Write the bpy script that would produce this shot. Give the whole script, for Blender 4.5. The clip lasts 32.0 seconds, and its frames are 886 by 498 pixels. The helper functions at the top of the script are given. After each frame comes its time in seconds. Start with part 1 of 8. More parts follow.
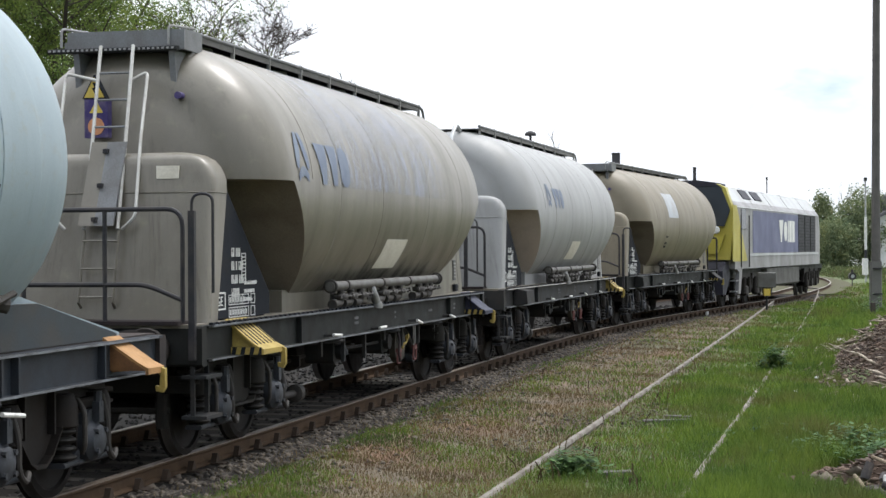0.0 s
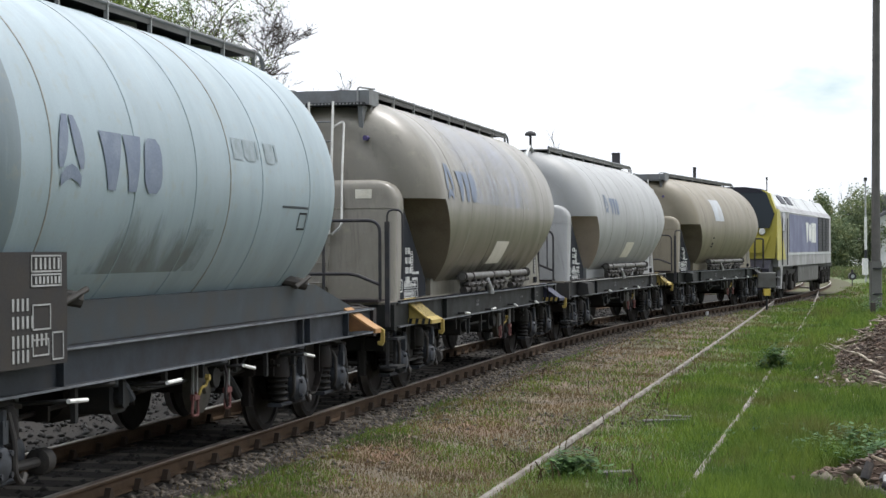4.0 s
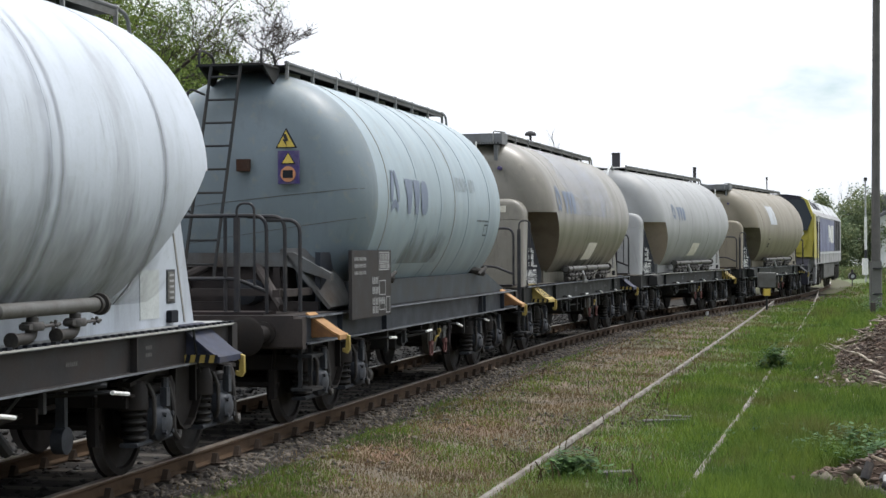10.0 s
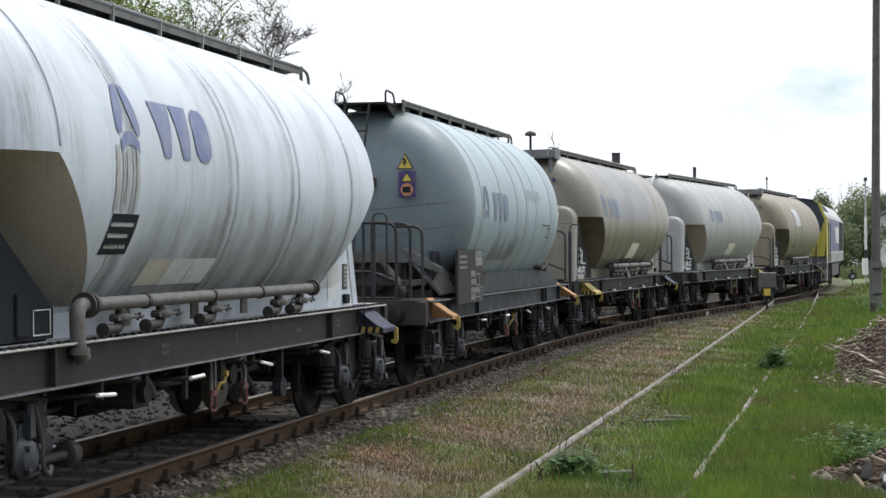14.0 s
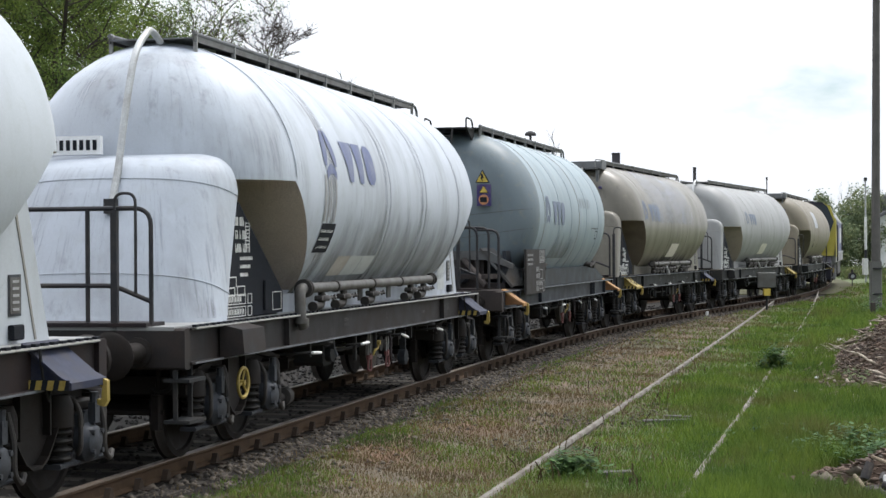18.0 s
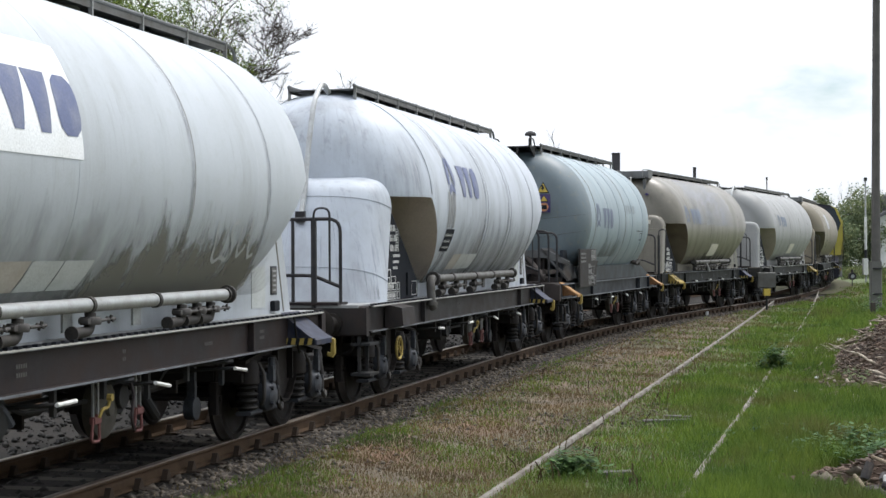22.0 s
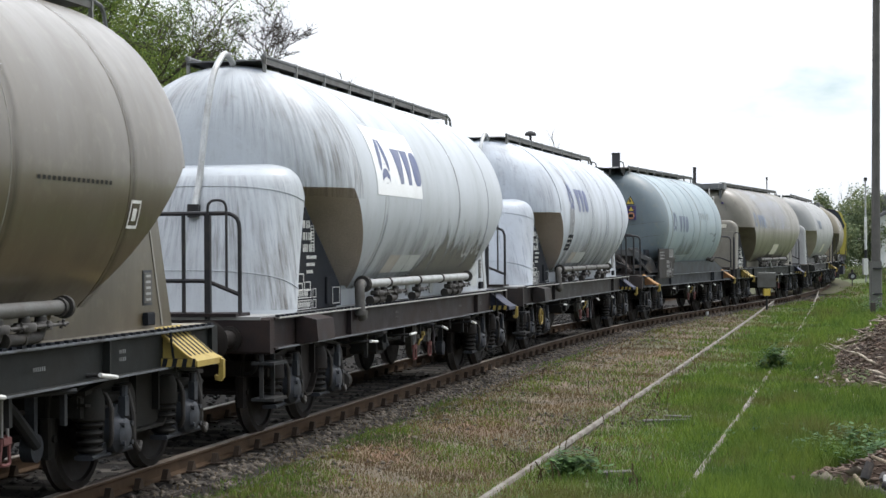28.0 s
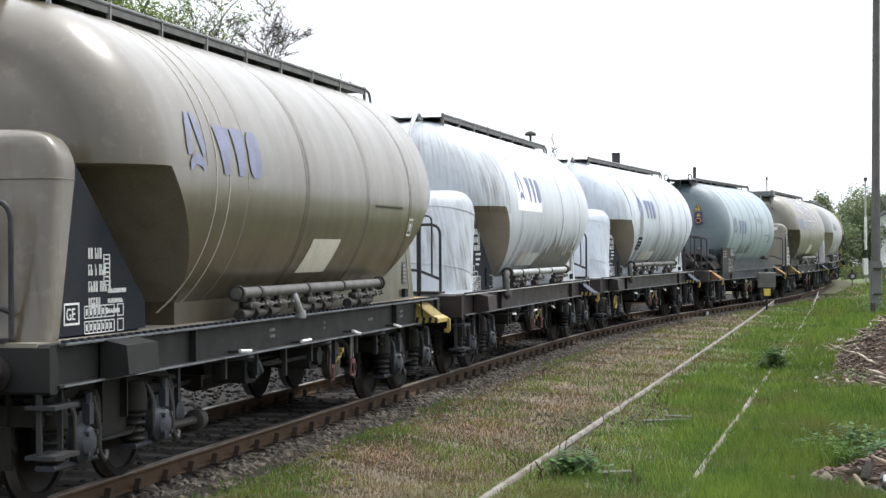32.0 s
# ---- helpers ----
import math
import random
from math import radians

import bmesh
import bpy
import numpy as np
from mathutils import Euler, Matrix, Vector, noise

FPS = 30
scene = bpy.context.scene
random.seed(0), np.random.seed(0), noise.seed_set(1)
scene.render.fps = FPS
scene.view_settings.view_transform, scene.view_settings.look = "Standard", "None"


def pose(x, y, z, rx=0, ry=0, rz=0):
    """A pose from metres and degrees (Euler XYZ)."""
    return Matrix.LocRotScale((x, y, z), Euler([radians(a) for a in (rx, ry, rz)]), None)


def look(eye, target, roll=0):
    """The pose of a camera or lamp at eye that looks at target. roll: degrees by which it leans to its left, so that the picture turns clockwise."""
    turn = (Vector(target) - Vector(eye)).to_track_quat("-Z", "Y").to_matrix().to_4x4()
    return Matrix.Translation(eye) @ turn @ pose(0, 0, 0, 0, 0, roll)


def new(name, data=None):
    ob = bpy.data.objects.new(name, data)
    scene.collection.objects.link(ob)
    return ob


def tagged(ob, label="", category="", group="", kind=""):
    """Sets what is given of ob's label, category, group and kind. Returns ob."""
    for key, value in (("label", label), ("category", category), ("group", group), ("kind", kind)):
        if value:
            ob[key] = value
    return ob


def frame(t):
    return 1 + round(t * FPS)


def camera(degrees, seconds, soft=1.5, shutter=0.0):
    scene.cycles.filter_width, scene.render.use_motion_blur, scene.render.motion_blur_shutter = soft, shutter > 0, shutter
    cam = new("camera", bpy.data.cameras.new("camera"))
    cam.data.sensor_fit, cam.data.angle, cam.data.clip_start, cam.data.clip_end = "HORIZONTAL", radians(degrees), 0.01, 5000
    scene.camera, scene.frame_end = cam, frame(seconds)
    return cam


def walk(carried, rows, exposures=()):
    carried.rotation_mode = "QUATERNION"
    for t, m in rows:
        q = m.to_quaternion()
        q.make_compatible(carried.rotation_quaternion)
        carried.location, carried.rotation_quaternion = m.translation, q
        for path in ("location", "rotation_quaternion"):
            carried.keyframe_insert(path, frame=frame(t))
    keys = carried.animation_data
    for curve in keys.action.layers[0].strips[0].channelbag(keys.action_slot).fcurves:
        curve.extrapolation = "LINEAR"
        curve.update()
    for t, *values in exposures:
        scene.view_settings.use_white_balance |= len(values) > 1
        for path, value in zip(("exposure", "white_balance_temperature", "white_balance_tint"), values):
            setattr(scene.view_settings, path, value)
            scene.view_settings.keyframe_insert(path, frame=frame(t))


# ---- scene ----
# ---------------------------------------------------------------- camera
cam = camera(28.91, 32.0, soft=1.5)
EYE = (0.0, 0.0, 1.918)
STAND = look(EYE, (0.0, 100.0, 1.918 + 0.057), -0.33)
walk(cam, [(0.0, STAND), (32.0, STAND)], exposures=[(0.0, -0.22), (3.0, -0.24), (7.0, -0.32), (12.0, -0.33), (19.0, -0.33), (25.0, -0.37), (29.0, -0.22), (30.5, -0.06), (32.0, 0.09)])

# ---------------------------------------------------------------- world and sun
SUN_UP, SUN_ROUND = 63.0, 50.0   # elevation and compass turn, degrees
world = bpy.data.worlds.new("world")
scene.world = world
world.use_nodes = True
wn, wl = world.node_tree.nodes, world.node_tree.links
wn.clear()
w_out = wn.new("ShaderNodeOutputWorld")
w_bg = wn.new("ShaderNodeBackground")
w_sky = wn.new("ShaderNodeTexSky")
w_sky.sky_type, w_sky.sun_disc = "NISHITA", False
w_sky.sun_elevation, w_sky.sun_rotation = radians(SUN_UP), radians(SUN_ROUND)
w_co = wn.new("ShaderNodeTexCoord")
w_map = wn.new("ShaderNodeMapping")
w_map.inputs["Scale"].default_value = (1.0, 1.0, 2.6)
w_map.inputs["Location"].default_value = (0.283, 0.006, 0.186)
w_noise = wn.new("ShaderNodeTexNoise")
w_noise.inputs["Scale"].default_value = 5.0
w_noise.inputs["Detail"].default_value = 7.0
w_noise.inputs["Roughness"].default_value = 0.55
w_ramp = wn.new("ShaderNodeValToRGB")
w_ramp.color_ramp.elements[0].position, w_ramp.color_ramp.elements[1].position = 0.29, 0.41
w_gain = wn.new("ShaderNodeVectorMath")
w_gain.operation = "SCALE"
w_gain.inputs["Scale"].default_value = 1.7
w_mix = wn.new("ShaderNodeMix")
w_mix.data_type = "RGBA"
wl.new(w_co.outputs["Generated"], w_map.inputs["Vector"])
wl.new(w_map.outputs["Vector"], w_noise.inputs["Vector"])
wl.new(w_sky.outputs["Color"], w_gain.inputs[0])
wl.new(w_gain.outputs[0], w_mix.inputs["A"])
w_sep = wn.new("ShaderNodeSeparateXYZ")
wl.new(w_co.outputs["Generated"], w_sep.inputs[0])
# the clouds thin out to clear sky on the side away from the sun
w_back = wn.new("ShaderNodeMath")
w_back.operation = "MINIMUM"
w_back.inputs[1].default_value = 0.0
w_thin = wn.new("ShaderNodeMath")
w_thin.operation = "MULTIPLY_ADD"
w_thin.inputs[1].default_value = 0.2
wl.new(w_sep.outputs["Y"], w_back.inputs[0])
wl.new(w_back.outputs[0], w_thin.inputs[0])
wl.new(w_noise.outputs["Fac"], w_thin.inputs[2])
wl.new(w_thin.outputs[0], w_ramp.inputs["Fac"])
wl.new(w_ramp.outputs["Color"], w_mix.inputs["Factor"])
# an overcast dome is brighter overhead than at the horizon
w_up = wn.new("ShaderNodeMath")
w_up.operation = "MAXIMUM"
w_up.inputs[1].default_value = 0.0
w_grow = wn.new("ShaderNodeMath")
w_grow.operation = "MULTIPLY_ADD"
w_grow.inputs[1].default_value, w_grow.inputs[2].default_value = 2.2, 1.0
w_over = wn.new("ShaderNodeVectorMath")
w_over.operation = "SCALE"
w_over.inputs[0].default_value = (11.9, 12.4, 13.2)
wl.new(w_sep.outputs["Z"], w_up.inputs[0])
wl.new(w_up.outputs[0], w_grow.inputs[0])
wl.new(w_grow.outputs[0], w_over.inputs["Scale"])
wl.new(w_over.outputs[0], w_mix.inputs["B"])
wl.new(w_mix.outputs["Result"], w_bg.inputs["Color"])
w_bg.inputs["Strength"].default_value = 0.1
wl.new(w_bg.outputs["Background"], w_out.inputs["Surface"])

sun_data = bpy.data.lights.new("sun", "SUN")
sun_data.energy, sun_data.angle, sun_data.color = 3.3, radians(16.0), (1.0, 0.97, 0.93)
sun = new("sun", sun_data)
_a, _e = radians(SUN_ROUND), radians(SUN_UP)
sun.matrix_world = look((math.sin(_a) * math.cos(_e) * 60, math.cos(_a) * math.cos(_e) * 60, math.sin(_e) * 60), (0, 0, 0))


# ---------------------------------------------------------------- materials
def nodes_of(name):
    m = bpy.data.materials.new(name)
    m.use_nodes = True
    n, l = m.node_tree.nodes, m.node_tree.links
    n.clear()
    out = n.new("ShaderNodeOutputMaterial")
    b = n.new("ShaderNodeBsdfPrincipled")
    l.new(b.outputs["BSDF"], out.inputs["Surface"])
    return m, n, l, b


def noise_node(n, l, co, scale, detail=5.0, stretch=(1, 1, 1), rough=0.55):
    mp = n.new("ShaderNodeMapping")
    mp.inputs["Scale"].default_value = stretch
    tx = n.new("ShaderNodeTexNoise")
    tx.inputs["Scale"].default_value, tx.inputs["Detail"].default_value, tx.inputs["Roughness"].default_value = scale, detail, rough
    l.new(co, mp.inputs["Vector"])
    l.new(mp.outputs["Vector"], tx.inputs["Vector"])
    return tx.outputs["Fac"]


def ramp_node(n, l, fac, lo, hi, a=(0, 0, 0, 1), b=(1, 1, 1, 1)):
    r = n.new("ShaderNodeValToRGB")
    r.color_ramp.elements[0].position, r.color_ramp.elements[1].position = lo, hi
    r.color_ramp.elements[0].color, r.color_ramp.elements[1].color = a, b
    l.new(fac, r.inputs["Fac"])
    return r.outputs["Color"]


def mix_node(n, l, fac, a, b, kind="MIX"):
    x = n.new("ShaderNodeMix")
    x.data_type, x.blend_type = "RGBA", kind
    for s, v in (("Factor", fac), ("A", a), ("B", b)):
        if isinstance(v, (int, float)):
            x.inputs[s].default_value = v
        elif isinstance(v, tuple):
            x.inputs[s].default_value = v if len(v) == 4 else (*v, 1.0)
        else:
            l.new(v, x.inputs[s])
    return x.outputs["Result"]


def bump_node(n, l, b, height, strength, distance):
    u = n.new("ShaderNodeBump")
    u.inputs["Strength"].default_value, u.inputs["Distance"].default_value = strength, distance
    l.new(height, u.inputs["Height"])
    l.new(u.outputs["Normal"], b.inputs["Normal"])


def plain(name, col, rough=0.6, metal=0.0, dirt=(0.05, 0.045, 0.04), amount=0.35, scale=6.0, grain=60.0, bump=0.15, spec=None):
    """A painted or bare surface with blotches of dirt and a fine grain."""
    m, n, l, b = nodes_of(name)
    co = n.new("ShaderNodeTexCoord").outputs["Object"]
    big = noise_node(n, l, co, scale, 6.0)
    fine = noise_node(n, l, co, grain, 3.0)
    mask = ramp_node(n, l, big, 0.42, 0.72)
    k = n.new("ShaderNodeMath")
    k.operation = "MULTIPLY"
    k.inputs[1].default_value = amount
    l.new(mask, k.inputs[0])
    c = mix_node(n, l, k.outputs[0], col, dirt)
    shade = ramp_node(n, l, fine, 0.25, 0.8, (0.8, 0.8, 0.8, 1), (1.12, 1.12, 1.12, 1))
    c = mix_node(n, l, 1.0, c, shade, "MULTIPLY")
    l.new(c, b.inputs["Base Color"])
    r = ramp_node(n, l, big, 0.3, 0.8, (rough, rough, rough, 1), (min(1, rough + 0.25),) * 3 + (1,))
    l.new(r, b.inputs["Roughness"])
    b.inputs["Metallic"].default_value = metal
    b.inputs["Specular IOR Level"].default_value = (0.16 if max(col) < 0.13 else 0.4) if spec is None else spec
    bump_node(n, l, b, fine, bump, 0.004)
    return m


def tank_paint(name, col, dust, dust_amt, streak, streak_amt, green=0.0, rough=0.42, start=0.48, coat=0.0):
    """Silo paint: a sheet of cement dust, streaks that run down, blotches, faint sheets of rolled plate."""
    m, n, l, b = nodes_of(name)
    co = n.new("ShaderNodeTexCoord").outputs["Object"]
    big = noise_node(n, l, co, 0.9, 6.0)
    runs = noise_node(n, l, co, 1.6, 6.0, (1.5, 0.9, 0.3), 0.6)
    thin = noise_node(n, l, co, 6.0, 5.0, (2.0, 1.0, 0.14), 0.65)
    patch = noise_node(n, l, co, 0.7, 3.0)
    spots = noise_node(n, l, co, 7.0, 6.0)
    fine = noise_node(n, l, co, 70.0, 3.0)
    k1 = n.new("ShaderNodeMath")
    k1.operation = "MULTIPLY"
    k1.inputs[1].default_value = dust_amt
    l.new(ramp_node(n, l, big, 0.3, 0.7), k1.inputs[0])
    c = mix_node(n, l, k1.outputs[0], col, dust)
    k2 = n.new("ShaderNodeMath")
    k2.operation = "MULTIPLY"
    k2.inputs[1].default_value = streak_amt
    l.new(ramp_node(n, l, runs, start, start + 0.26), k2.inputs[0])
    c = mix_node(n, l, k2.outputs[0], c, streak)
    k3 = n.new("ShaderNodeMath")
    k3.operation = "MULTIPLY"
    k3.inputs[1].default_value = streak_amt * 0.9
    both = n.new("ShaderNodeMath")
    both.operation = "MULTIPLY"
    l.new(ramp_node(n, l, thin, 0.55, 0.72), both.inputs[0])
    l.new(ramp_node(n, l, patch, 0.4, 0.6), both.inputs[1])
    l.new(both.outputs[0], k3.inputs[0])
    c = mix_node(n, l, k3.outputs[0], c, tuple(v * 0.7 for v in streak))
    k4 = n.new("ShaderNodeMath")
    k4.operation = "MULTIPLY"
    k4.inputs[1].default_value = 0.18 + green
    l.new(ramp_node(n, l, spots, 0.56, 0.8), k4.inputs[0])
    c = mix_node(n, l, k4.outputs[0], c, (0.2, 0.19, 0.13))
    scrape = noise_node(n, l, co, 9.0, 4.0, (1.6, 0.07, 0.07), 0.7)
    where = noise_node(n, l, co, 0.55, 2.0, (1.0, 1.0, 1.0))
    k5 = n.new("ShaderNodeMath")
    k5.operation = "MULTIPLY"
    l.new(ramp_node(n, l, scrape, 0.6, 0.68, (0, 0, 0, 1), (0.22, 0.22, 0.22, 1)), k5.inputs[0])
    l.new(ramp_node(n, l, where, 0.46, 0.62), k5.inputs[1])
    c = mix_node(n, l, k5.outputs[0], c, tuple(min(0.72, v * 1.5) for v in col))
    plates = noise_node(n, l, co, 1.0, 2.0, (0.9, 0.03, 0.03))
    c = mix_node(n, l, 1.0, c, ramp_node(n, l, plates, 0.35, 0.65, (0.95, 0.95, 0.945, 1), (1.03, 1.03, 1.03, 1)), "MULTIPLY")
    shade = ramp_node(n, l, fine, 0.25, 0.8, (0.94, 0.94, 0.94, 1), (1.05, 1.05, 1.05, 1))
    c = mix_node(n, l, 1.0, c, shade, "MULTIPLY")
    l.new(c, b.inputs["Base Color"])
    l.new(ramp_node(n, l, runs, 0.3, 0.75, (rough,) * 3 + (1,), (rough + 0.2,) * 3 + (1,)), b.inputs["Roughness"])
    b.inputs["Coat Weight"].default_value, b.inputs["Coat Roughness"].default_value = coat, 0.2
    bump_node(n, l, b, big, 0.12, 0.05)
    return m


M_WHITE = tank_paint("white_silo_paint", (0.404, 0.438, 0.489), (0.289, 0.308, 0.337), 0.6, (0.164, 0.164, 0.164), 0.55)
M_WHITE_DIRTY = tank_paint("weathered_white_paint", (0.385, 0.412, 0.443), (0.315, 0.335, 0.352), 0.6, (0.19, 0.175, 0.15), 0.3, start=0.52)
M_GREYWHITE = tank_paint("grey_white_paint", (0.225, 0.228, 0.228), (0.182, 0.182, 0.175), 0.7, (0.126, 0.116, 0.0994), 0.1)
M_BEIGE = tank_paint("cement_dusted_beige_paint", (0.135, 0.121, 0.094), (0.109, 0.097, 0.076), 0.8, (0.07, 0.061, 0.043), 0.6, 0.2, rough=0.36, coat=0.15)
M_TAN = tank_paint("tan_dusted_paint", (0.143, 0.119, 0.0782), (0.116, 0.0986, 0.0662), 0.8, (0.0861, 0.0695, 0.0463), 0.12)
M_OLIVE = tank_paint("drab_beige_paint", (0.066, 0.05, 0.027), (0.056, 0.043, 0.025), 0.8, (0.042, 0.031, 0.018), 0.25, 0.05, rough=0.34, coat=0.5)
# darker copy of the barrel paint: grime, and the end's shade in its colour
M_BLUEGREY_END = tank_paint("grimy_shaded_blue_grey_end_paint", (0.118, 0.15, 0.17), (0.1, 0.125, 0.135), 0.7, (0.075, 0.085, 0.07), 0.3, 0.3)
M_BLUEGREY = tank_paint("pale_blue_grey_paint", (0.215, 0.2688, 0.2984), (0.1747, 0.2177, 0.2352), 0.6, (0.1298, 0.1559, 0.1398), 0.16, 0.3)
M_FRAME = plain("grimy_dark_grey_frame_paint", (0.0225, 0.0239, 0.02531), 0.6, 0.0, (0.04219, 0.03515, 0.02812), 0.6, 3.0)
M_FRAME_BLUE = plain("faded_blue_grey_frame_paint", (0.021, 0.0255, 0.033), 0.5, 0.0, (0.0315, 0.027, 0.0232), 0.6, 3.0)
M_FRAME_SLATE = plain("slate_brown_frame_paint", (0.021, 0.0195, 0.02), 0.5, 0.0, (0.042, 0.031, 0.026), 0.7, 3.0)
M_FRAME_BROWN = plain("rust_brown_frame_paint", (0.0195, 0.0155, 0.0165), 0.5, 0.0, (0.042, 0.0275, 0.022), 0.7, 3.0)
M_FRAME_OLIVE = plain("olive_grey_frame_paint", (0.0119, 0.01343, 0.01317), 0.55, 0.0, (0.02125, 0.01912, 0.01572), 0.6, 3.0)
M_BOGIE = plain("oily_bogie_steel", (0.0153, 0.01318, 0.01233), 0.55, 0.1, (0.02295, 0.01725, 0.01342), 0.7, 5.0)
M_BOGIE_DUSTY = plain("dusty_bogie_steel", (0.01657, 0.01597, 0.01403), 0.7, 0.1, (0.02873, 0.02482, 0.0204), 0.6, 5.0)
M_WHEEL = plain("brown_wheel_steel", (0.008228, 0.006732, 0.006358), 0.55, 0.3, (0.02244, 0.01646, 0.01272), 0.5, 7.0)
M_TREAD = plain("worn_tyre_steel", (0.16, 0.155, 0.15), 0.4, 0.8, (0.15, 0.12, 0.1), 0.3, 5.0)
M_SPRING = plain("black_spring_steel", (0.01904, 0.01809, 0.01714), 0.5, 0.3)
M_BOX = plain("grey_axle_box", (0.051, 0.0561, 0.06528), 0.42, 0.3, (0.0306, 0.02754, 0.02448), 0.6, 9.0)
M_RAIL = plain("rusty_rail_side", (0.06, 0.0368, 0.0208), 0.85, 0.0, (0.0304, 0.02, 0.0136), 0.6, 4.0)
M_RAIL_CLIP = plain("dark_rail_clip", (0.04, 0.028, 0.02), 0.85)
M_RAILTOP = plain("dull_rail_head", (0.16, 0.13, 0.105), 0.32, 0.6, (0.1, 0.065, 0.045), 0.5, 3.0)
M_OLDRAIL = plain("bleached_siding_rail", (0.166, 0.151, 0.13), 0.85, 0.0, (0.0576, 0.0396, 0.0274), 0.9, 3.5, 30.0, 0.6)
M_SLEEPER = plain("weathered_dark_timber", (0.0488, 0.0413, 0.0345), 0.9, 0.0, (0.0825, 0.075, 0.066), 0.6, 3.0)
M_BLACK = plain("black_handrail_paint", (0.025, 0.025, 0.028), 0.45, 0.0, (0.08, 0.07, 0.06), 0.4)
M_GALV = plain("galvanised_steel", (0.26, 0.26, 0.255), 0.5, 0.4, (0.16, 0.15, 0.13), 0.5)
M_DECK = plain("cement_dusted_deck_steel", (0.19, 0.17, 0.135), 0.9, 0.0, (0.09, 0.08, 0.065), 0.6, 2.5)
M_KICK = plain("worn_grey_sheet_steel", (0.14, 0.145, 0.15), 0.55, 0.1, (0.09, 0.08, 0.07), 0.5, 4.0)
M_GALV_LIGHT = plain("pale_galvanised_tube", (0.4, 0.395, 0.37), 0.5, 0.2, (0.22, 0.2, 0.17), 0.5)
M_PIPE = plain("grey_discharge_pipe", (0.11, 0.108, 0.103), 0.45, 0.2, (0.08, 0.07, 0.06), 0.6)
M_PIPE_LIGHT = plain("pale_grey_pipe", (0.36, 0.37, 0.37), 0.38, 0.45, (0.2, 0.19, 0.17), 0.5)
M_VALVE = plain("dark_valve_iron", (0.045, 0.042, 0.04), 0.55, 0.3, (0.09, 0.08, 0.068), 0.5, 14.0)
M_VALVE_GREY = plain("grey_valve_iron", (0.085, 0.08, 0.077), 0.5, 0.3, (0.05, 0.045, 0.04), 0.5, 14.0)
M_YELLOW = plain("warning_yellow_paint", (0.3116, 0.2296, 0.0533), 0.55, 0.0, (0.205, 0.1394, 0.0492), 0.45, 8.0)
M_ORANGE = plain("rusted_orange_paint", (0.29, 0.155, 0.055), 0.65, 0.0, (0.16, 0.08, 0.035), 0.6, 6.0)
M_RUST_ORANGE = plain("dark_rusted_orange_paint", (0.16, 0.075, 0.028), 0.75, 0.0, (0.07, 0.035, 0.02), 0.7, 6.0)
M_SCUFF = plain("grey_scuffed_paint", (0.166, 0.205, 0.222), 0.4, 0.0, (0.135, 0.165, 0.175), 0.9, 9.0)
M_HOPPER_PALE = plain("grey_dusted_hopper_paint", (0.54, 0.47, 0.41), 0.75, 0.0, (0.34, 0.28, 0.235), 0.6, 1.6)
M_HOPPER = plain("brown_dust_caked_paint", (0.2, 0.17, 0.135), 0.8, 0.0, (0.11, 0.088, 0.066), 0.7, 1.8)
M_BOARD = plain("black_data_board", (0.014, 0.016, 0.021), 0.75, 0.0, (0.035, 0.034, 0.033), 0.4, 4.0, spec=0.1)
M_BOARD_BROWN = plain("brown_black_data_board", (0.0248, 0.0231, 0.0231), 0.6, 0.0, (0.0495, 0.0413, 0.033), 0.6, 4.0)
M_STACK = plain("sooty_grey_stack_steel", (0.06, 0.058, 0.065), 0.6, 0.1, (0.1, 0.09, 0.085), 0.5, 5.0)
M_LETTER = plain("white_stencil_paint", (0.62, 0.62, 0.6), 0.6, 0.0, (0.3, 0.29, 0.27), 0.5, 14.0)
M_LOGO = plain("faded_violet_blue_paint", (0.1, 0.12, 0.22), 0.55, 0.0, (0.3, 0.31, 0.34), 0.45, 4.0)
M_LOGO_WORN = plain("chalky_grey_blue_paint", (0.11, 0.135, 0.19), 0.6, 0.0, (0.2, 0.23, 0.27), 0.7, 4.0)
M_LOGO_FADE = plain("sun_bleached_blue_paint", (0.17, 0.18, 0.27), 0.6, 0.0, (0.13, 0.125, 0.13), 0.7, 4.0)
M_PANEL = plain("clean_white_panel_paint", (0.74, 0.75, 0.76), 0.45, 0.0, (0.6, 0.6, 0.58), 0.4, 2.0)
M_PATCH = plain("pale_label_patch", (0.56, 0.53, 0.45), 0.6, 0.0, (0.42, 0.38, 0.3), 0.5, 5.0)
M_PATCH_WHITE = plain("whitish_label_patch", (0.43, 0.45, 0.44), 0.6, 0.0, (0.34, 0.35, 0.33), 0.5, 5.0)
M_SCRAWL = plain("pale_spray_paint", (0.4, 0.41, 0.41), 0.6, 0.0, (0.27, 0.28, 0.27), 0.6, 9.0)
M_PATCH_GREY = plain("grey_label_patch", (0.4, 0.37, 0.33), 0.6, 0.0, (0.3, 0.27, 0.22), 0.5, 5.0)
M_FADED = plain("worn_grey_paint", (0.24, 0.24, 0.235), 0.5, 0.0, (0.38, 0.38, 0.38), 0.6, 5.0)
M_PANEL_FADE = plain("faded_pale_blue_paint", (0.33, 0.35, 0.38), 0.5, 0.0, (0.28, 0.25, 0.2), 0.6, 3.0)
M_SEAM = plain("dark_weld_seam", (0.2, 0.19, 0.17), 0.6, 0.0, (0.3, 0.28, 0.25), 0.5, 6.0)
M_SIGNYEL = plain("sign_yellow", (0.5, 0.37, 0.06), 0.5, 0.0, (0.4, 0.3, 0.08), 0.3, 10.0)
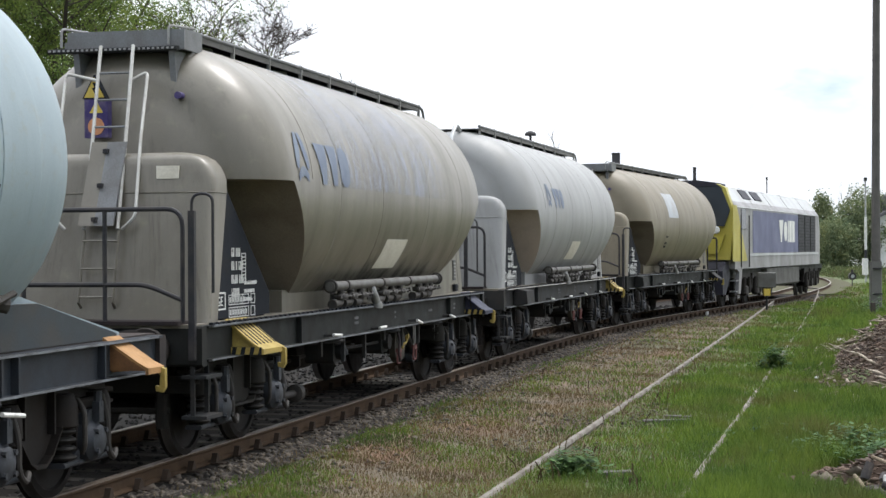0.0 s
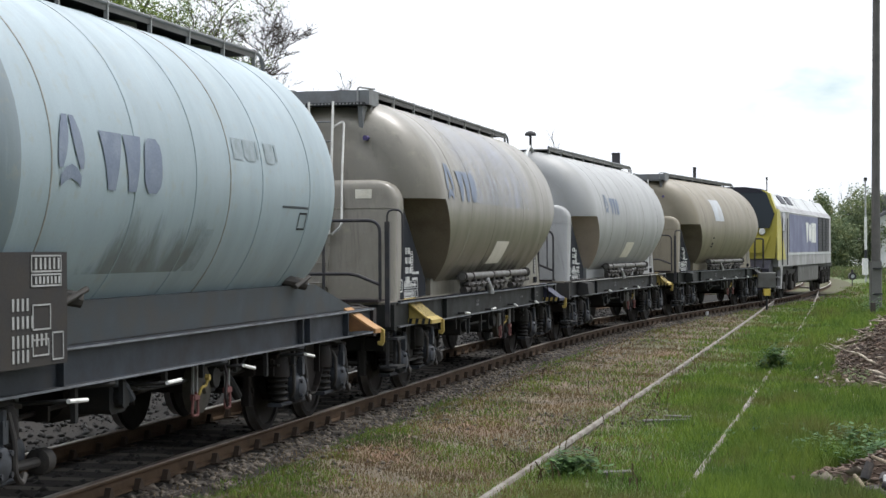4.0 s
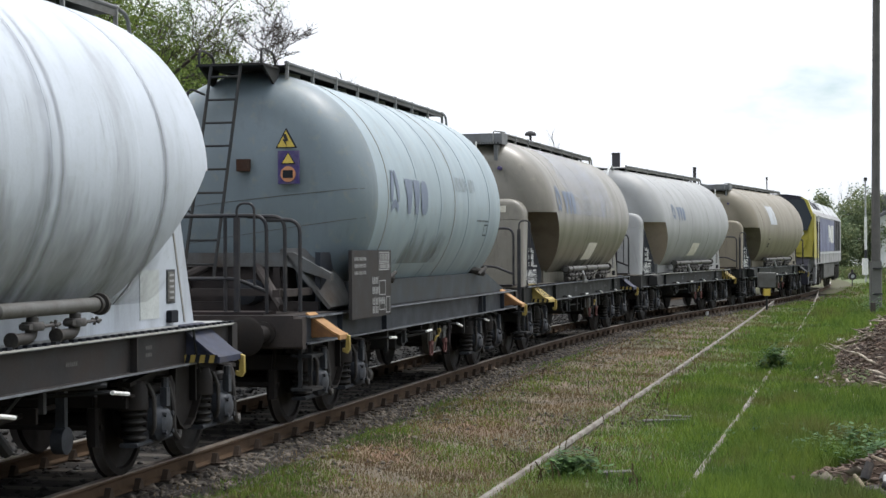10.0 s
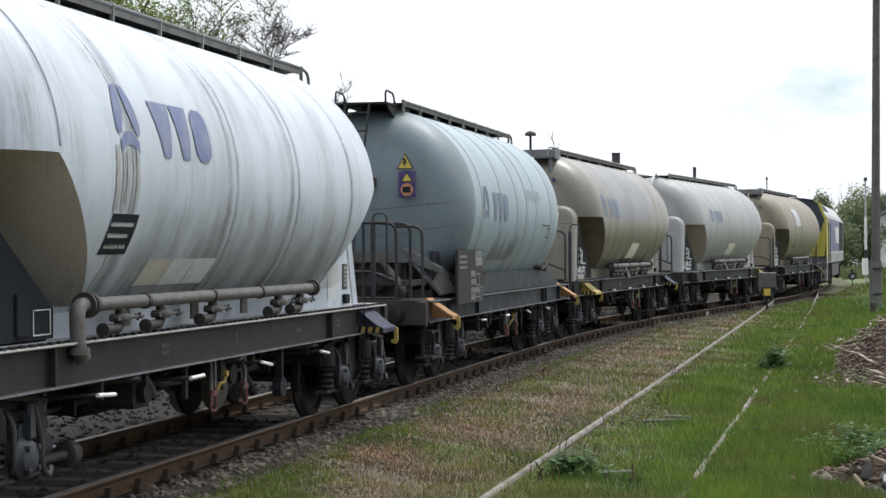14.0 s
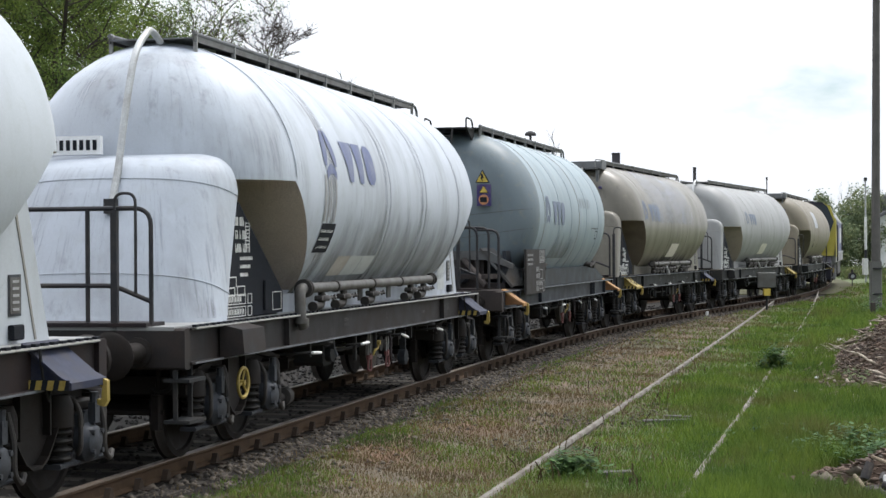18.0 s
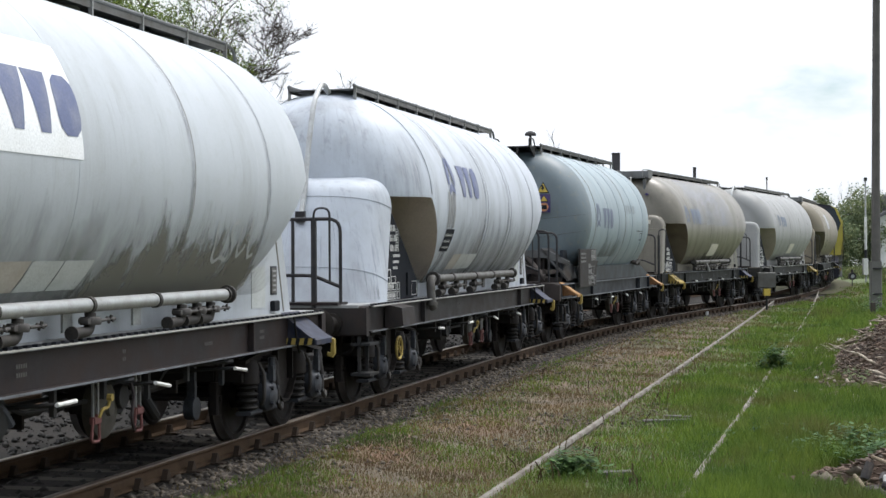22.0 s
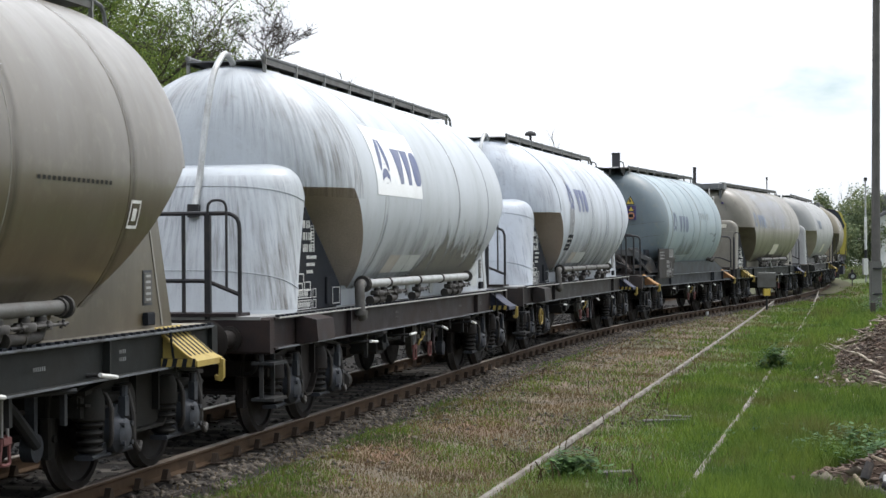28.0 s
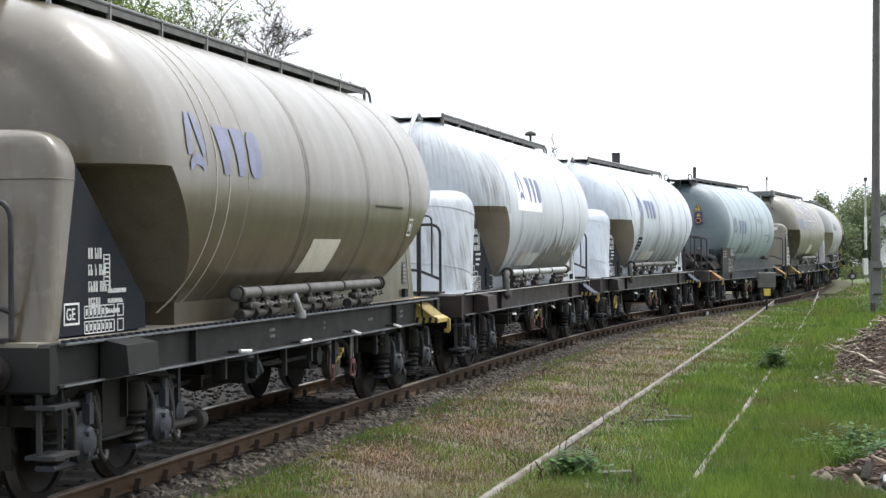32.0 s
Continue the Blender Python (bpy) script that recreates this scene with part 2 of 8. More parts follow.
M_SIGNBLUE = plain("sign_violet_blue", (0.045, 0.035, 0.12), 0.5, 0.0, (0.2, 0.17, 0.18), 0.4, 10.0)
M_SIGNRED = plain("sign_orange_red", (0.5, 0.22, 0.1), 0.5, 0.0, (0.3, 0.16, 0.1), 0.4, 10.0)
M_PINK = plain("faded_red_paint", (0.16, 0.06, 0.055), 0.7, 0.0, (0.06, 0.04, 0.035), 0.5, 12.0)
M_DRUM = plain("dusty_grey_brown_housing", (0.075, 0.07, 0.058), 0.7, 0.0, (0.04, 0.035, 0.03), 0.5, 6.0)
M_RUBBER = plain("black_rubber_hose", (0.018, 0.018, 0.018), 0.7)
M_HEADSTOCK_BLUE = plain("dark_blue_steel", (0.022, 0.026, 0.048), 0.5, 0.0, (0.1, 0.09, 0.08), 0.4)
M_LGREY = plain("pale_grey_locomotive_paint", (0.215, 0.21, 0.215), 0.45, 0.0, (0.13, 0.122, 0.115), 0.5, 1.2)
M_LROOF = plain("off_white_roof_paint", (0.38, 0.39, 0.4), 0.5, 0.0, (0.31, 0.301, 0.275), 0.5, 1.2)
M_LBLUE = plain("violet_blue_locomotive_paint", (0.058, 0.066, 0.15), 0.4, 0.0, (0.1, 0.1, 0.15), 0.5, 1.2)
M_LYEL = plain("yellow_locomotive_paint", (0.36, 0.31, 0.05), 0.4, 0.0, (0.26, 0.22, 0.06), 0.4, 1.5)
M_LSKIRT = plain("grimy_grey_underframe_paint", (0.09, 0.088, 0.084), 0.6, 0.0, (0.06, 0.055, 0.05), 0.7, 1.5)
M_LDARK = plain("dark_grille", (0.03, 0.03, 0.042), 0.5, 0.2)


def grime_shade_material(name, col, lo, hi, most=0.75):
    """Ragged patches that let the paint show between them: old smeared grime, and painted-in shade of lower barrels."""
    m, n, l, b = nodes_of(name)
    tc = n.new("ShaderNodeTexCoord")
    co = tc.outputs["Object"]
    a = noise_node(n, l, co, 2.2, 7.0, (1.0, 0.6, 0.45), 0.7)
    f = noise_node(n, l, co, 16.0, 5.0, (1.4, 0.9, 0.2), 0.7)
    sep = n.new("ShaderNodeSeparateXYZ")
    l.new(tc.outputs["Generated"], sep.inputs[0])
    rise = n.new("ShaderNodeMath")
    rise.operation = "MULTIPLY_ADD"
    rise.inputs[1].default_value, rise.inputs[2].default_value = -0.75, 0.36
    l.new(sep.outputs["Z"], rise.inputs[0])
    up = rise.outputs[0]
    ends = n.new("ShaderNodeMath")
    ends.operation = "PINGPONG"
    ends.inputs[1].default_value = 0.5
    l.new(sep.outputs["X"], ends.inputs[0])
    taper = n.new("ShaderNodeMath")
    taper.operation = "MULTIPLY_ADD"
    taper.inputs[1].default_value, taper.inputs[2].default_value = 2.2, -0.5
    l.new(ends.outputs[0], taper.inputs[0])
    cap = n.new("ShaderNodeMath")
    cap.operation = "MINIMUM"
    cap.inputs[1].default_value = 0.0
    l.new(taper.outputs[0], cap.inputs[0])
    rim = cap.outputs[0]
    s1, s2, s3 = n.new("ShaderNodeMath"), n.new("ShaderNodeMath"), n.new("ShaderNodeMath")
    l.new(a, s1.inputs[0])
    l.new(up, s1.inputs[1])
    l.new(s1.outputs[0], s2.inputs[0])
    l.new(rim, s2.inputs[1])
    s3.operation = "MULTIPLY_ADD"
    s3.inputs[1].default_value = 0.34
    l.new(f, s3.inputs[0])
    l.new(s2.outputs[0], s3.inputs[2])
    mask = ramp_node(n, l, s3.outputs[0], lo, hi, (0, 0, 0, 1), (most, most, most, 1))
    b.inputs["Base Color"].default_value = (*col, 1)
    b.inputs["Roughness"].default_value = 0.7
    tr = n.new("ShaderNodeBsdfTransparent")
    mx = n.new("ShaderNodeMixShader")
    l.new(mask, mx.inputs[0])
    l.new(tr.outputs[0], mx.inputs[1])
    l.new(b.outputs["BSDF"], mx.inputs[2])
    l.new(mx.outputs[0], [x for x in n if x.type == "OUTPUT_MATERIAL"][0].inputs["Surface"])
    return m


# gravel colour darkened to stand for the train's shadow beyond the line
M_YARD = plain("shade_dark_yard_gravel", (0.013, 0.0117, 0.0104), 0.95, 0.0, (0.026, 0.0234, 0.0208), 0.6, 8.0, 50.0, 0.8)
M_GRIME = grime_shade_material("olive_grime", (0.15, 0.145, 0.118), 0.58, 0.7, 0.72)
M_GRIME_LIGHT = grime_shade_material("thin_grey_grime", (0.13, 0.14, 0.135), 0.62, 0.95, 0.5)


def drip_material(name, col, lo, hi, most, wide_lo=0.32, soft=0.2):
    """Fine brown drips that run down the shoulder of a barrel."""
    m, n, l, b = nodes_of(name)
    tc = n.new("ShaderNodeTexCoord")
    co = tc.outputs["Object"]
    at = n.new("ShaderNodeAttribute")
    at.attribute_name = "run"
    zs = n.new("ShaderNodeSeparateXYZ")
    l.new(co, zs.inputs[0])
    flow = n.new("ShaderNodeCombineXYZ")
    l.new(at.outputs["Fac"], flow.inputs["X"])
    l.new(zs.outputs["Z"], flow.inputs["Y"])
    fine = noise_node(n, l, flow.outputs[0], 20.0, 5.0, (1.0, 0.06, 1.0), 0.75)
    wide = noise_node(n, l, flow.outputs[0], 1.9, 4.0, (1.2, 0.6, 1.0))
    sep = n.new("ShaderNodeSeparateXYZ")
    l.new(tc.outputs["Generated"], sep.inputs[0])
    ends = n.new("ShaderNodeMath")
    ends.operation = "PINGPONG"
    ends.inputs[1].default_value = 0.5
    l.new(sep.outputs["X"], ends.inputs[0])
    c1 = ramp_node(n, l, fine, lo, hi)
    c2 = ramp_node(n, l, wide, wide_lo, wide_lo + 0.26)
    c3 = ramp_node(n, l, ends.outputs[0], 0.0, soft)
    c4 = ramp_node(n, l, sep.outputs["Z"], 0.6, 1.0, (most, most, most, 1), (most * 0.4, most * 0.4, most * 0.4, 1))
    k = mix_node(n, l, 1.0, mix_node(n, l, 1.0, c1, c2, "MULTIPLY"), mix_node(n, l, 1.0, c3, c4, "MULTIPLY"), "MULTIPLY")
    b.inputs["Base Color"].default_value = (*col, 1)
    b.inputs["Roughness"].default_value = 0.6
    tr = n.new("ShaderNodeBsdfTransparent")
    mx = n.new("ShaderNodeMixShader")
    l.new(k, mx.inputs[0])
    l.new(tr.outputs[0], mx.inputs[1])
    l.new(b.outputs["BSDF"], mx.inputs[2])
    l.new(mx.outputs[0], [x for x in n if x.type == "OUTPUT_MATERIAL"][0].inputs["Surface"])
    return m


M_DRIPS = drip_material("brown_rust_drips", (0.1, 0.08, 0.062), 0.42, 0.68, 0.62)
M_RUNS = drip_material("grey_violet_runs", (0.13, 0.125, 0.13), 0.5, 0.68, 0.5, 0.4)
M_CHALK = drip_material("pale_chalky_runs", (0.32, 0.35, 0.43), 0.46, 0.62, 0.95, 0.3)
M_SEAM_DUST = drip_material("grey_dirt_along_seams", (0.13, 0.13, 0.14), 0.2, 0.6, 0.55, 0.25, 0.5)
M_SEAM_BROWN = drip_material("brown_dirt_along_seams", (0.05, 0.04, 0.028), 0.2, 0.6, 0.5, 0.25, 0.5)
# olive film with the lower barrel's shade painted in, thicker downwards
M_SHADE_FILM = grime_shade_material("olive_film_with_lower_shade", (0.15, 0.155, 0.135), 0.34, 0.98, 0.62)
# dark green grime with the lower barrel's shade put into its colour
M_GRIME_SHADE = grime_shade_material("dark_green_grime_and_shade", (0.04, 0.04, 0.029), 0.5, 0.85, 0.75)
M_DUST_RUNS = drip_material("dark_dust_runs", (0.045, 0.038, 0.028), 0.46, 0.75, 0.45, 0.36)
M_WING = plain("rust_stained_blue_grey_plate", (0.095, 0.099, 0.1), 0.6, 0.0, (0.05, 0.035, 0.025), 0.9, 2.0)
M_PALE_EDGE = plain("worn_pale_edge_with_highlight", (0.13, 0.14, 0.155), 0.5, 0.1, (0.04, 0.036, 0.034), 0.8, 4.0)
M_CRADLE = plain("rust_brown_grimy_cradle_paint", (0.04, 0.033, 0.03), 0.7, 0.0, (0.022, 0.02, 0.021), 0.8, 2.5)
M_RUSTY = plain("rust_brown_steel_box", (0.05, 0.026, 0.018), 0.85)
M_SADDLE = plain("weathered_blue_grey_saddle_paint", (0.035, 0.042, 0.047), 0.55, 0.0, (0.07, 0.06, 0.05), 0.6, 2.5)
M_CONCRETE = plain("grey_concrete", (0.12, 0.117, 0.111), 0.9, 0.0, (0.078, 0.075, 0.069), 0.5, 2.0)
M_POLE = plain("weathered_grey_wood_pole", (0.105, 0.098, 0.094), 0.9, 0.0, (0.06, 0.057, 0.056), 0.6, 3.0)
M_HOUSE = plain("white_house_render", (0.72, 0.72, 0.7), 0.9, 0.0, (0.55, 0.55, 0.53), 0.4, 0.6)
M_ROOF = plain("grey_slate_roof", (0.12, 0.12, 0.13), 0.8)


def glass_material():
    m, n, l, b = nodes_of("tinted_window_glass")
    b.inputs["Base Color"].default_value = (0.03, 0.035, 0.04, 1)
    b.inputs["Roughness"].default_value = 0.12
    b.inputs["Specular IOR Level"].default_value = 0.12
    return m


M_GLASS = glass_material()


def leafy(name, dark, light, rough=0.75, brown=None):
    """Foliage that varies from blade to blade, with some light through it."""
    m, n, l, b = nodes_of(name)
    g = n.new("ShaderNodeNewGeometry")
    co = n.new("ShaderNodeTexCoord").outputs["Object"]
    c = ramp_node(n, l, g.outputs["Random Per Island"], 0.0, 1.0, (*dark, 1), (*light, 1))
    patch = noise_node(n, l, co, 1.1, 3.0)
    c = mix_node(n, l, 1.0, c, ramp_node(n, l, patch, 0.3, 0.7, (0.56, 0.68, 0.7, 1), (1.36, 1.24, 0.95, 1)), "MULTIPLY")
    if brown:
        dead = noise_node(n, l, co, 0.7, 5.0, (1.0, 0.6, 1.0))
        c = mix_node(n, l, ramp_node(n, l, dead, 0.5, 0.66, (0, 0, 0, 1), (0.75, 0.75, 0.75, 1)), c, brown)
    l.new(c, b.inputs["Base Color"])
    b.inputs["Roughness"].default_value = rough
    b.inputs["Specular IOR Level"].default_value = 0.25
    t = n.new("ShaderNodeBsdfTranslucent")
    l.new(c, t.inputs["Color"])
    mx = n.new("ShaderNodeMixShader")
    mx.inputs[0].default_value = 0.3
    l.new(b.outputs["BSDF"], mx.inputs[1])
    l.new(t.outputs["BSDF"], mx.inputs[2])
    l.new(mx.outputs[0], [x for x in n if x.type == "OUTPUT_MATERIAL"][0].inputs["Surface"])
    return m


M_GRASS = leafy("green_grass_blades", (0.046, 0.088, 0.014), (0.134, 0.196, 0.036), 0.75, (0.115, 0.096, 0.036))
M_STRAW = leafy("dry_straw_grass_blades", (0.08, 0.06, 0.034), (0.175, 0.132, 0.08), 0.8, (0.115, 0.066, 0.037))
M_SCRUB = leafy("added_dark_scrub_leaves", (0.012, 0.016, 0.008), (0.04, 0.045, 0.02))
M_WEED = leafy("dark_green_nettle_leaves", (0.0216, 0.0576, 0.018), (0.0792, 0.144, 0.054))
M_LEAF = leafy("fresh_spring_leaves", (0.05, 0.09, 0.02), (0.22, 0.29, 0.075))
M_FARWEED = leafy("dull_green_rough_growth", (0.035, 0.055, 0.02), (0.11, 0.14, 0.06), 0.8, (0.11, 0.085, 0.05))
M_STALK = leafy("brown_dead_stalks", (0.0504, 0.0324, 0.0216), (0.137, 0.0936, 0.0576))
M_LEAF_FAR = leafy("distant_hedge_leaves", (0.085, 0.115, 0.0638), (0.221, 0.255, 0.153))
M_BARK = plain("grey_brown_bark", (0.06, 0.05, 0.042), 0.95, 0.0, (0.05, 0.045, 0.04), 0.5, 6.0)


def ground_material():
    """Bare soil, moss, dead grass; the mask 'green' says how lush the growth is."""
    m, n, l, b = nodes_of("meadow_soil")
    co = n.new("ShaderNodeTexCoord").outputs["Object"]
    at = n.new("ShaderNodeAttribute")
    at.attribute_name = "green"
    big = noise_node(n, l, co, 0.55, 6.0)
    mid = noise_node(n, l, co, 3.2, 6.0)
    fine = noise_node(n, l, co, 28.0, 5.0)
    dry = mix_node(n, l, ramp_node(n, l, mid, 0.35, 0.68), (0.056, 0.041, 0.023), (0.128, 0.098, 0.06))
    dry = mix_node(n, l, ramp_node(n, l, big, 0.5, 0.62), dry, (0.0615, 0.0615, 0.0246))
    rusty = noise_node(n, l, co, 0.8, 5.0, (1.0, 0.5, 1.0))
    dry = mix_node(n, l, ramp_node(n, l, rusty, 0.52, 0.66), dry, (0.12, 0.068, 0.036))
    lush = mix_node(n, l, ramp_node(n, l, mid, 0.35, 0.7), (0.045, 0.0675, 0.0165), (0.09, 0.12, 0.0338))
    add = n.new("ShaderNodeMath")
    add.operation = "ADD"
    l.new(at.outputs["Fac"], add.inputs[0])
    sc = n.new("ShaderNodeMath")
    sc.operation = "MULTIPLY_ADD"
    sc.inputs[1].default_value, sc.inputs[2].default_value = 0.9, -0.45
    l.new(big, sc.inputs[0])
    l.new(sc.outputs[0], add.inputs[1])
    c = mix_node(n, l, ramp_node(n, l, add.outputs[0], 0.35, 0.65), dry, lush)
    shade = ramp_node(n, l, fine, 0.25, 0.8, (0.62, 0.6, 0.58, 1), (1.25, 1.25, 1.22, 1))
    c = mix_node(n, l, 1.0, c, shade, "MULTIPLY")
    l.new(c, b.inputs["Base Color"])
    b.inputs["Roughness"].default_value = 0.95
    bump_node(n, l, b, fine, 0.7, 0.03)
    return m


def stone_material(name, a, c2):
    m, n, l, b = nodes_of(name)
    g = n.new("ShaderNodeNewGeometry")
    co = n.new("ShaderNodeTexCoord").outputs["Object"]
    c = ramp_node(n, l, g.outputs["Random Per Island"], 0.0, 1.0, (*a, 1), (*c2, 1))
    f = noise_node(n, l, co, 45.0, 4.0)
    c = mix_node(n, l, 1.0, c, ramp_node(n, l, f, 0.25, 0.8, (0.7, 0.68, 0.65, 1), (1.15, 1.15, 1.15, 1)), "MULTIPLY")
    l.new(c, b.inputs["Base Color"])
    b.inputs["Roughness"].default_value = 0.9
    return m


M_GROUND = ground_material()
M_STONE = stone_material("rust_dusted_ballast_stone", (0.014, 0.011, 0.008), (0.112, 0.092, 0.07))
# stones and bed: oil dirt, plus the shade under the train as near-black colour
M_STONE_SHADED = stone_material("oily_shade_dark_ballast_stone", (0.00364, 0.003185, 0.00273), (0.01547, 0.0132, 0.01092))
M_BED = plain("shade_dark_ballast_bed", (0.012, 0.01, 0.0085), 0.95, 0.0, (0.026, 0.022, 0.018), 0.7, 14.0, 60.0, 0.8)
M_SOIL = plain("brown_earthy_ballast", (0.06, 0.053, 0.034), 0.95, 0.0, (0.07, 0.085, 0.03), 0.8, 1.5, 30.0, 0.8)
M_CHIP = stone_material("splintered_wood_chips", (0.024, 0.014, 0.01), (0.125, 0.084, 0.06))
M_CHIP_PALE = stone_material("pale_split_wood", (0.14, 0.11, 0.08), (0.36, 0.31, 0.25))
M_HEAP = plain("brown_bark_mulch", (0.036, 0.023, 0.017), 0.95, 0.0, (0.085, 0.06, 0.043), 0.7, 9.0, 40.0, 0.9)
M_STALK_WOOD = plain("dark_weathered_log", (0.045, 0.042, 0.042), 0.9, 0.0, (0.11, 0.09, 0.07), 0.6, 9.0, 40.0, 0.6)
M_LITTER = plain("pale_litter", (0.62, 0.62, 0.62), 0.7)
M_CHIP2 = plain("pale_broken_wood", (0.216, 0.173, 0.122), 0.9, 0.0, (0.101, 0.072, 0.0504), 0.6, 12.0)
M_BOX_PALE = plain("pale_grey_housing", (0.3, 0.32, 0.32), 0.6)


# ---------------------------------------------------------------- mesh tools
class Geo:
    """Collects faces for one mesh."""

    def __init__(self):
        self.v, self.f = [], []

    def quad_strip(self, rings, closed=True, caps=True):
        base, n = len(self.v), len(rings[0])
        for r in rings:
            self.v += [tuple(p) for p in r]
        for i in range(len(rings) - 1):
            for j in range(n if closed else n - 1):
                k = (j + 1) % n
                a = base + i * n
                self.f.append((a + j, a + k, a + n + k, a + n + j))
        if caps and closed:
            self.f.append(tuple(base + j for j in range(n))[::-1])
            self.f.append(tuple(base + (len(rings) - 1) * n + j for j in range(n)))
        return self

    def box(self, x0, x1, y0, y1, z0, z1, c=0.0):
        """A box; c takes the four long edges (along its longest side) off."""
        d = (x1 - x0, y1 - y0, z1 - z0)
        ax = d.index(max(d))
        if ax == 0:
            r = self.oct(y0, y1, z0, z1, c)
            return self.quad_strip([[(x, a, b) for a, b in r] for x in (x0, x1)])
        if ax == 1:
            r = self.oct(z0, z1, x0, x1, c)
            return self.quad_strip([[(b, y, a) for a, b in r] for y in (y0, y1)])
        r = self.oct(x0, x1, y0, y1, c)
        return self.quad_strip([[(a, b, z) for a, b in r] for z in (z0, z1)])

    @staticmethod
    def oct(a0, a1, b0, b1, c):
        if c <= 0:
            return [(a0, b0), (a1, b0), (a1, b1), (a0, b1)]
        return [(a0 + c, b0), (a1 - c, b0), (a1, b0 + c), (a1, b1 - c), (a1 - c, b1), (a0 + c, b1), (a0, b1 - c), (a0, b0 + c)]

    def prism(self, poly, axis, lo, hi):
        """A polygon pushed along an axis; poly in the other two axes in order (yz, xz or xy)."""
        def at(p, t):
            return (t, *p) if axis == "x" else (p[0], t, p[1]) if axis == "y" else (*p, t)
        area = sum(poly[i - 1][0] * poly[i][1] - poly[i][0] * poly[i - 1][1] for i in range(len(poly)))
        pts = list(poly) if (area > 0) != (axis == "y") else list(poly)[::-1]
        return self.quad_strip([[at(p, lo) for p in pts], [at(p, hi) for p in pts]])

    def cyl(self, a, b, r, n=12, r2=None):
        return self.tube([a, b], r, n, r2)

    def tube(self, pts, r, n=8, r2=None):
        pts = [Vector(p) for p in pts]
        rings, up = [], None
        for i, p in enumerate(pts):
            d = (pts[min(i + 1, len(pts) - 1)] - pts[max(i - 1, 0)]).normalized()
            if up is None:
                up = Vector((0, 0, 1)) if abs(d.z) < 0.9 else Vector((1, 0, 0))
            side = d.cross(up).normalized()
            up = side.cross(d).normalized()
            q = r if r2 is None else r + (r2 - r) * i / (len(pts) - 1)
            rings.append([p + (side * math.cos(t) + up * math.sin(t)) * q for t in [2 * math.pi * j / n for j in range(n)]])
        return self.quad_strip(rings)

    def lathe(self, prof, centre, axis, n=24):
        """prof: (along, radius) pairs turned round an axis through centre."""
        rings = []
        for s, r in prof:
            ring = []
            for j in range(n):
                t = 2 * math.pi * j / n
                p = (s, r * math.cos(t), r * math.sin(t)) if axis == "x" else (r * math.sin(t), s, r * math.cos(t)) if axis == "y" else (r * math.cos(t), r * math.sin(t), s)
                ring.append((p[0] + centre[0], p[1] + centre[1], p[2] + centre[2]))
            rings.append(ring)
        return self.quad_strip(rings)

    def mesh(self, name, mat, smooth=35):
        me = bpy.data.meshes.new(name)
        me.from_pydata(self.v, [], self.f)
        me.materials.append(mat)
        finish(me, smooth)
        return me


def finish(me, smooth):
    if smooth:
        me.polygons.foreach_set("use_smooth", [True] * len(me.polygons))
        me.set_sharp_from_angle(angle=radians(smooth))
    me.update()


def round_path(pts, r, n=5):
    """A polyline with its corners rounded."""
    pts = [Vector(p) for p in pts]
    out = [pts[0]]
    for i in range(1, len(pts) - 1):
        a, b, c = pts[i - 1], pts[i], pts[i + 1]
        k = min(r, (a - b).length * 0.49, (c - b).length * 0.49)
        p, q = b + (a - b).normalized() * k, b + (c - b).normalized() * k
        for j in range(n + 1):
            t = j / n
            out.append(p * (1 - t) ** 2 + b * 2 * t * (1 - t) + q * t * t)
    out.append(pts[-1])
    return out


def part(name, geo, mat, parent, label="", smooth=35):
    me = geo if isinstance(geo, bpy.types.Mesh) else geo.mesh(name, mat, smooth)
    ob = new(name, me)
    ob.parent = parent
    if label:
        tagged(ob, label)
    return ob


def thing(name, geo, mat, label, category, group="", kind="", smooth=35):
    me = geo if isinstance(geo, bpy.types.Mesh) else geo.mesh(name, mat, smooth)
    return tagged(new(name, me), label, category, group, kind)


def fast_mesh(name, verts, faces, mat, per):
    """verts (n,3), faces (m,per) as arrays."""
    me = bpy.data.meshes.new(name)
    me.vertices.add(len(verts))
    me.vertices.foreach_set("co", np.asarray(verts, np.float32).ravel())
    m = len(faces)
    me.loops.add(m * per)
    me.polygons.add(m)
    me.loops.foreach_set("vertex_index", np.asarray(faces, np.int32).ravel())
    me.polygons.foreach_set("loop_start", np.arange(0, m * per, per, dtype=np.int32))
    me.polygons.foreach_set("loop_total", np.full(m, per, np.int32))
    me.materials.append(mat)
    me.update(calc_edges=True)
    return me


# ---------------------------------------------------------------- plan of the tracks
KNOT_S = (-30, -18, -11, -5, 1, 8, 15, 22, 29, 36, 44, 54, 66, 80, 100)
KNOT_H = (1.3669, 1.3476, 1.3399, 1.3373, 1.3337, 1.3051, 1.261, 1.2118, 1.1938, 1.1971, 1.2549, 1.2881, 1.3342, 1.4034, 1.4973)
STEP = 0.25
LINE_S = np.arange(-110.0, 230.0, STEP)


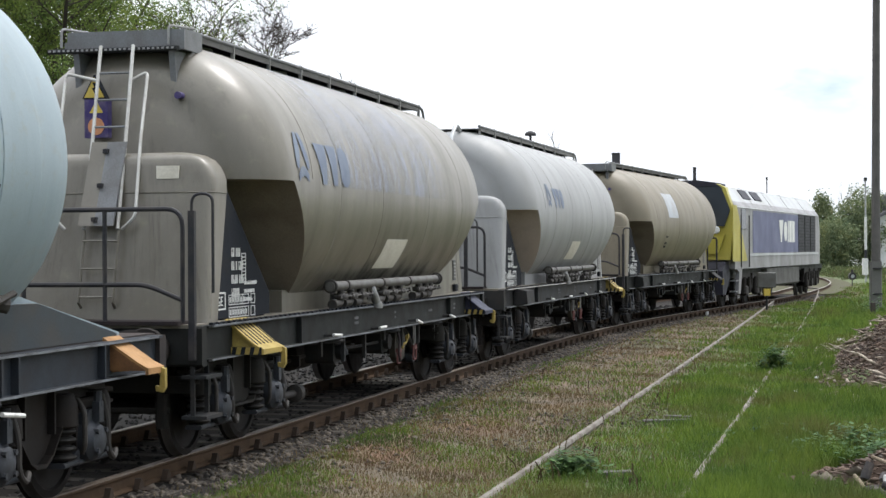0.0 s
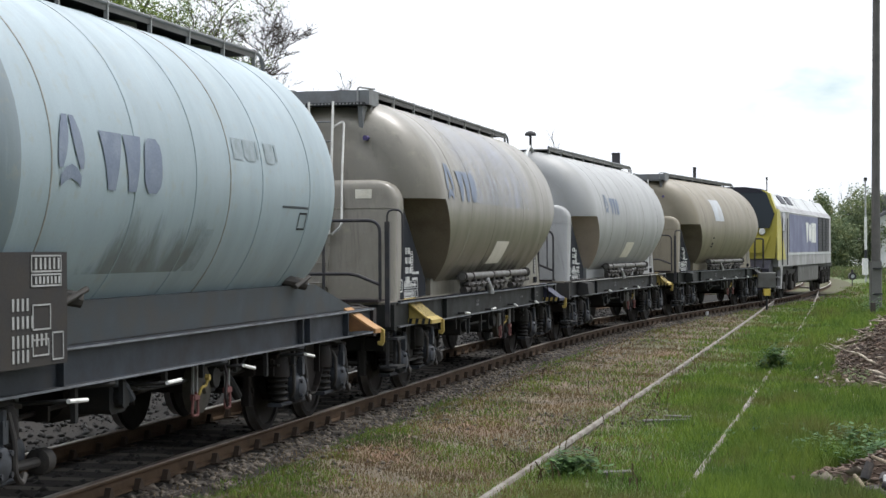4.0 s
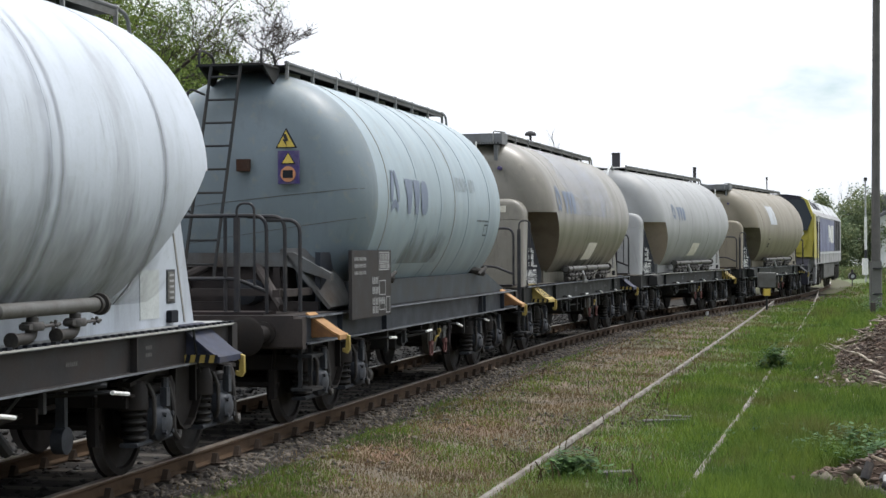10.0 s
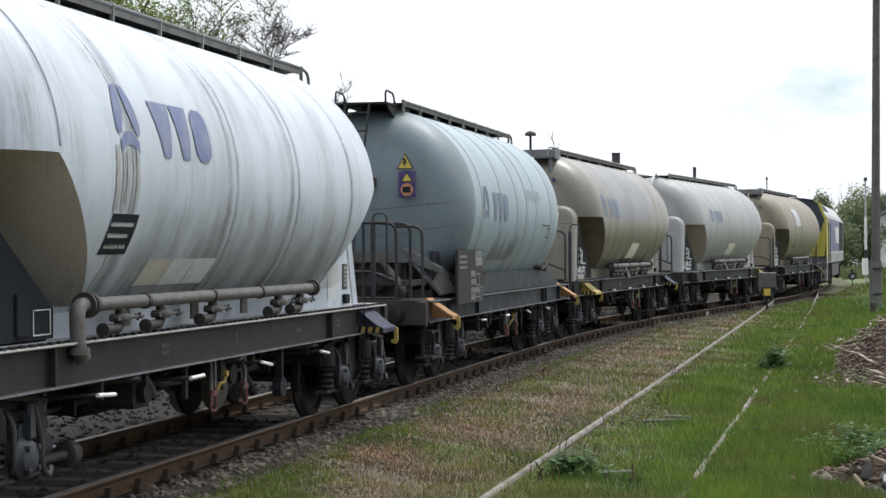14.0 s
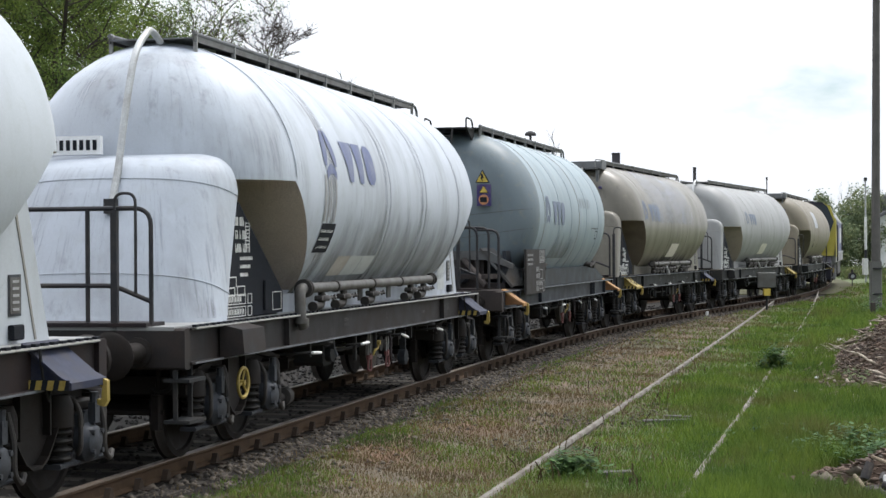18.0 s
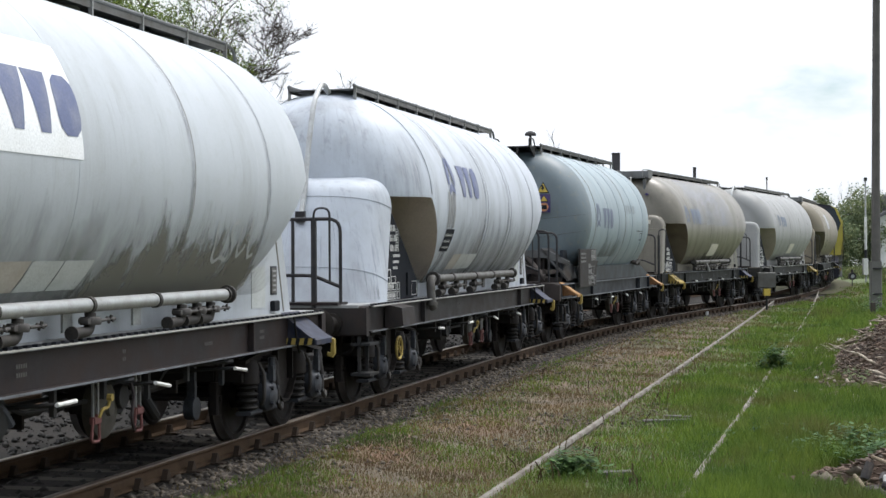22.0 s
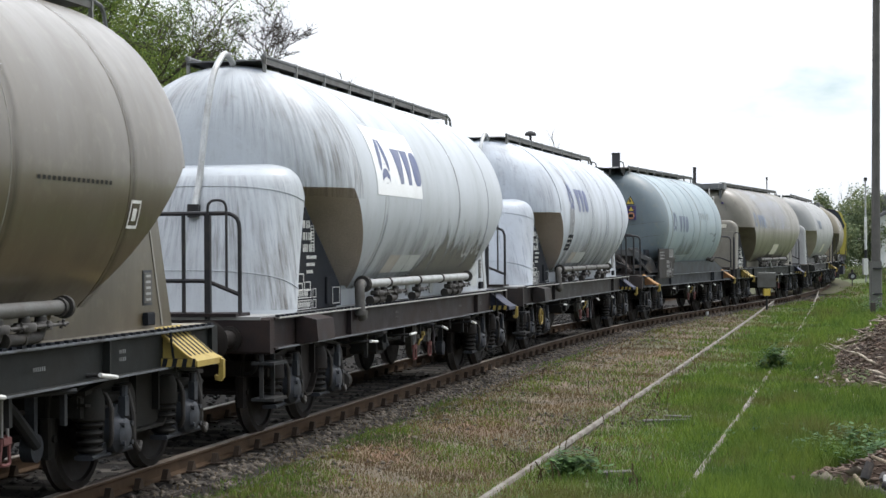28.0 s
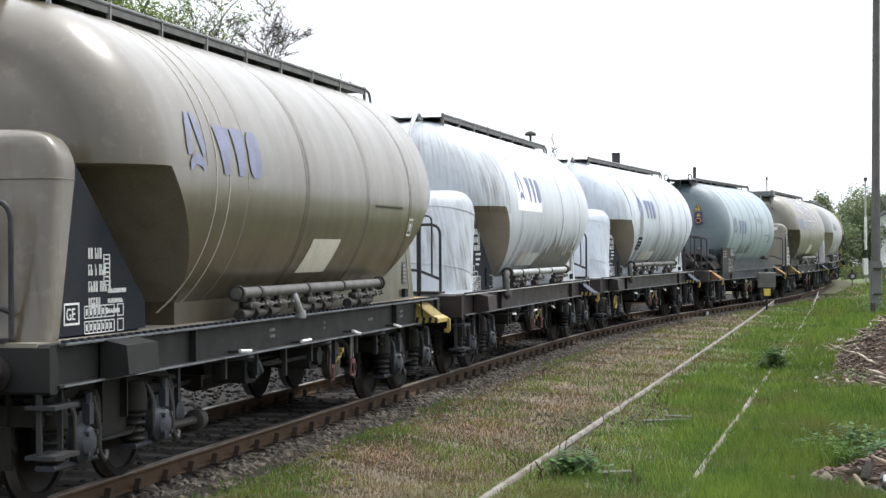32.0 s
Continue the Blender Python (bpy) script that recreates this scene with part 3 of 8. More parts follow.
def spline(xs, ys, x):
    """A natural cubic spline, held level outside its knots."""
    xs, ys = np.array(xs, float), np.array(ys, float)
    n, h = len(xs), np.diff(xs)
    a, b = np.eye(n), np.zeros(n)
    for j in range(1, n - 1):
        a[j, j - 1:j + 2] = h[j - 1], 2 * (h[j - 1] + h[j]), h[j]
        b[j] = 6 * ((ys[j + 1] - ys[j]) / h[j] - (ys[j] - ys[j - 1]) / h[j - 1])
    m = np.linalg.solve(a, b)
    x = np.clip(x, xs[0], xs[-1])
    k = np.clip(np.searchsorted(xs, x) - 1, 0, n - 2)
    p, q, w = xs[k], xs[k + 1], h[k]
    return m[k] * (q - x) ** 3 / 6 / w + m[k + 1] * (x - p) ** 3 / 6 / w + (ys[k] / w - m[k] * w / 6) * (q - x) + (ys[k + 1] / w - m[k + 1] * w / 6) * (x - p)


LINE_H = spline(KNOT_S, KNOT_H, LINE_S)
LINE_X = np.concatenate([[0], np.cumsum((np.cos(LINE_H)[1:] + np.cos(LINE_H)[:-1]) * STEP / 2)])
LINE_Y = np.concatenate([[0], np.cumsum((np.sin(LINE_H)[1:] + np.sin(LINE_H)[:-1]) * STEP / 2)])
_zero = int(np.argmin(abs(LINE_S)))
LINE_X += 0.0 - LINE_X[_zero]
LINE_Y += 29.976 - LINE_Y[_zero]


def line_at(s, side=0.0):
    """Place and heading on the main line at s; side is to the left of the way it runs."""
    h = float(np.interp(s, LINE_S, LINE_H))
    return float(np.interp(s, LINE_S, LINE_X)) - math.sin(h) * side, float(np.interp(s, LINE_S, LINE_Y)) + math.cos(h) * side, h


def siding_x(y):
    """Where the left rail of the overgrown siding lies."""
    q = np.asarray(y, float) - 25.0
    q = np.clip(q, -60, 60)
    return 3.071 + 0.2412 * q - 0.00405 * q * q / 50 * 1.0 - 0.00249 * q ** 3 / 2500 * 1.0


# ---------------------------------------------------------------- ground
def side_of_line(x, y):
    """Distance to the right of the main line, for arrays."""
    keep = (LINE_S > -60) & (LINE_S < 200)
    px, py, ph = LINE_X[keep][::2], LINE_Y[keep][::2], LINE_H[keep][::2]
    out = np.empty(len(x))
    for a in range(0, len(x), 4000):
        dx = x[a:a + 4000, None] - px
        dy = y[a:a + 4000, None] - py
        i = np.argmin(dx * dx + dy * dy, axis=1)
        r = np.arange(len(i))
        out[a:a + 4000] = dx[r, i] * np.sin(ph[i]) - dy[r, i] * np.cos(ph[i])
    return out


def lush(x, y, d):
    """How green the growth is: bare beside the line, straw up to the siding, meadow beyond."""
    e = x - siding_x(y)
    g = 0.05 + 0.8 * np.clip((e + 0.9) / 1.9, 0, 1)
    g = np.where(d < 2.0, 0.15, g)
    g = np.where(d < 1.4, -0.3, g)
    g = np.where(y > 60, np.where(d > 1.7, 0.7, 0.55), g)
    return g


def bumps(x, y):
    return 0.02 * np.sin(x * 1.3 + 0.7 * np.sin(y * 0.5)) * np.sin(y * 0.9 + 1.0) + 0.012 * np.sin(x * 3.1 + y * 2.3)


def ground_z(x, y, d):
    base = -0.075 + bumps(x, y)
    base = np.where(y > 90, base - 0.002 * (y - 90).clip(0, 60), base)
    w = np.where(d > 0, np.clip((d - 1.05) / 0.95, 0, 1), np.clip((-d - 20.0) / 6.0, 0, 1))
    return base * w + (-0.36) * (1 - w)


def top_z(x, y, d):
    """Height of the ground or of the ballast where that lies higher."""
    bed = np.interp(d, (-1.2, 1.1, 1.45, 1.75), (-0.175, -0.175, -0.24, -0.36))
    return np.maximum(ground_z(x, y, d), bed)


def make_ground():
    gx = np.concatenate([-np.geomspace(1500, 14, 30), np.arange(-13.5, 18, 0.3), np.geomspace(18.5, 1500, 34)])
    gy = np.concatenate([-np.geomspace(300, 8, 14), np.arange(-7, 9, 1.0), np.arange(9.3, 62, 0.35), np.geomspace(63, 4000, 60)])
    X, Y = np.meshgrid(gx, gy)
    x, y = X.ravel(), Y.ravel()
    d = side_of_line(x, y)
    z = ground_z(x, y, d)
    nx, ny = len(gx), len(gy)
    i = (np.arange(ny - 1)[:, None] * nx + np.arange(nx - 1)).ravel()
    me = fast_mesh("ground", np.stack([x, y, z], 1), np.stack([i, i + 1, i + nx + 1, i + nx], 1), M_GROUND, 4)
    at = me.attributes.new("green", "FLOAT", "POINT")
    at.data.foreach_set("value", lush(x, y, d).astype(np.float32))
    me.polygons.foreach_set("use_smooth", [True] * len(me.polygons))
    return thing("ground", me, None, "grassy railway yard ground with dry straw and soil", "ground", kind="structure")


make_ground()


def sweep(profile, s0, s1, step, path=line_at, side=0.0):
    """A profile of (side, z) drawn along a track."""
    g = Geo()
    rings = []
    for s in np.arange(s0, s1 + 1e-6, step):
        x, y, h = path(s)
        rings.append([(x - math.sin(h) * (side + a), y + math.cos(h) * (side + a), z) for a, z in profile])
    g.quad_strip(rings)
    return g


def siding_at(s):
    """Siding, by its distance along y."""
    x, x2 = float(siding_x(s)), float(siding_x(s + 0.1))
    return x, s, math.atan2(0.1, x2 - x)


RAIL_FOOT = [(-0.065, -0.16), (0.065, -0.16), (0.065, -0.148), (0.012, -0.13), (0.01, -0.045), (0.034, -0.034), (0.036, -0.006), (-0.036, -0.006), (-0.034, -0.034), (-0.01, -0.045), (-0.012, -0.13), (-0.065, -0.148)]
RAIL_HEAD = [(-0.037, -0.012), (0.037, -0.012), (0.035, -0.002), (0.026, 0.0), (-0.026, 0.0), (-0.035, -0.002)]

main_track = tagged(new("main_track"), "curved railway track with brown rusty rails on ballast", "railway track", kind="structure")
bed = part("ballast_bed", sweep([(-1.75, -0.4), (7.0, -0.4), (6.8, -0.16), (2.2, -0.2), (1.2, -0.175), (-1.1, -0.175), (-1.45, -0.24)], -100, 50, 1.0), M_BED, main_track, "oily crushed stone ballast, darkened for the shade under the train")
part("ballast_bed", sweep([(-2.2, -0.4), (7.0, -0.4), (6.8, -0.14), (2.2, -0.17), (1.2, -0.15), (-1.3, -0.15), (-1.9, -0.12)], 50, 112, 1.0), M_SOIL, main_track, "brown earth-choked ballast")
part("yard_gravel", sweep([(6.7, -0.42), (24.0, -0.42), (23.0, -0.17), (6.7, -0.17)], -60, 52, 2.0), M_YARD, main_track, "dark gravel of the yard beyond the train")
for off in (-0.754, 0.754):
    r = part("rail", sweep(RAIL_FOOT, -100, 150, 0.5, side=off), M_RAIL, main_track, "rusty brown running rail")
    part("rail_head", sweep(RAIL_HEAD, -100, 150, 0.5, side=off), M_RAILTOP, r, "dull worn rail head")

def sleepers():
    g = Geo()
    g.box(-0.12, 0.12, -1.2, 1.2, -0.34, -0.172, 0.015)
    me = g.mesh("sleeper", M_SLEEPER)
    c = Geo()
    c.box(-0.08, 0.08, -0.2, 0.2, -0.162, -0.148)
    c.prism([(-0.06, -0.15), (0.06, -0.15), (0.012, -0.06), (-0.012, -0.06)], "y", -0.115, -0.06)
    c.prism([(-0.06, -0.15), (0.06, -0.15), (0.012, -0.06), (-0.012, -0.06)], "y", 0.06, 0.115)
    clip = c.mesh("rail_clip", M_RAIL_CLIP)
    for s in np.arange(-24.0, 44.0, 0.63):
        x, y, h = line_at(float(s))
        o = part("sleeper", me, None, main_track)
        o.matrix_basis = pose(x, y, 0, 0, 0, math.degrees(h) + random.uniform(-1, 1))
        for off in (-0.754, 0.754):
            x, y, h = line_at(float(s), off)
            o = part("rail_clip", clip, None, main_track)
            o.matrix_basis = pose(x, y, 0, 0, 0, math.degrees(h))


yard_track = tagged(new("yard_track"), "parallel yard track beyond the train with worn rails", "railway track", kind="structure")
for off in (3.9, 5.4):
    r = part("rail", sweep(RAIL_FOOT, -70, 60, 1.0, side=off), M_RAIL, yard_track)
    part("rail_head", sweep(RAIL_HEAD, -70, 60, 1.0, side=off), M_TREAD, r, "bright worn rail head")
siding = tagged(new("siding_track"), "disused siding, bleached rails sunk in grass", "railway track", kind="structure")
for off, end, sink in ((0.0, 64.0, 0.03), (-1.505, 97.0, 0.052)):
    part("rail", sweep([(a, z - sink) for a, z in RAIL_FOOT[:6] + [(0.026, -0.006), (0.021, 0.0), (-0.021, 0.0), (-0.026, -0.006)] + RAIL_FOOT[8:]], 6, end, 0.5, siding_at, off), M_OLDRAIL, siding)


# ---------------------------------------------------------------- the train: parts shared by the wagons
def wheelset_mesh():
    g = Geo()
    g.cyl((0, -1.05, 0), (0, 1.05, 0), 0.075, 12)
    for sgn in (-1, 1):
        g.lathe([(sgn * 0.69, 0.1), (sgn * 0.69, 0.46), (sgn * 0.715, 0.488), (sgn * 0.735, 0.47), (sgn * 0.755, 0.462), (sgn * 0.82, 0.456), (sgn * 0.825, 0.4), (sgn * 0.8, 0.385), (sgn * 0.775, 0.26), (sgn * 0.79, 0.14), (sgn * 0.85, 0.12), (sgn * 0.85, 0.02)][::sgn], (0, 0, 0), "y", 36)
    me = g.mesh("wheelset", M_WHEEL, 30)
    me.materials.append(M_TREAD)
    for p in me.polygons:   # the worn running surface
        if 0.73 < abs(p.center.y) < 0.824 and math.hypot(p.center.x, p.center.z) > 0.44:
            p.material_index = 1
    return me


WHEELSET = wheelset_mesh()


AXLE = 0.76      # half the wheelbase of a bogie


def bogie_meshes(mat):
    f = Geo()
    if mat is M_BOGIE_DUSTY:    # deep plate sides with a straight lower edge
        belly = [(-0.52, 0.66), (-0.44, 0.56), (-0.36, 0.47), (-0.3, 0.44), (0.3, 0.44), (0.36, 0.47), (0.44, 0.56), (0.52, 0.66)]
    else:
        belly = [(-0.46, 0.7), (-0.37, 0.64), (-0.28, 0.52), (-0.18, 0.41), (-0.075, 0.355), (0.075, 0.355), (0.18, 0.41), (0.28, 0.52), (0.37, 0.64), (0.46, 0.7)]
    for s in (-1, 1):
        y0, y1 = sorted((s * 1.04, s * 1.0))
        f.prism([(-1.27, 0.7), *belly, (1.27, 0.7), (1.27, 0.86), (0.46, 0.92), (-0.46, 0.92), (-1.27, 0.86)], "y", y0, y1)
        for sg in (-1, 1):      # top flange in two slopes
            f.prism([(sg * 1.27, 0.8), (sg * 0.46, 0.9), (0, 0.9), (0, 0.935), (sg * 0.46, 0.935), (sg * 1.27, 0.835)][::sg], "y", s * 1.02 - 0.09, s * 1.02 + 0.09)
        pts = [(-1.27, 0.74)] + belly + [(1.27, 0.74)]
        for (xa, za), (xb, zb) in zip(pts[:-1], pts[1:]):   # lower flange that follows the belly
            f.prism([(xa, za), (xb, zb), (xb, zb - 0.025), (xa, za - 0.025)], "y", s * 1.02 - 0.09, s * 1.02 + 0.09)
        for x in (-0.24, 0.24):                  # stiffening ribs
            f.box(x - 0.012, x + 0.012, s * 1.02 - 0.08, s * 1.02 + 0.08, 0.56, 0.91)
        for ax in (-AXLE, AXLE):                              # horn guides each side of the axle box
            for dx in (-0.19, 0.15):
                f.box(ax + dx, ax + dx + 0.04, s * 1.06 - 0.05, s * 1.06 + 0.05, 0.38, 0.82)
            f.box(ax - 0.13, ax + 0.13, s * 1.05 - 0.09, s * 1.05 + 0.09, 0.7, 0.79, 0.02)
            for dx in (-0.3, 0.3):                        # spring pots
                f.lathe([(0.585, 0.12), (0.6, 0.135), (0.76, 0.13), (0.84, 0.1)], (ax + dx, s * 1.04, 0), "z", 14)
    f.box(-0.22, 0.22, -1.0, 1.0, 0.5, 0.84, 0.03)
    for x in (-1.25, 1.17):
        f.box(x, x + 0.08, -1.06, 1.06, 0.62, 0.78)
    for x in (-0.25, 0.25, -1.25, 1.25):                    # brake beams and shoes
        f.cyl((x, -0.85, 0.46), (x, 0.85, 0.46), 0.03, 7)
        for s in (-1, 1):
            f.box(x - 0.05, x + 0.05, s * 0.78 - 0.05, s * 0.78 + 0.05, 0.3, 0.62, 0.02)
            f.cyl((x, s * 0.78, 0.6), (x, s * 0.8, 0.86), 0.022, 6)
    box = Geo()
    box.lathe([(-0.9, 0.06), (-0.92, 0.15), (-1.1, 0.165), (-1.17, 0.16), (-1.2, 0.13), (-1.225, 0.12), (-1.24, 0.09), (-1.25, 0.02)], (0, 0, 0.46), "y", 20)
    box.box(-0.1, 0.1, -1.17, -0.95, 0.56, 0.7, 0.03)
    box.box(-0.42, 0.42, -1.13, -0.97, 0.285, 0.325, 0.012)
    box.prism([(-0.42, 0.3), (-0.15, 0.3), (-0.13, 0.42)], "y", -1.12, -0.98)
    box.prism([(0.42, 0.3), (0.15, 0.3), (0.13, 0.42)][::-1], "y", -1.12, -0.98)
    for k in range(4):
        a = radians(45 + 90 * k)
        box.cyl((0.105 * math.cos(a), -1.2, 0.46 + 0.105 * math.sin(a)), (0.105 * math.cos(a), -1.255, 0.46 + 0.105 * math.sin(a)), 0.022, 6)
    box.box(-0.02, 0.06, -1.23, -1.17, 0.6, 0.76)
    box.cyl((0.02, -1.2, 0.72), (0.02, -1.2, 0.84), 0.035, 8)
    sp = Geo()
    prof = [(0.325, 0.02)]
    for k in range(4):
        z = 0.33 + k * 0.066
        prof += [(z, 0.07), (z + 0.012, 0.1), (z + 0.03, 0.112), (z + 0.046, 0.1), (z + 0.056, 0.07)]
    sp.lathe(prof + [(0.6, 0.02)], (0, -1.05, 0), "z", 14)
    link, lug = Geo(), Geo()
    link.tube(round_path([(0.2, -1.15, 0.8), (0.21, -1.2, 0.6), (0.21, -1.2, 0.36), (0.34, -1.19, 0.28), (0.44, -1.16, 0.34)], 0.07), 0.024, 8)
    lug.tube(round_path([(-0.2, -1.13, 0.8), (-0.22, -1.2, 0.7), (-0.22, -1.2, 0.44), (-0.18, -1.16, 0.38)], 0.05), 0.02, 8)
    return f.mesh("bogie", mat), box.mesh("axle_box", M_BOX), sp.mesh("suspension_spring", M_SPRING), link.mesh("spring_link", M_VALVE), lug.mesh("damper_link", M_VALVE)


BOGIES = {}
RUNNERS = []    # wheelsets that turn
TRUCKS = []     # bogies that steer


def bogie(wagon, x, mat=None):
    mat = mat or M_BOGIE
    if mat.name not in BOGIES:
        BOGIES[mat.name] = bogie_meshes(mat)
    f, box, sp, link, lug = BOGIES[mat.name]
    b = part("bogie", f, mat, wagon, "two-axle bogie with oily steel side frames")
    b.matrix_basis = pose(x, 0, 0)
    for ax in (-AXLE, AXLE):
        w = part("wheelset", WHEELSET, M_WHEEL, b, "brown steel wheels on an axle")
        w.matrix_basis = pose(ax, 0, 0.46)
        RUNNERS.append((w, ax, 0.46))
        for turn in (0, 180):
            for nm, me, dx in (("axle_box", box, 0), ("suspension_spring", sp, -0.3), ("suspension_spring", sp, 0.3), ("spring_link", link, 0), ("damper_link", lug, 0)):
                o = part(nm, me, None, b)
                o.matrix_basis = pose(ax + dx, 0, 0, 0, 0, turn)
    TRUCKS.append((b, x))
    return b


def buffer_mesh():
    g = Geo()
    g.lathe([(0, 0.13), (0.04, 0.13), (0.05, 0.09), (0.3, 0.085), (0.31, 0.07), (0.56, 0.065), (0.57, 0.2), (0.6, 0.21), (0.62, 0.18), (0.625, 0.02)], (0, 0, 0), "x", 18)
    return g.mesh("buffer", M_BOGIE)


BUFFER = buffer_mesh()


def end_gear(wagon, xa, xb):
    """Buffers and coupling at both ends."""
    for sgn, x in ((-1, xa), (1, xb)):
        for y in (-0.875, 0.875):
            b = part("buffer", BUFFER, None, wagon)
            b.matrix_basis = pose(x, y, 1.04, 0, 0, 0 if sgn > 0 else 180)
        g = Geo()
        g.box(min(x, x + sgn * 0.34), max(x, x + sgn * 0.34), -0.035, 0.035, 0.98, 1.08)
        g.tube(round_path([(x + sgn * 0.3, 0.05, 1.0), (x + sgn * 0.46, 0.05, 0.8), (x + sgn * 0.62, 0.0, 0.98)], 0.1), 0.022, 6)
        part("coupling", g, M_BOGIE, wagon)
        h = Geo()
        h.tube(round_path([(x, -0.3, 0.95), (x + sgn * 0.25, -0.32, 0.86), (x + sgn * 0.4, -0.25, 0.55), (x + sgn * 0.6, -0.2, 0.8)], 0.15), 0.025, 7)
        part("brake_hose", h, M_RUBBER, wagon)


def wrapped(parent, name, polys, m, x, z, lift=0.006, label="", R=1.5, zc=2.56, sgn=-1):
    """Four-cornered painted fields that follow the barrel; corners in metres along and up the skin from (x, z)."""
    g = Geo()
    a0 = math.asin(max(-0.99, min(0.99, (z - zc) / R)))
    for (ax, az), (bx, bz), (cx, cz), (dx, dz) in polys:
        k = max(3, min(16, 1 + int(abs(dz - az) / 0.05)))
        base = len(g.v)
        for i in range(k + 1):
            t = i / k
            for px, pz in ((ax + (dx - ax) * t, az + (dz - az) * t), (bx + (cx - bx) * t, bz + (cz - bz) * t)):
                ang = a0 + pz / R
                g.v.append((px + x, sgn * (R + lift) * math.cos(ang), zc + (R + lift) * math.sin(ang)))
        for i in range(k):
            g.f.append((base + 2 * i, base + 2 * i + 1, base + 2 * i + 3, base + 2 * i + 2))
    seen, order, out = {}, [], []
    for v in g.v:
        key = tuple(round(c, 4) for c in v)
        if key not in seen:
            seen[key] = len(out)
            out.append(v)
        order.append(seen[key])
    g.v, g.f = out, [tuple(order[i] for i in f) for f in g.f]
    g.f = [f for f in g.f if len(set(f)) > 2]
    return part(name, g, m, parent, label, 60)


def field(x0, x1, z0, z1, slant=0.0):
    return ((x0, z0), (x1, z0), (x1 + slant, z1), (x0 + slant, z1))


def logo(parent, x, z, h, mat, panel=None):
    """Faded painted emblem and three heavy shapes wrapped on the barrel."""
    up = 0.0075
    if panel:
        wrapped(parent, "logo_panel", [field(*panel)], M_PANEL, x, z, 0.0045, "clean white painted panel")
    s = h
    # emblem: two leaning leaves and a bowed foot
    for sg in (-1, 1):
        emblem = []
        rows = ((0.26, 0.3, 0.42), (0.4, 0.2, 0.46), (0.6, 0.1, 0.42), (0.8, 0.05, 0.34), (1.0, 0.03, 0.2))
        for (za, a0, a1), (zb, b0, b1) in zip(rows[:-1], rows[1:]):
            q = [(0.5 * s + sg * a0 * s * 0.9, za * s), (0.5 * s + sg * a1 * s * 0.9, za * s), (0.5 * s + sg * b1 * s * 0.9, zb * s), (0.5 * s + sg * b0 * s * 0.9, zb * s)]
            emblem.append(tuple(q))
        wrapped(parent, "emblem_leaf", emblem, mat, x, z, up, "faded blue painted emblem")
    emblem = []
    arch = ((-0.4, 0.0, 0.2), (-0.22, 0.08, 0.34), (0.0, 0.12, 0.4), (0.22, 0.08, 0.34), (0.4, 0.0, 0.2))
    for (xa, a0, a1), (xb, b0, b1) in zip(arch[:-1], arch[1:]):
        emblem.append(((0.5 * s + xa * s * 0.8, a0 * s), (0.5 * s + xb * s * 0.8, b0 * s), (0.5 * s + xb * s * 0.8, b1 * s * 0.8), (0.5 * s + xa * s * 0.8, a1 * s * 0.8)))
    wrapped(parent, "emblem_foot", emblem, mat, x, z, up, "faded blue painted emblem")
    o, v, t = 1.45 * s, 1.18 * s, 0.84 * s
    said = "faded blue painted maker's mark in heavy shapes"
    wrapped(parent, "painted_mark", [((o + 0.24 * v, 0), (o + 0.46 * v, 0), (o + 0.66 * v, t), (o, t))], mat, x, z, up, said)
    wrapped(parent, "painted_mark", [((o + 0.86 * v, 0), (o + 1.1 * v, 0), (o + 1.26 * v, t), (o + 0.7 * v, t))], mat, x, z, up, said)
    rows = ((0.0, 1.5, 1.76), (0.12, 1.38, 1.88), (0.3, 1.34, 1.92), (0.7, 1.34, 1.92), (0.88, 1.38, 1.88), (1.0, 1.5, 1.76))
    wrapped(parent, "painted_mark", [((o + a0 * v, za * t), (o + a1 * v, za * t), (o + b1 * v, zb * t), (o + b0 * v, zb * t)) for (za, a0, a1), (zb, b0, b1) in zip(rows[:-1], rows[1:])], mat, x, z, up, said)


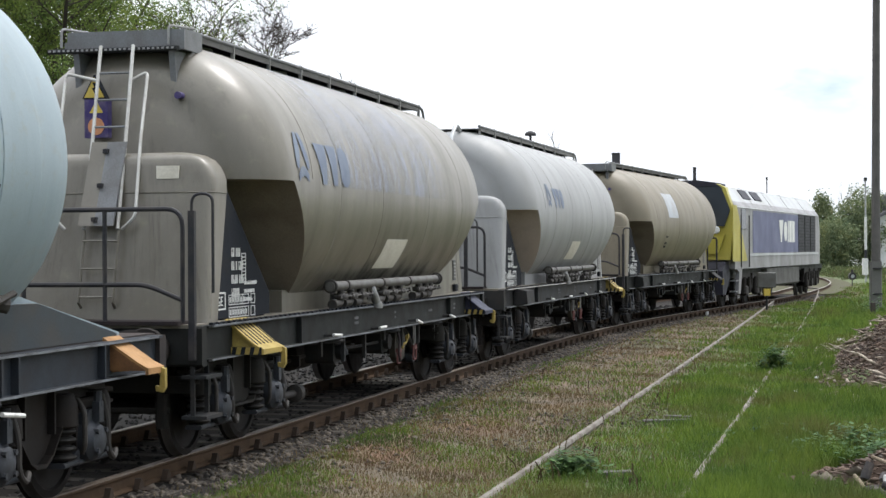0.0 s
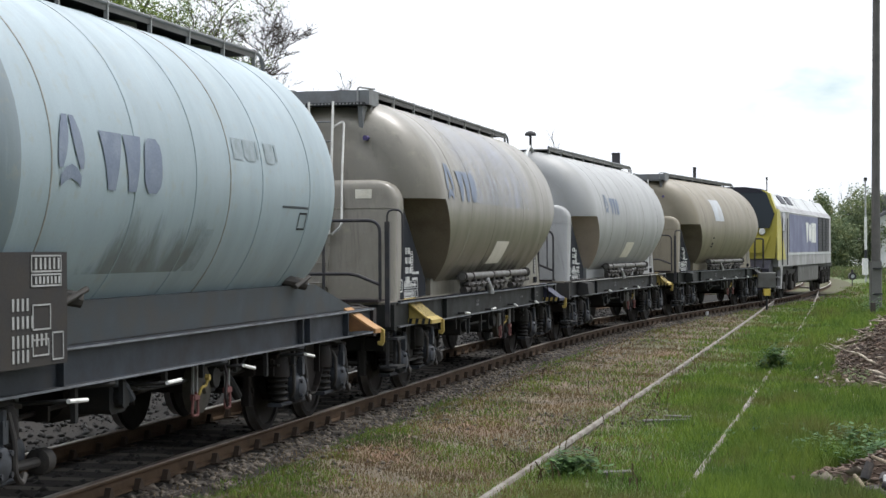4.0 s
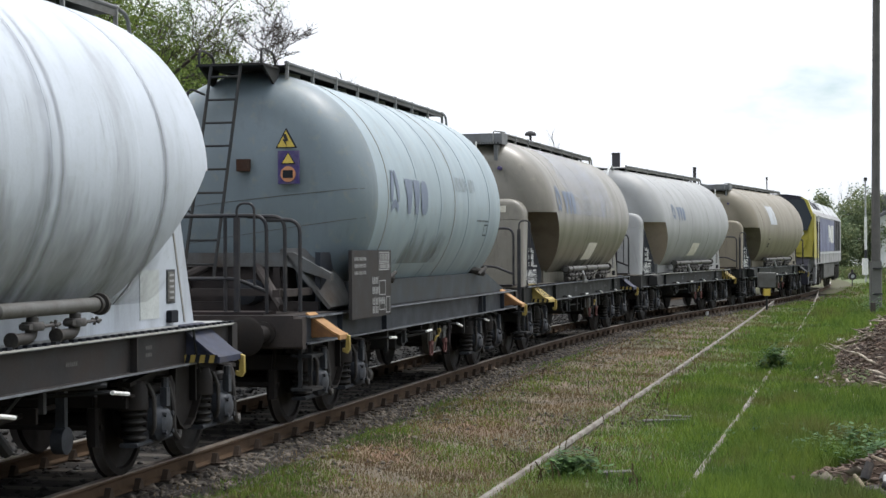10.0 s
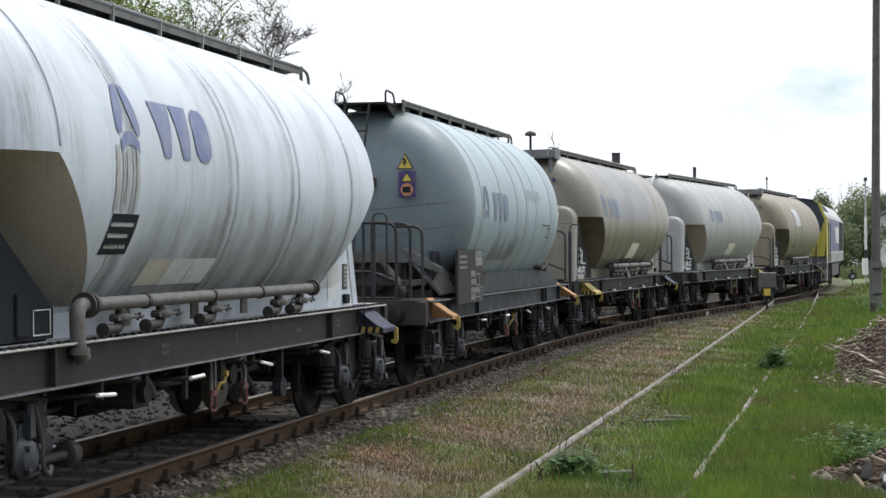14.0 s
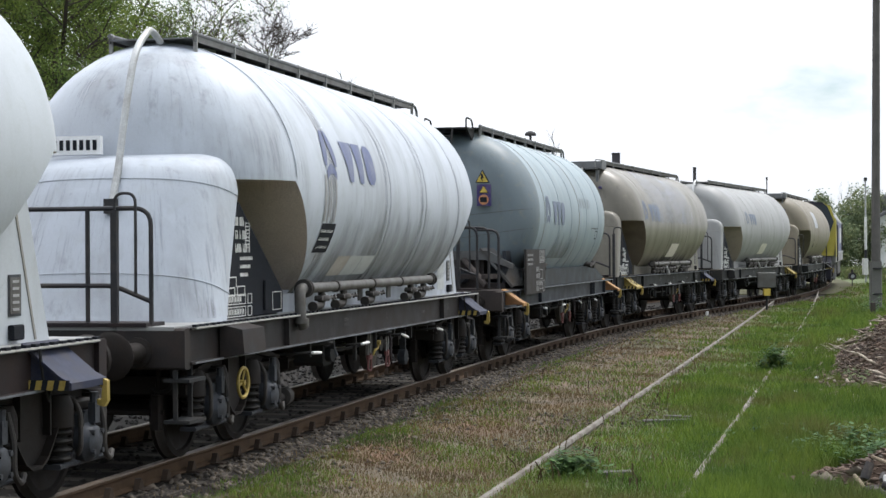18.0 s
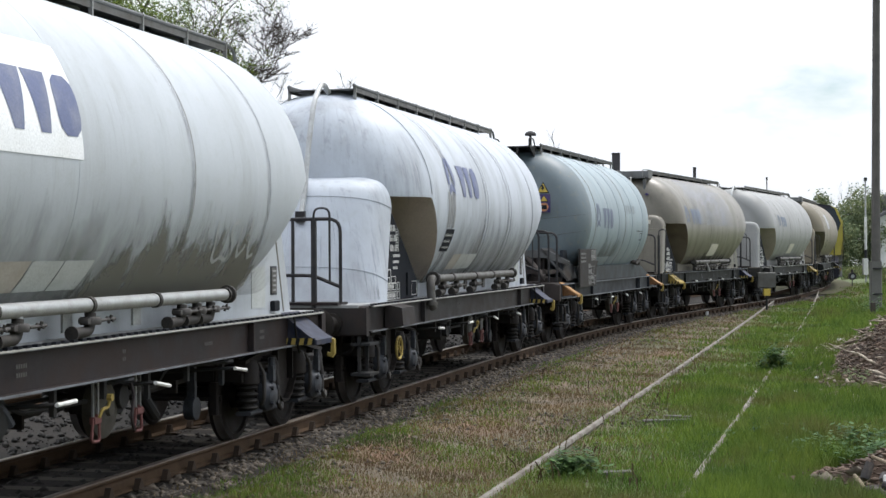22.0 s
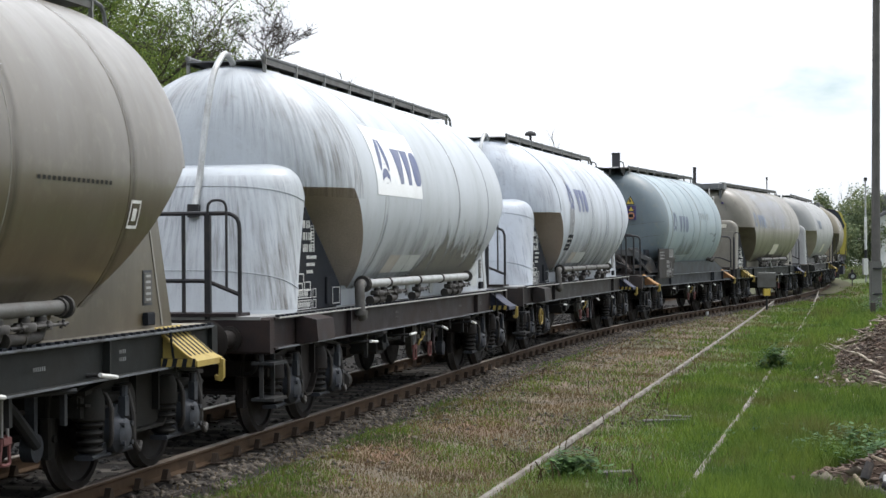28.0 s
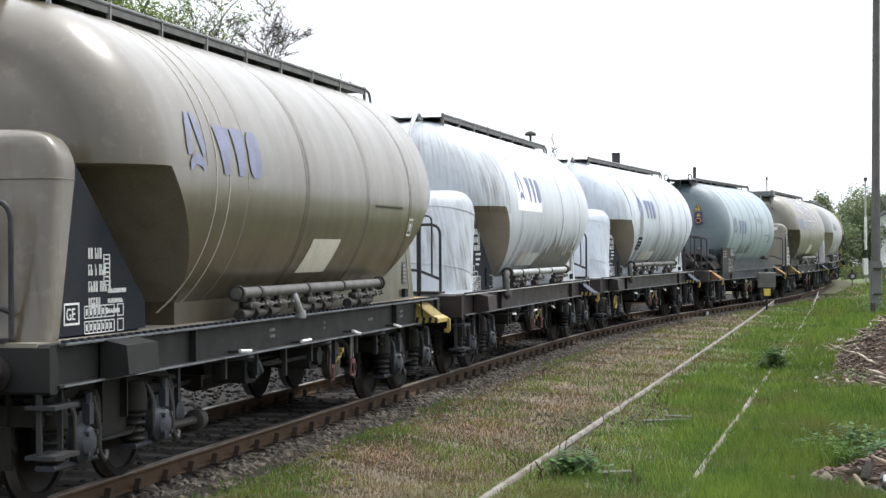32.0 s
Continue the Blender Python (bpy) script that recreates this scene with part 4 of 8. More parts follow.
def silo_tank(parent, mat, R=1.5, zc=2.56, xr=-4.78, xf=5.0, dome=0.98, cut_z=2.62, cut_r=-3.95, cut_f=4.65, slope_r=1.05, slope_f=0.95, n=72, label="", q=0.68, dish=None, dome_f=None, hopper=None, end_mat=None):
    """A barrel with bulged ends, whose lower ends are cut back to sloping hopper faces."""
    dome_f = dome_f or dome
    prof = []
    for i in range(15 if not dish else 0):
        t = i / 14
        prof.append((xr + dome * (1 - math.cos(t * math.pi / 2)), R * max(0.004, math.sin(t * math.pi / 2)) ** q))
    if dish:    # a shallow dished end with a tight knuckle
        bulge, kn = dish
        for i in range(10):
            r = 0.005 + (R - kn) * i / 9
            prof.append((xr + bulge * (r / (R - kn)) ** 2, r))
        for i in range(1, 10):
            a = math.pi / 2 * i / 9
            prof.append((xr + bulge + (dome - bulge) * (1 - math.cos(a)), R - kn + kn * math.sin(a)))
    mid = np.linspace(xr + dome, xf - dome_f, 12)[1:-1]
    prof += [(float(x), R) for x in mid]
    for i in range(15):
        t = 1 - i / 14
        prof.append((xf - dome_f * (1 - math.cos(t * math.pi / 2)), R * max(0.004, math.sin(t * math.pi / 2)) ** 0.68))
    g = Geo()
    g.lathe(prof, (0, 0, zc), "x", n)
    src = bpy.data.meshes.new("tank")
    src.from_pydata(g.v, [], g.f)
    top, low = bmesh.new(), bmesh.new()
    top.from_mesh(src)
    low.from_mesh(src)

    def cut(bm, co, no):
        geom = bm.verts[:] + bm.edges[:] + bm.faces[:]
        res = bmesh.ops.bisect_plane(bm, geom=geom, plane_co=co, plane_no=no, clear_outer=True)
        edges = [e for e in res["geom_cut"] if isinstance(e, bmesh.types.BMEdge)]
        bmesh.ops.edgeloop_fill(bm, edges=edges)
    cut(top, (0, 0, cut_z), (0, 0, -1))
    cut(low, (0, 0, cut_z), (0, 0, 1))
    cut(low, (cut_r, 0, cut_z), (-1, 0, -slope_r))
    cut(low, (cut_f, 0, cut_z), (1, 0, -slope_f))
    me2 = bpy.data.meshes.new("t")
    low.to_mesh(me2)
    top.from_mesh(me2)
    bmesh.ops.recalc_face_normals(top, faces=top.faces[:])
    me = bpy.data.meshes.new("tank")
    top.to_mesh(me)
    top.free(), low.free()
    bpy.data.meshes.remove(me2), bpy.data.meshes.remove(src)
    me.materials.append(mat)
    me.materials.append(hopper or M_HOPPER)
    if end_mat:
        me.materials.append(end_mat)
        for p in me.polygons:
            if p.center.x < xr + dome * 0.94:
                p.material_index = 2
    for p in me.polygons:    # the flat hopper faces are caked with dust
        if len(p.vertices) > 8 and p.normal.z < -0.2:
            p.material_index = 1
    finish(me, 24)
    return part("tank", me, None, parent, label)


def ring(parent, x, R, zc, lo=-52, hi=232, r=0.011, mat=None, name="weld_seam"):
    g = Geo()
    pts = [(x, R * math.cos(radians(a)), zc + R * math.sin(radians(a))) for a in np.linspace(lo, hi, 48)]
    g.tube(pts, r, 5)
    return part(name, g, mat or M_SEAM, parent)


def flowing(ob, xc):
    """Marks each point with the line down which water runs over it: by bearing round a rounded end, straight down the barrel."""
    at = ob.data.attributes.new("run", "FLOAT", "POINT")
    at.data.foreach_set("value", [1.3 * math.atan2(v.co.y, max(0.05, xc - v.co.x)) - max(0.0, v.co.x - xc) for v in ob.data.vertices])
    return ob


def shoulder_stain(tank, xr, dome, mat, a0=100, a1=180, reach=0.3, R=1.5, zc=2.56, q=0.68):
    """Drips that run down over the rounded rear end of a barrel."""
    g = Geo()
    prof = []
    for i in range(14):
        t = 0.1 + 0.9 * i / 13
        prof.append((xr + dome * (1 - math.cos(t * math.pi / 2)), R * math.sin(t * math.pi / 2) ** q + 0.006))
    prof.append((xr + dome + reach, R + 0.006))
    g.quad_strip([[(x, r * math.cos(radians(a)), zc + r * math.sin(radians(a))) for a in np.linspace(a0, a1, 20)] for x, r in prof], False, False)
    return flowing(part("rust_stain", g, mat, tank, "brown rust drips over the rounded end", 60), xr + dome)


def underframe(wagon, mat, xa=-6.4, xb=5.75, deck=1.25, low=0.93, w=1.3, ribs=(-3.6, 3.3), floor=M_DECK, ends=None):
    for sgn in (-1, 1):
        g = Geo()
        a, b, c, d = sgn * (w + 0.02), sgn * (w - 0.04), sgn * (w - 0.08), sgn * (w - 0.1)
        prof = [(a, low), (d, low), (d, low + 0.02), (c, low + 0.02), (c, deck - 0.02), (d, deck - 0.02), (d, deck), (a, deck), (a, deck - 0.02), (b, deck - 0.02), (b, low + 0.02), (a, low + 0.02)]
        g.prism(prof, "x", xa + 0.12, xb - 0.12)
        o = part("solebar", g, mat, wagon, "", 0)
        for k in ribs:
            q = Geo()
            q.box(k, k + 0.025, min(a, b), max(a, b), low + 0.02, deck - 0.02)
            part("stiffener", q, mat, o)
        # thin pale strips that paint the highlight along the worn flange edges
        for z in (deck - 0.019, low + 0.001):
            e = Geo()
            yy = sgn * (w + 0.022)
            e.box(xa + 0.2, xb - 0.2, min(yy, yy - sgn * 0.003), max(yy, yy - sgn * 0.003), z, z + 0.018)
            part("flange_edge", e, M_PALE_EDGE, o, "worn edge with its highlight painted pale")
    for a, b in ((xa, xa + 0.14), (xb - 0.14, xb)):
        g = Geo()
        g.box(a, b, -w, w, low - 0.04, deck, 0.02)
        part("headstock", g, ends or mat, wagon)
    g = Geo()
    g.box(xa + 0.14, xb - 0.14, -0.25, 0.25, low, deck - 0.02)
    for k in (-4.7, -2.0, 2.0, 4.7):
        g.box(k - 0.12, k + 0.12, -w + 0.08, w - 0.08, low + 0.05, deck - 0.03)
    part("centre_sill", g, mat, wagon)
    g = Geo()
    g.box(xa, xb, -w + 0.1, w - 0.1, deck - 0.02, deck + 0.012)
    part("deck_plate", g, floor, wagon)


def corner_guard(wagon, x, face, hook=M_YELLOW, deck=1.25, top_stripes=False, long=0.6, drop=0.24):
    """A thin plate sloping out over the corner of the frame, a web and a striped edge under it, a hook at its tip."""
    xa, xb = x - long, x
    tip = deck - drop
    g = Geo()
    g.prism([(-1.2, deck + 0.03), (-1.5, tip + 0.03), (-1.58, tip - 0.01), (-1.58, tip - 0.06), (-1.555, tip - 0.06), (-1.555, tip - 0.015), (-1.49, tip + 0.01), (-1.2, deck + 0.005)], "x", xa, xb)
    o = part("corner_step", g, face, wagon)
    w = Geo()
    w.prism([(-1.2, deck + 0.003), (-1.5, tip + 0.0), (-1.55, tip - 0.02), (-1.2, tip - 0.05)], "x", xa + 0.03, xa + 0.045)
    part("guard_web", w, face, o)
    e = Geo()
    if face is M_ORANGE:    # a deep three-cornered back plate
        e.prism([(-1.0, deck - 0.02), (-1.2, deck + 0.004), (-1.5, tip + 0.008), (-1.56, tip - 0.03), (-1.0, tip - 0.03)], "x", xa - 0.002, xa + 0.012)
    else:
        e.box(xa - 0.002, xa + 0.012, -1.56, -1.0, tip - 0.06, tip + 0.01)
    part("guard_edge", e, M_BOARD if face is not M_ORANGE else M_RUST_ORANGE, o)
    if face is not M_ORANGE:
        for k in range(6):
            s = Geo()
            a = -1.04 - k * 0.088
            s.prism([(a, tip - 0.06), (a - 0.045, tip - 0.06), (a - 0.06, tip + 0.008), (a - 0.015, tip + 0.008)][::-1], "x", xa - 0.008, xa - 0.003)
            part("hazard_stripe", s, M_YELLOW, o)
    if top_stripes:
        for k in range(6):
            s = Geo()
            a = xa + 0.05 + k * long / 6
            s.prism([(-1.21, deck + 0.022), (-1.5, tip + 0.03), (-1.5, tip + 0.034), (-1.21, deck + 0.026)], "x", a, a + 0.03)
            part("hazard_stripe", s, M_BOARD, o)
    h = Geo()
    h.prism([(-1.545, tip + 0.0), (-1.61, tip - 0.03), (-1.612, tip - 0.18), (-1.585, tip - 0.22), (-1.535, tip - 0.205), (-1.53, tip - 0.165), (-1.565, tip - 0.17), (-1.572, tip - 0.08), (-1.545, tip - 0.06)], "x", xb - 0.06, xb - 0.01)
    part("tow_hook", h, hook, o)
    return o


# ---------------------------------------------------------------- silo wagons
def bars(parent, rows, y, mat=None, name="stencil_bar", sgn=-1):
    """Painted writing too small to read, as bars: (x0, x1, z0, z1)."""
    g = Geo()
    for x0, x1, z0, z1 in rows:
        a, b = sorted((sgn * y, sgn * (y + 0.004)))
        g.box(x0, x1, a, b, z0, z1)
    return tagged(part(name, g, mat or M_LETTER, parent, "", 0), kind="stuff" if len(rows) > 6 else "")


def frame_outline(x0, x1, z0, z1, t=0.012):
    return [(x0, x1, z0, z0 + t), (x0, x1, z1 - t, z1), (x0, x0 + t, z0, z1), (x1 - t, x1, z0, z1)]


def letters(text, size, parent, m, mat):
    cu = bpy.data.curves.new("lettering", "FONT")
    cu.body, cu.size, cu.extrude = text, size, 0.002
    ob = new("lettering_source", cu)
    dg = bpy.context.evaluated_depsgraph_get()
    me = bpy.data.meshes.new_from_object(ob.evaluated_get(dg))
    bpy.data.objects.remove(ob)
    me.materials.clear()
    me.materials.append(mat)
    o = new("lettering", me)
    o.parent = parent
    o.matrix_basis = m
    return o


def cowl_point(z, a, k, boxy, lift=0.0):
    """A point of the end cowl's skin at height z; a runs from -90 degrees (near side) over 0 (rear) to 90."""
    if boxy:
        hw = float(np.interp(z, (1.26, 2.5, 2.6, 2.7, 2.78, 2.83, 2.85), (1.2, 1.15, 1.147, 1.11, 1.04, 0.94, 0.84)))
        xr = float(np.interp(z, (1.26, 2.8, 2.85), (-5.64, -5.27, -5.2)))
        e = 0.2
    else:
        hw = float(np.interp(z, (1.26, 1.7, 2.2, 2.5, 2.62, 2.72, 2.8, 2.85, 2.87), (1.2, 1.16, 1.13, 1.115, 1.095, 1.05, 0.975, 0.88, 0.78)))
        xr = float(np.interp(z, (1.26, 1.7, 2.2, 2.5, 2.7, 2.8, 2.85, 2.87), (-5.66, -5.53, -5.37, -5.27, -5.17, -5.06, -4.9, -4.75)))
        e = 0.72
    xf = (-4.72 + 1.5 * k - 0.4 * max(0.0, (2.5 - z) / 1.24)) if boxy else (-4.62 + k - 0.55 * max(0.0, (2.5 - z) / 1.24))
    c, q = math.cos(radians(a)), math.sin(radians(a))
    x = xf + (xr + k - xf) * max(0.0, c) ** e
    return x - lift * c, (hw + lift * abs(q)) * math.copysign(abs(q) ** e, q), z


def shroud(wagon, mat, k=0.0, boxy=False):
    """The end cowl under the barrel: a wide half-cone, or a boxier one with rounded top corners."""
    g = Geo()
    angles = np.concatenate([np.linspace(-90, -20, 15), np.linspace(-10, 10, 3), np.linspace(20, 90, 15)])
    top = 2.85 if boxy else 2.87
    heights = [1.262, 1.5, 1.7, 1.95, 2.2, 2.4, 2.5, 2.6, 2.66, 2.72, 2.78, 2.81, 2.83, top]
    g.quad_strip([[cowl_point(z, float(a), k, boxy) for a in angles[::-1]] for z in heights])
    o = part("end_cowl", g, mat, wagon, "", 32)
    for z, sag in ((2.62, 0.16), (1.72, 0.2)) if not boxy else ((2.47, 0.0),):
        q = Geo()
        q.tube([cowl_point(z - sag * (a / 90) ** 2, float(a), k, boxy, 0.002) for a in angles], 0.007, 5)
        part("weld_seam", q, mat, o)
    c = Geo()
    xt, xb, xe, zt = (-5.0 + k, -5.4 + k, -3.66 + k, 2.58) if boxy else (-4.64 + k, -5.18 + k, -3.32 + k, 2.38)
    c.prism([(xb, 1.262), (xe, 1.262), (xe, 1.48), (xt, zt)], "y", -1.07, 1.07)
    part("cowl_core", c, M_BOARD, o)
    return o


def cowl_stain(cowl, k, boxy, mat, a0=-86, a1=60, z0=1.3, z1=2.82):
    """Runs of dirt down the skin of an end cowl."""
    g = Geo()
    g.quad_strip([[cowl_point(float(z), float(a), k, boxy, 0.006) for a in np.linspace(a0, a1, 26)][::-1] for z in np.linspace(z0, z1, 16)], False, False)
    return flowing(part("rust_stain", g, mat, cowl, "brown and grey runs of dirt", 60), -4.3 + k)


def catwalk(wagon, x0, x1, z, y=0.5, mat=None, lip=0.07):
    mat = mat or M_GALV
    g = Geo()
    g.box(x0, x1, -y, y, z - 0.025, z - 0.01)
    o = part("catwalk", g, mat, wagon, "narrow steel catwalk along the barrel top")
    for s in (-1, 1):
        r = Geo()
        r.tube([(x0, s * y, z + lip * 0.4), (x1, s * y, z + lip * 0.4)], 0.022, 8)
        part("edge_tube", r, M_KICK, o)
        r = Geo()
        r.box(x0, x1, s * y - 0.008, s * y + 0.008, z - 0.055, z + 0.005)
        part("side_plate", r, M_PIPE if mat is M_KICK else M_LSKIRT, o)
    for k in np.linspace(x0 + 0.05, x1 - 0.05, 9):
        for s in (-1, 1):
            b = Geo()
            b.box(k - 0.012, k + 0.012, s * y - 0.02, s * y + 0.02, z - 0.17, z + lip * 0.4)
            b.lathe([(k - 0.02, 0.03), (k + 0.02, 0.03)], (0, s * y, z + lip * 0.4), "x", 8)
            part("catwalk_bracket", b, M_GALV, o)
    r = Geo()
    r.tube(round_path([(x1, -y, z + 0.02), (x1 + 0.22, -y, z - 0.01), (x1 + 0.3, -y, z - 0.28)], 0.1), 0.02, 7)
    part("end_loop", r, M_KICK, o)
    for k in np.linspace(x0 + 1.0, x1 - 1.0, 4):
        h = Geo()
        h.lathe([(z - 0.12, 0.3), (z + 0.02, 0.3), (z + 0.05, 0.26), (z + 0.06, 0.02)], (k, 0, 0), "z", 16)
        part("hatch", h, M_GREYWHITE, o)
    return o


def discharge(wagon, x0, x1, y=-1.3, z=1.52, mat=None, down=True, valves=(), coupling=None):
    """The air pipe along the side with its clamps, and the valves and curved outlets hanging under it."""
    mat = mat or M_PIPE
    g = Geo()
    g.tube([(x1, y, z), (x0, y, z)], 0.055, 14)
    o = part("discharge_pipe", g, mat, wagon, "long grey air pipe with flanges")
    for x, r in ((x1 - 0.02, 0.085), (x1 - 0.1, 0.07), (x0 + 0.02, 0.08)):
        c = Geo()
        c.lathe([(0, 0.02), (0, r), (0.035, r), (0.035, 0.02)], (x, y, z), "x", 16)
        part("end_flange", c, M_VALVE, o)
    if down:
        d = Geo()
        d.tube(round_path([(x0, y, z), (x0 - 0.22, y, z), (x0 - 0.24, y - 0.02, z - 0.32), (x0 - 0.18, y - 0.03, z - 0.4)], 0.15), 0.06, 12)
        d.lathe([(z - 0.36, 0.04), (z - 0.36, 0.085), (z - 0.31, 0.085), (z - 0.31, 0.04)], (x0 - 0.235, y - 0.02, 0), "z", 14)
        part("down_pipe", d, M_PIPE, o, "grey bend with a hose flange")
        d = Geo()
        d.lathe([(0, 0.02), (0, 0.1), (0.03, 0.1), (0.03, 0.06), (0.06, 0.06), (0.06, 0.1), (0.09, 0.1), (0.09, 0.02)], (x0 - 0.1, y, z), "x", 16)
        part("bolted_flange", d, M_VALVE, o)
    for x in (-1.95, -0.43, 0.87):
        c = Geo()
        c.lathe([(0, 0.03), (0, 0.066), (0.05, 0.066), (0.05, 0.03)], (x, y, z), "x", 14)
        c.box(x, x + 0.03, y, y + 0.28, z - 0.02, z + 0.05)
        part("pipe_clamp", c, M_VALVE, o)
        c = Geo()
        c.box(x - 0.22, x - 0.06, y + 0.09, y + 0.11, z - 0.2, z + 0.02)
        part("pipe_bracket", c, mat, o)
    for x in valves:
        v = Geo()
        v.tube(round_path([(x, y, z - 0.06), (x - 0.02, y, z - 0.2), (x - 0.3, y + 0.01, z - 0.205)], 0.13, 7), 0.043, 12)
        v.lathe([(x - 0.31, 0.03), (x - 0.31, 0.056), (x - 0.285, 0.056), (x - 0.285, 0.03)], (0, y + 0.01, z - 0.205), "x", 14)
        vv = part("outlet_elbow", v, M_VALVE, o, "dark curved outlet")
        w = Geo()
        w.cyl((x, y, z - 0.03), (x, y, z - 0.12), 0.036, 10)
        part("stub_pipe", w, mat, vv)
        w = Geo()
        w.lathe([(z - 0.15, 0.03), (z - 0.15, 0.08), (z - 0.135, 0.085), (z - 0.105, 0.085), (z - 0.09, 0.075), (z - 0.09, 0.03)], (x, y, 0), "z", 14)
        w.box(x - 0.13, x - 0.06, y - 0.04, y + 0.04, z - 0.14, z - 0.1, 0.01)
        part("valve_body", w, M_VALVE_GREY, vv)
        w = Geo()
        w.cyl((x + 0.05, y - 0.06, z - 0.12), (x + 0.29, y - 0.07, z - 0.115), 0.013, 7)
        for a in (0.4, 1.97):
            w.cyl((x + 0.2, y - 0.07 + 0.034 * math.cos(a), z - 0.115 + 0.034 * math.sin(a)), (x + 0.2, y - 0.07 - 0.034 * math.cos(a), z - 0.115 - 0.034 * math.sin(a)), 0.012, 6)
        part("valve_lever", w, M_VALVE_GREY, vv)
    if coupling is not None:
        c = Geo()
        c.tube(round_path([(coupling, y, z - 0.03), (coupling, y - 0.04, z - 0.12), (coupling + 0.08, y - 0.06, z - 0.24)], 0.06), 0.042, 10)
        c.lathe([(z - 0.3, 0.03), (z - 0.3, 0.055), (z - 0.26, 0.062), (z - 0.22, 0.05)], (coupling + 0.09, y - 0.06, 0), "z", 12)
        part("hose_coupling", c, M_GALV, o, "worn steel hose coupling")
    return o


def end_rail(wagon, x, w=1.0, post=-0.85, z=2.3, mid=1.62, deck=1.28, mat=None):
    """The shunter's platform rail across one end."""
    mat = mat or M_BLACK
    r = 0.022
    g = Geo()
    g.tube(round_path([(x, w, deck), (x, w, z), (x, -w, z), (x, -w, mid + 0.1), (x, -w, deck)], 0.16), r, 8)
    g.tube(round_path([(x, w, mid), (x, -w + 0.35, mid), (x, -w, mid - 0.14)], 0.1), r, 8)
    g.cyl((x, -0.35, deck), (x, -0.35, z), r, 8)
    g.cyl((x, 0.45, deck), (x, 0.45, z), r, 8)
    o = part("end_railing", g, mat, wagon, "black tubular railing round the shunting platform")
    p = Geo()
    p.box(x - 0.1, x - 0.05, post - 0.03, post + 0.03, 0.95, z - 0.02)
    part("grab_post", p, mat, o)
    h = Geo()
    h.tube(round_path([(x - 0.08, post, z - 0.1), (x - 0.08, post, z + 0.13), (x - 0.08, post - 0.2, z + 0.13), (x - 0.08, post - 0.2, 1.55)], 0.09), 0.014, 7)
    part("grab_handle", h, mat, o)
    s = Geo()
    s.box(x - 0.12, x + 0.3, -w, w, deck - 0.02, deck + 0.015)
    part("platform_deck", s, M_FRAME_BROWN, o)
    return o


def steps(wagon, x, y=-1.2, mat=None):
    mat = mat or M_FRAME
    for z in (0.42, 0.78):
        t = Geo()
        t.box(x - 0.2, x + 0.2, y - 0.14, y + 0.1, z, z + 0.03)
        o = part("footstep", t, mat, wagon)
        for dx in (-0.17, 0.17):
            g = Geo()
            g.box(x + dx - 0.012, x + dx + 0.012, y - 0.02, y + 0.02, z + 0.03, z + (0.36 if z < 0.5 else 0.22))
            part("step_hanger", g, mat, o)


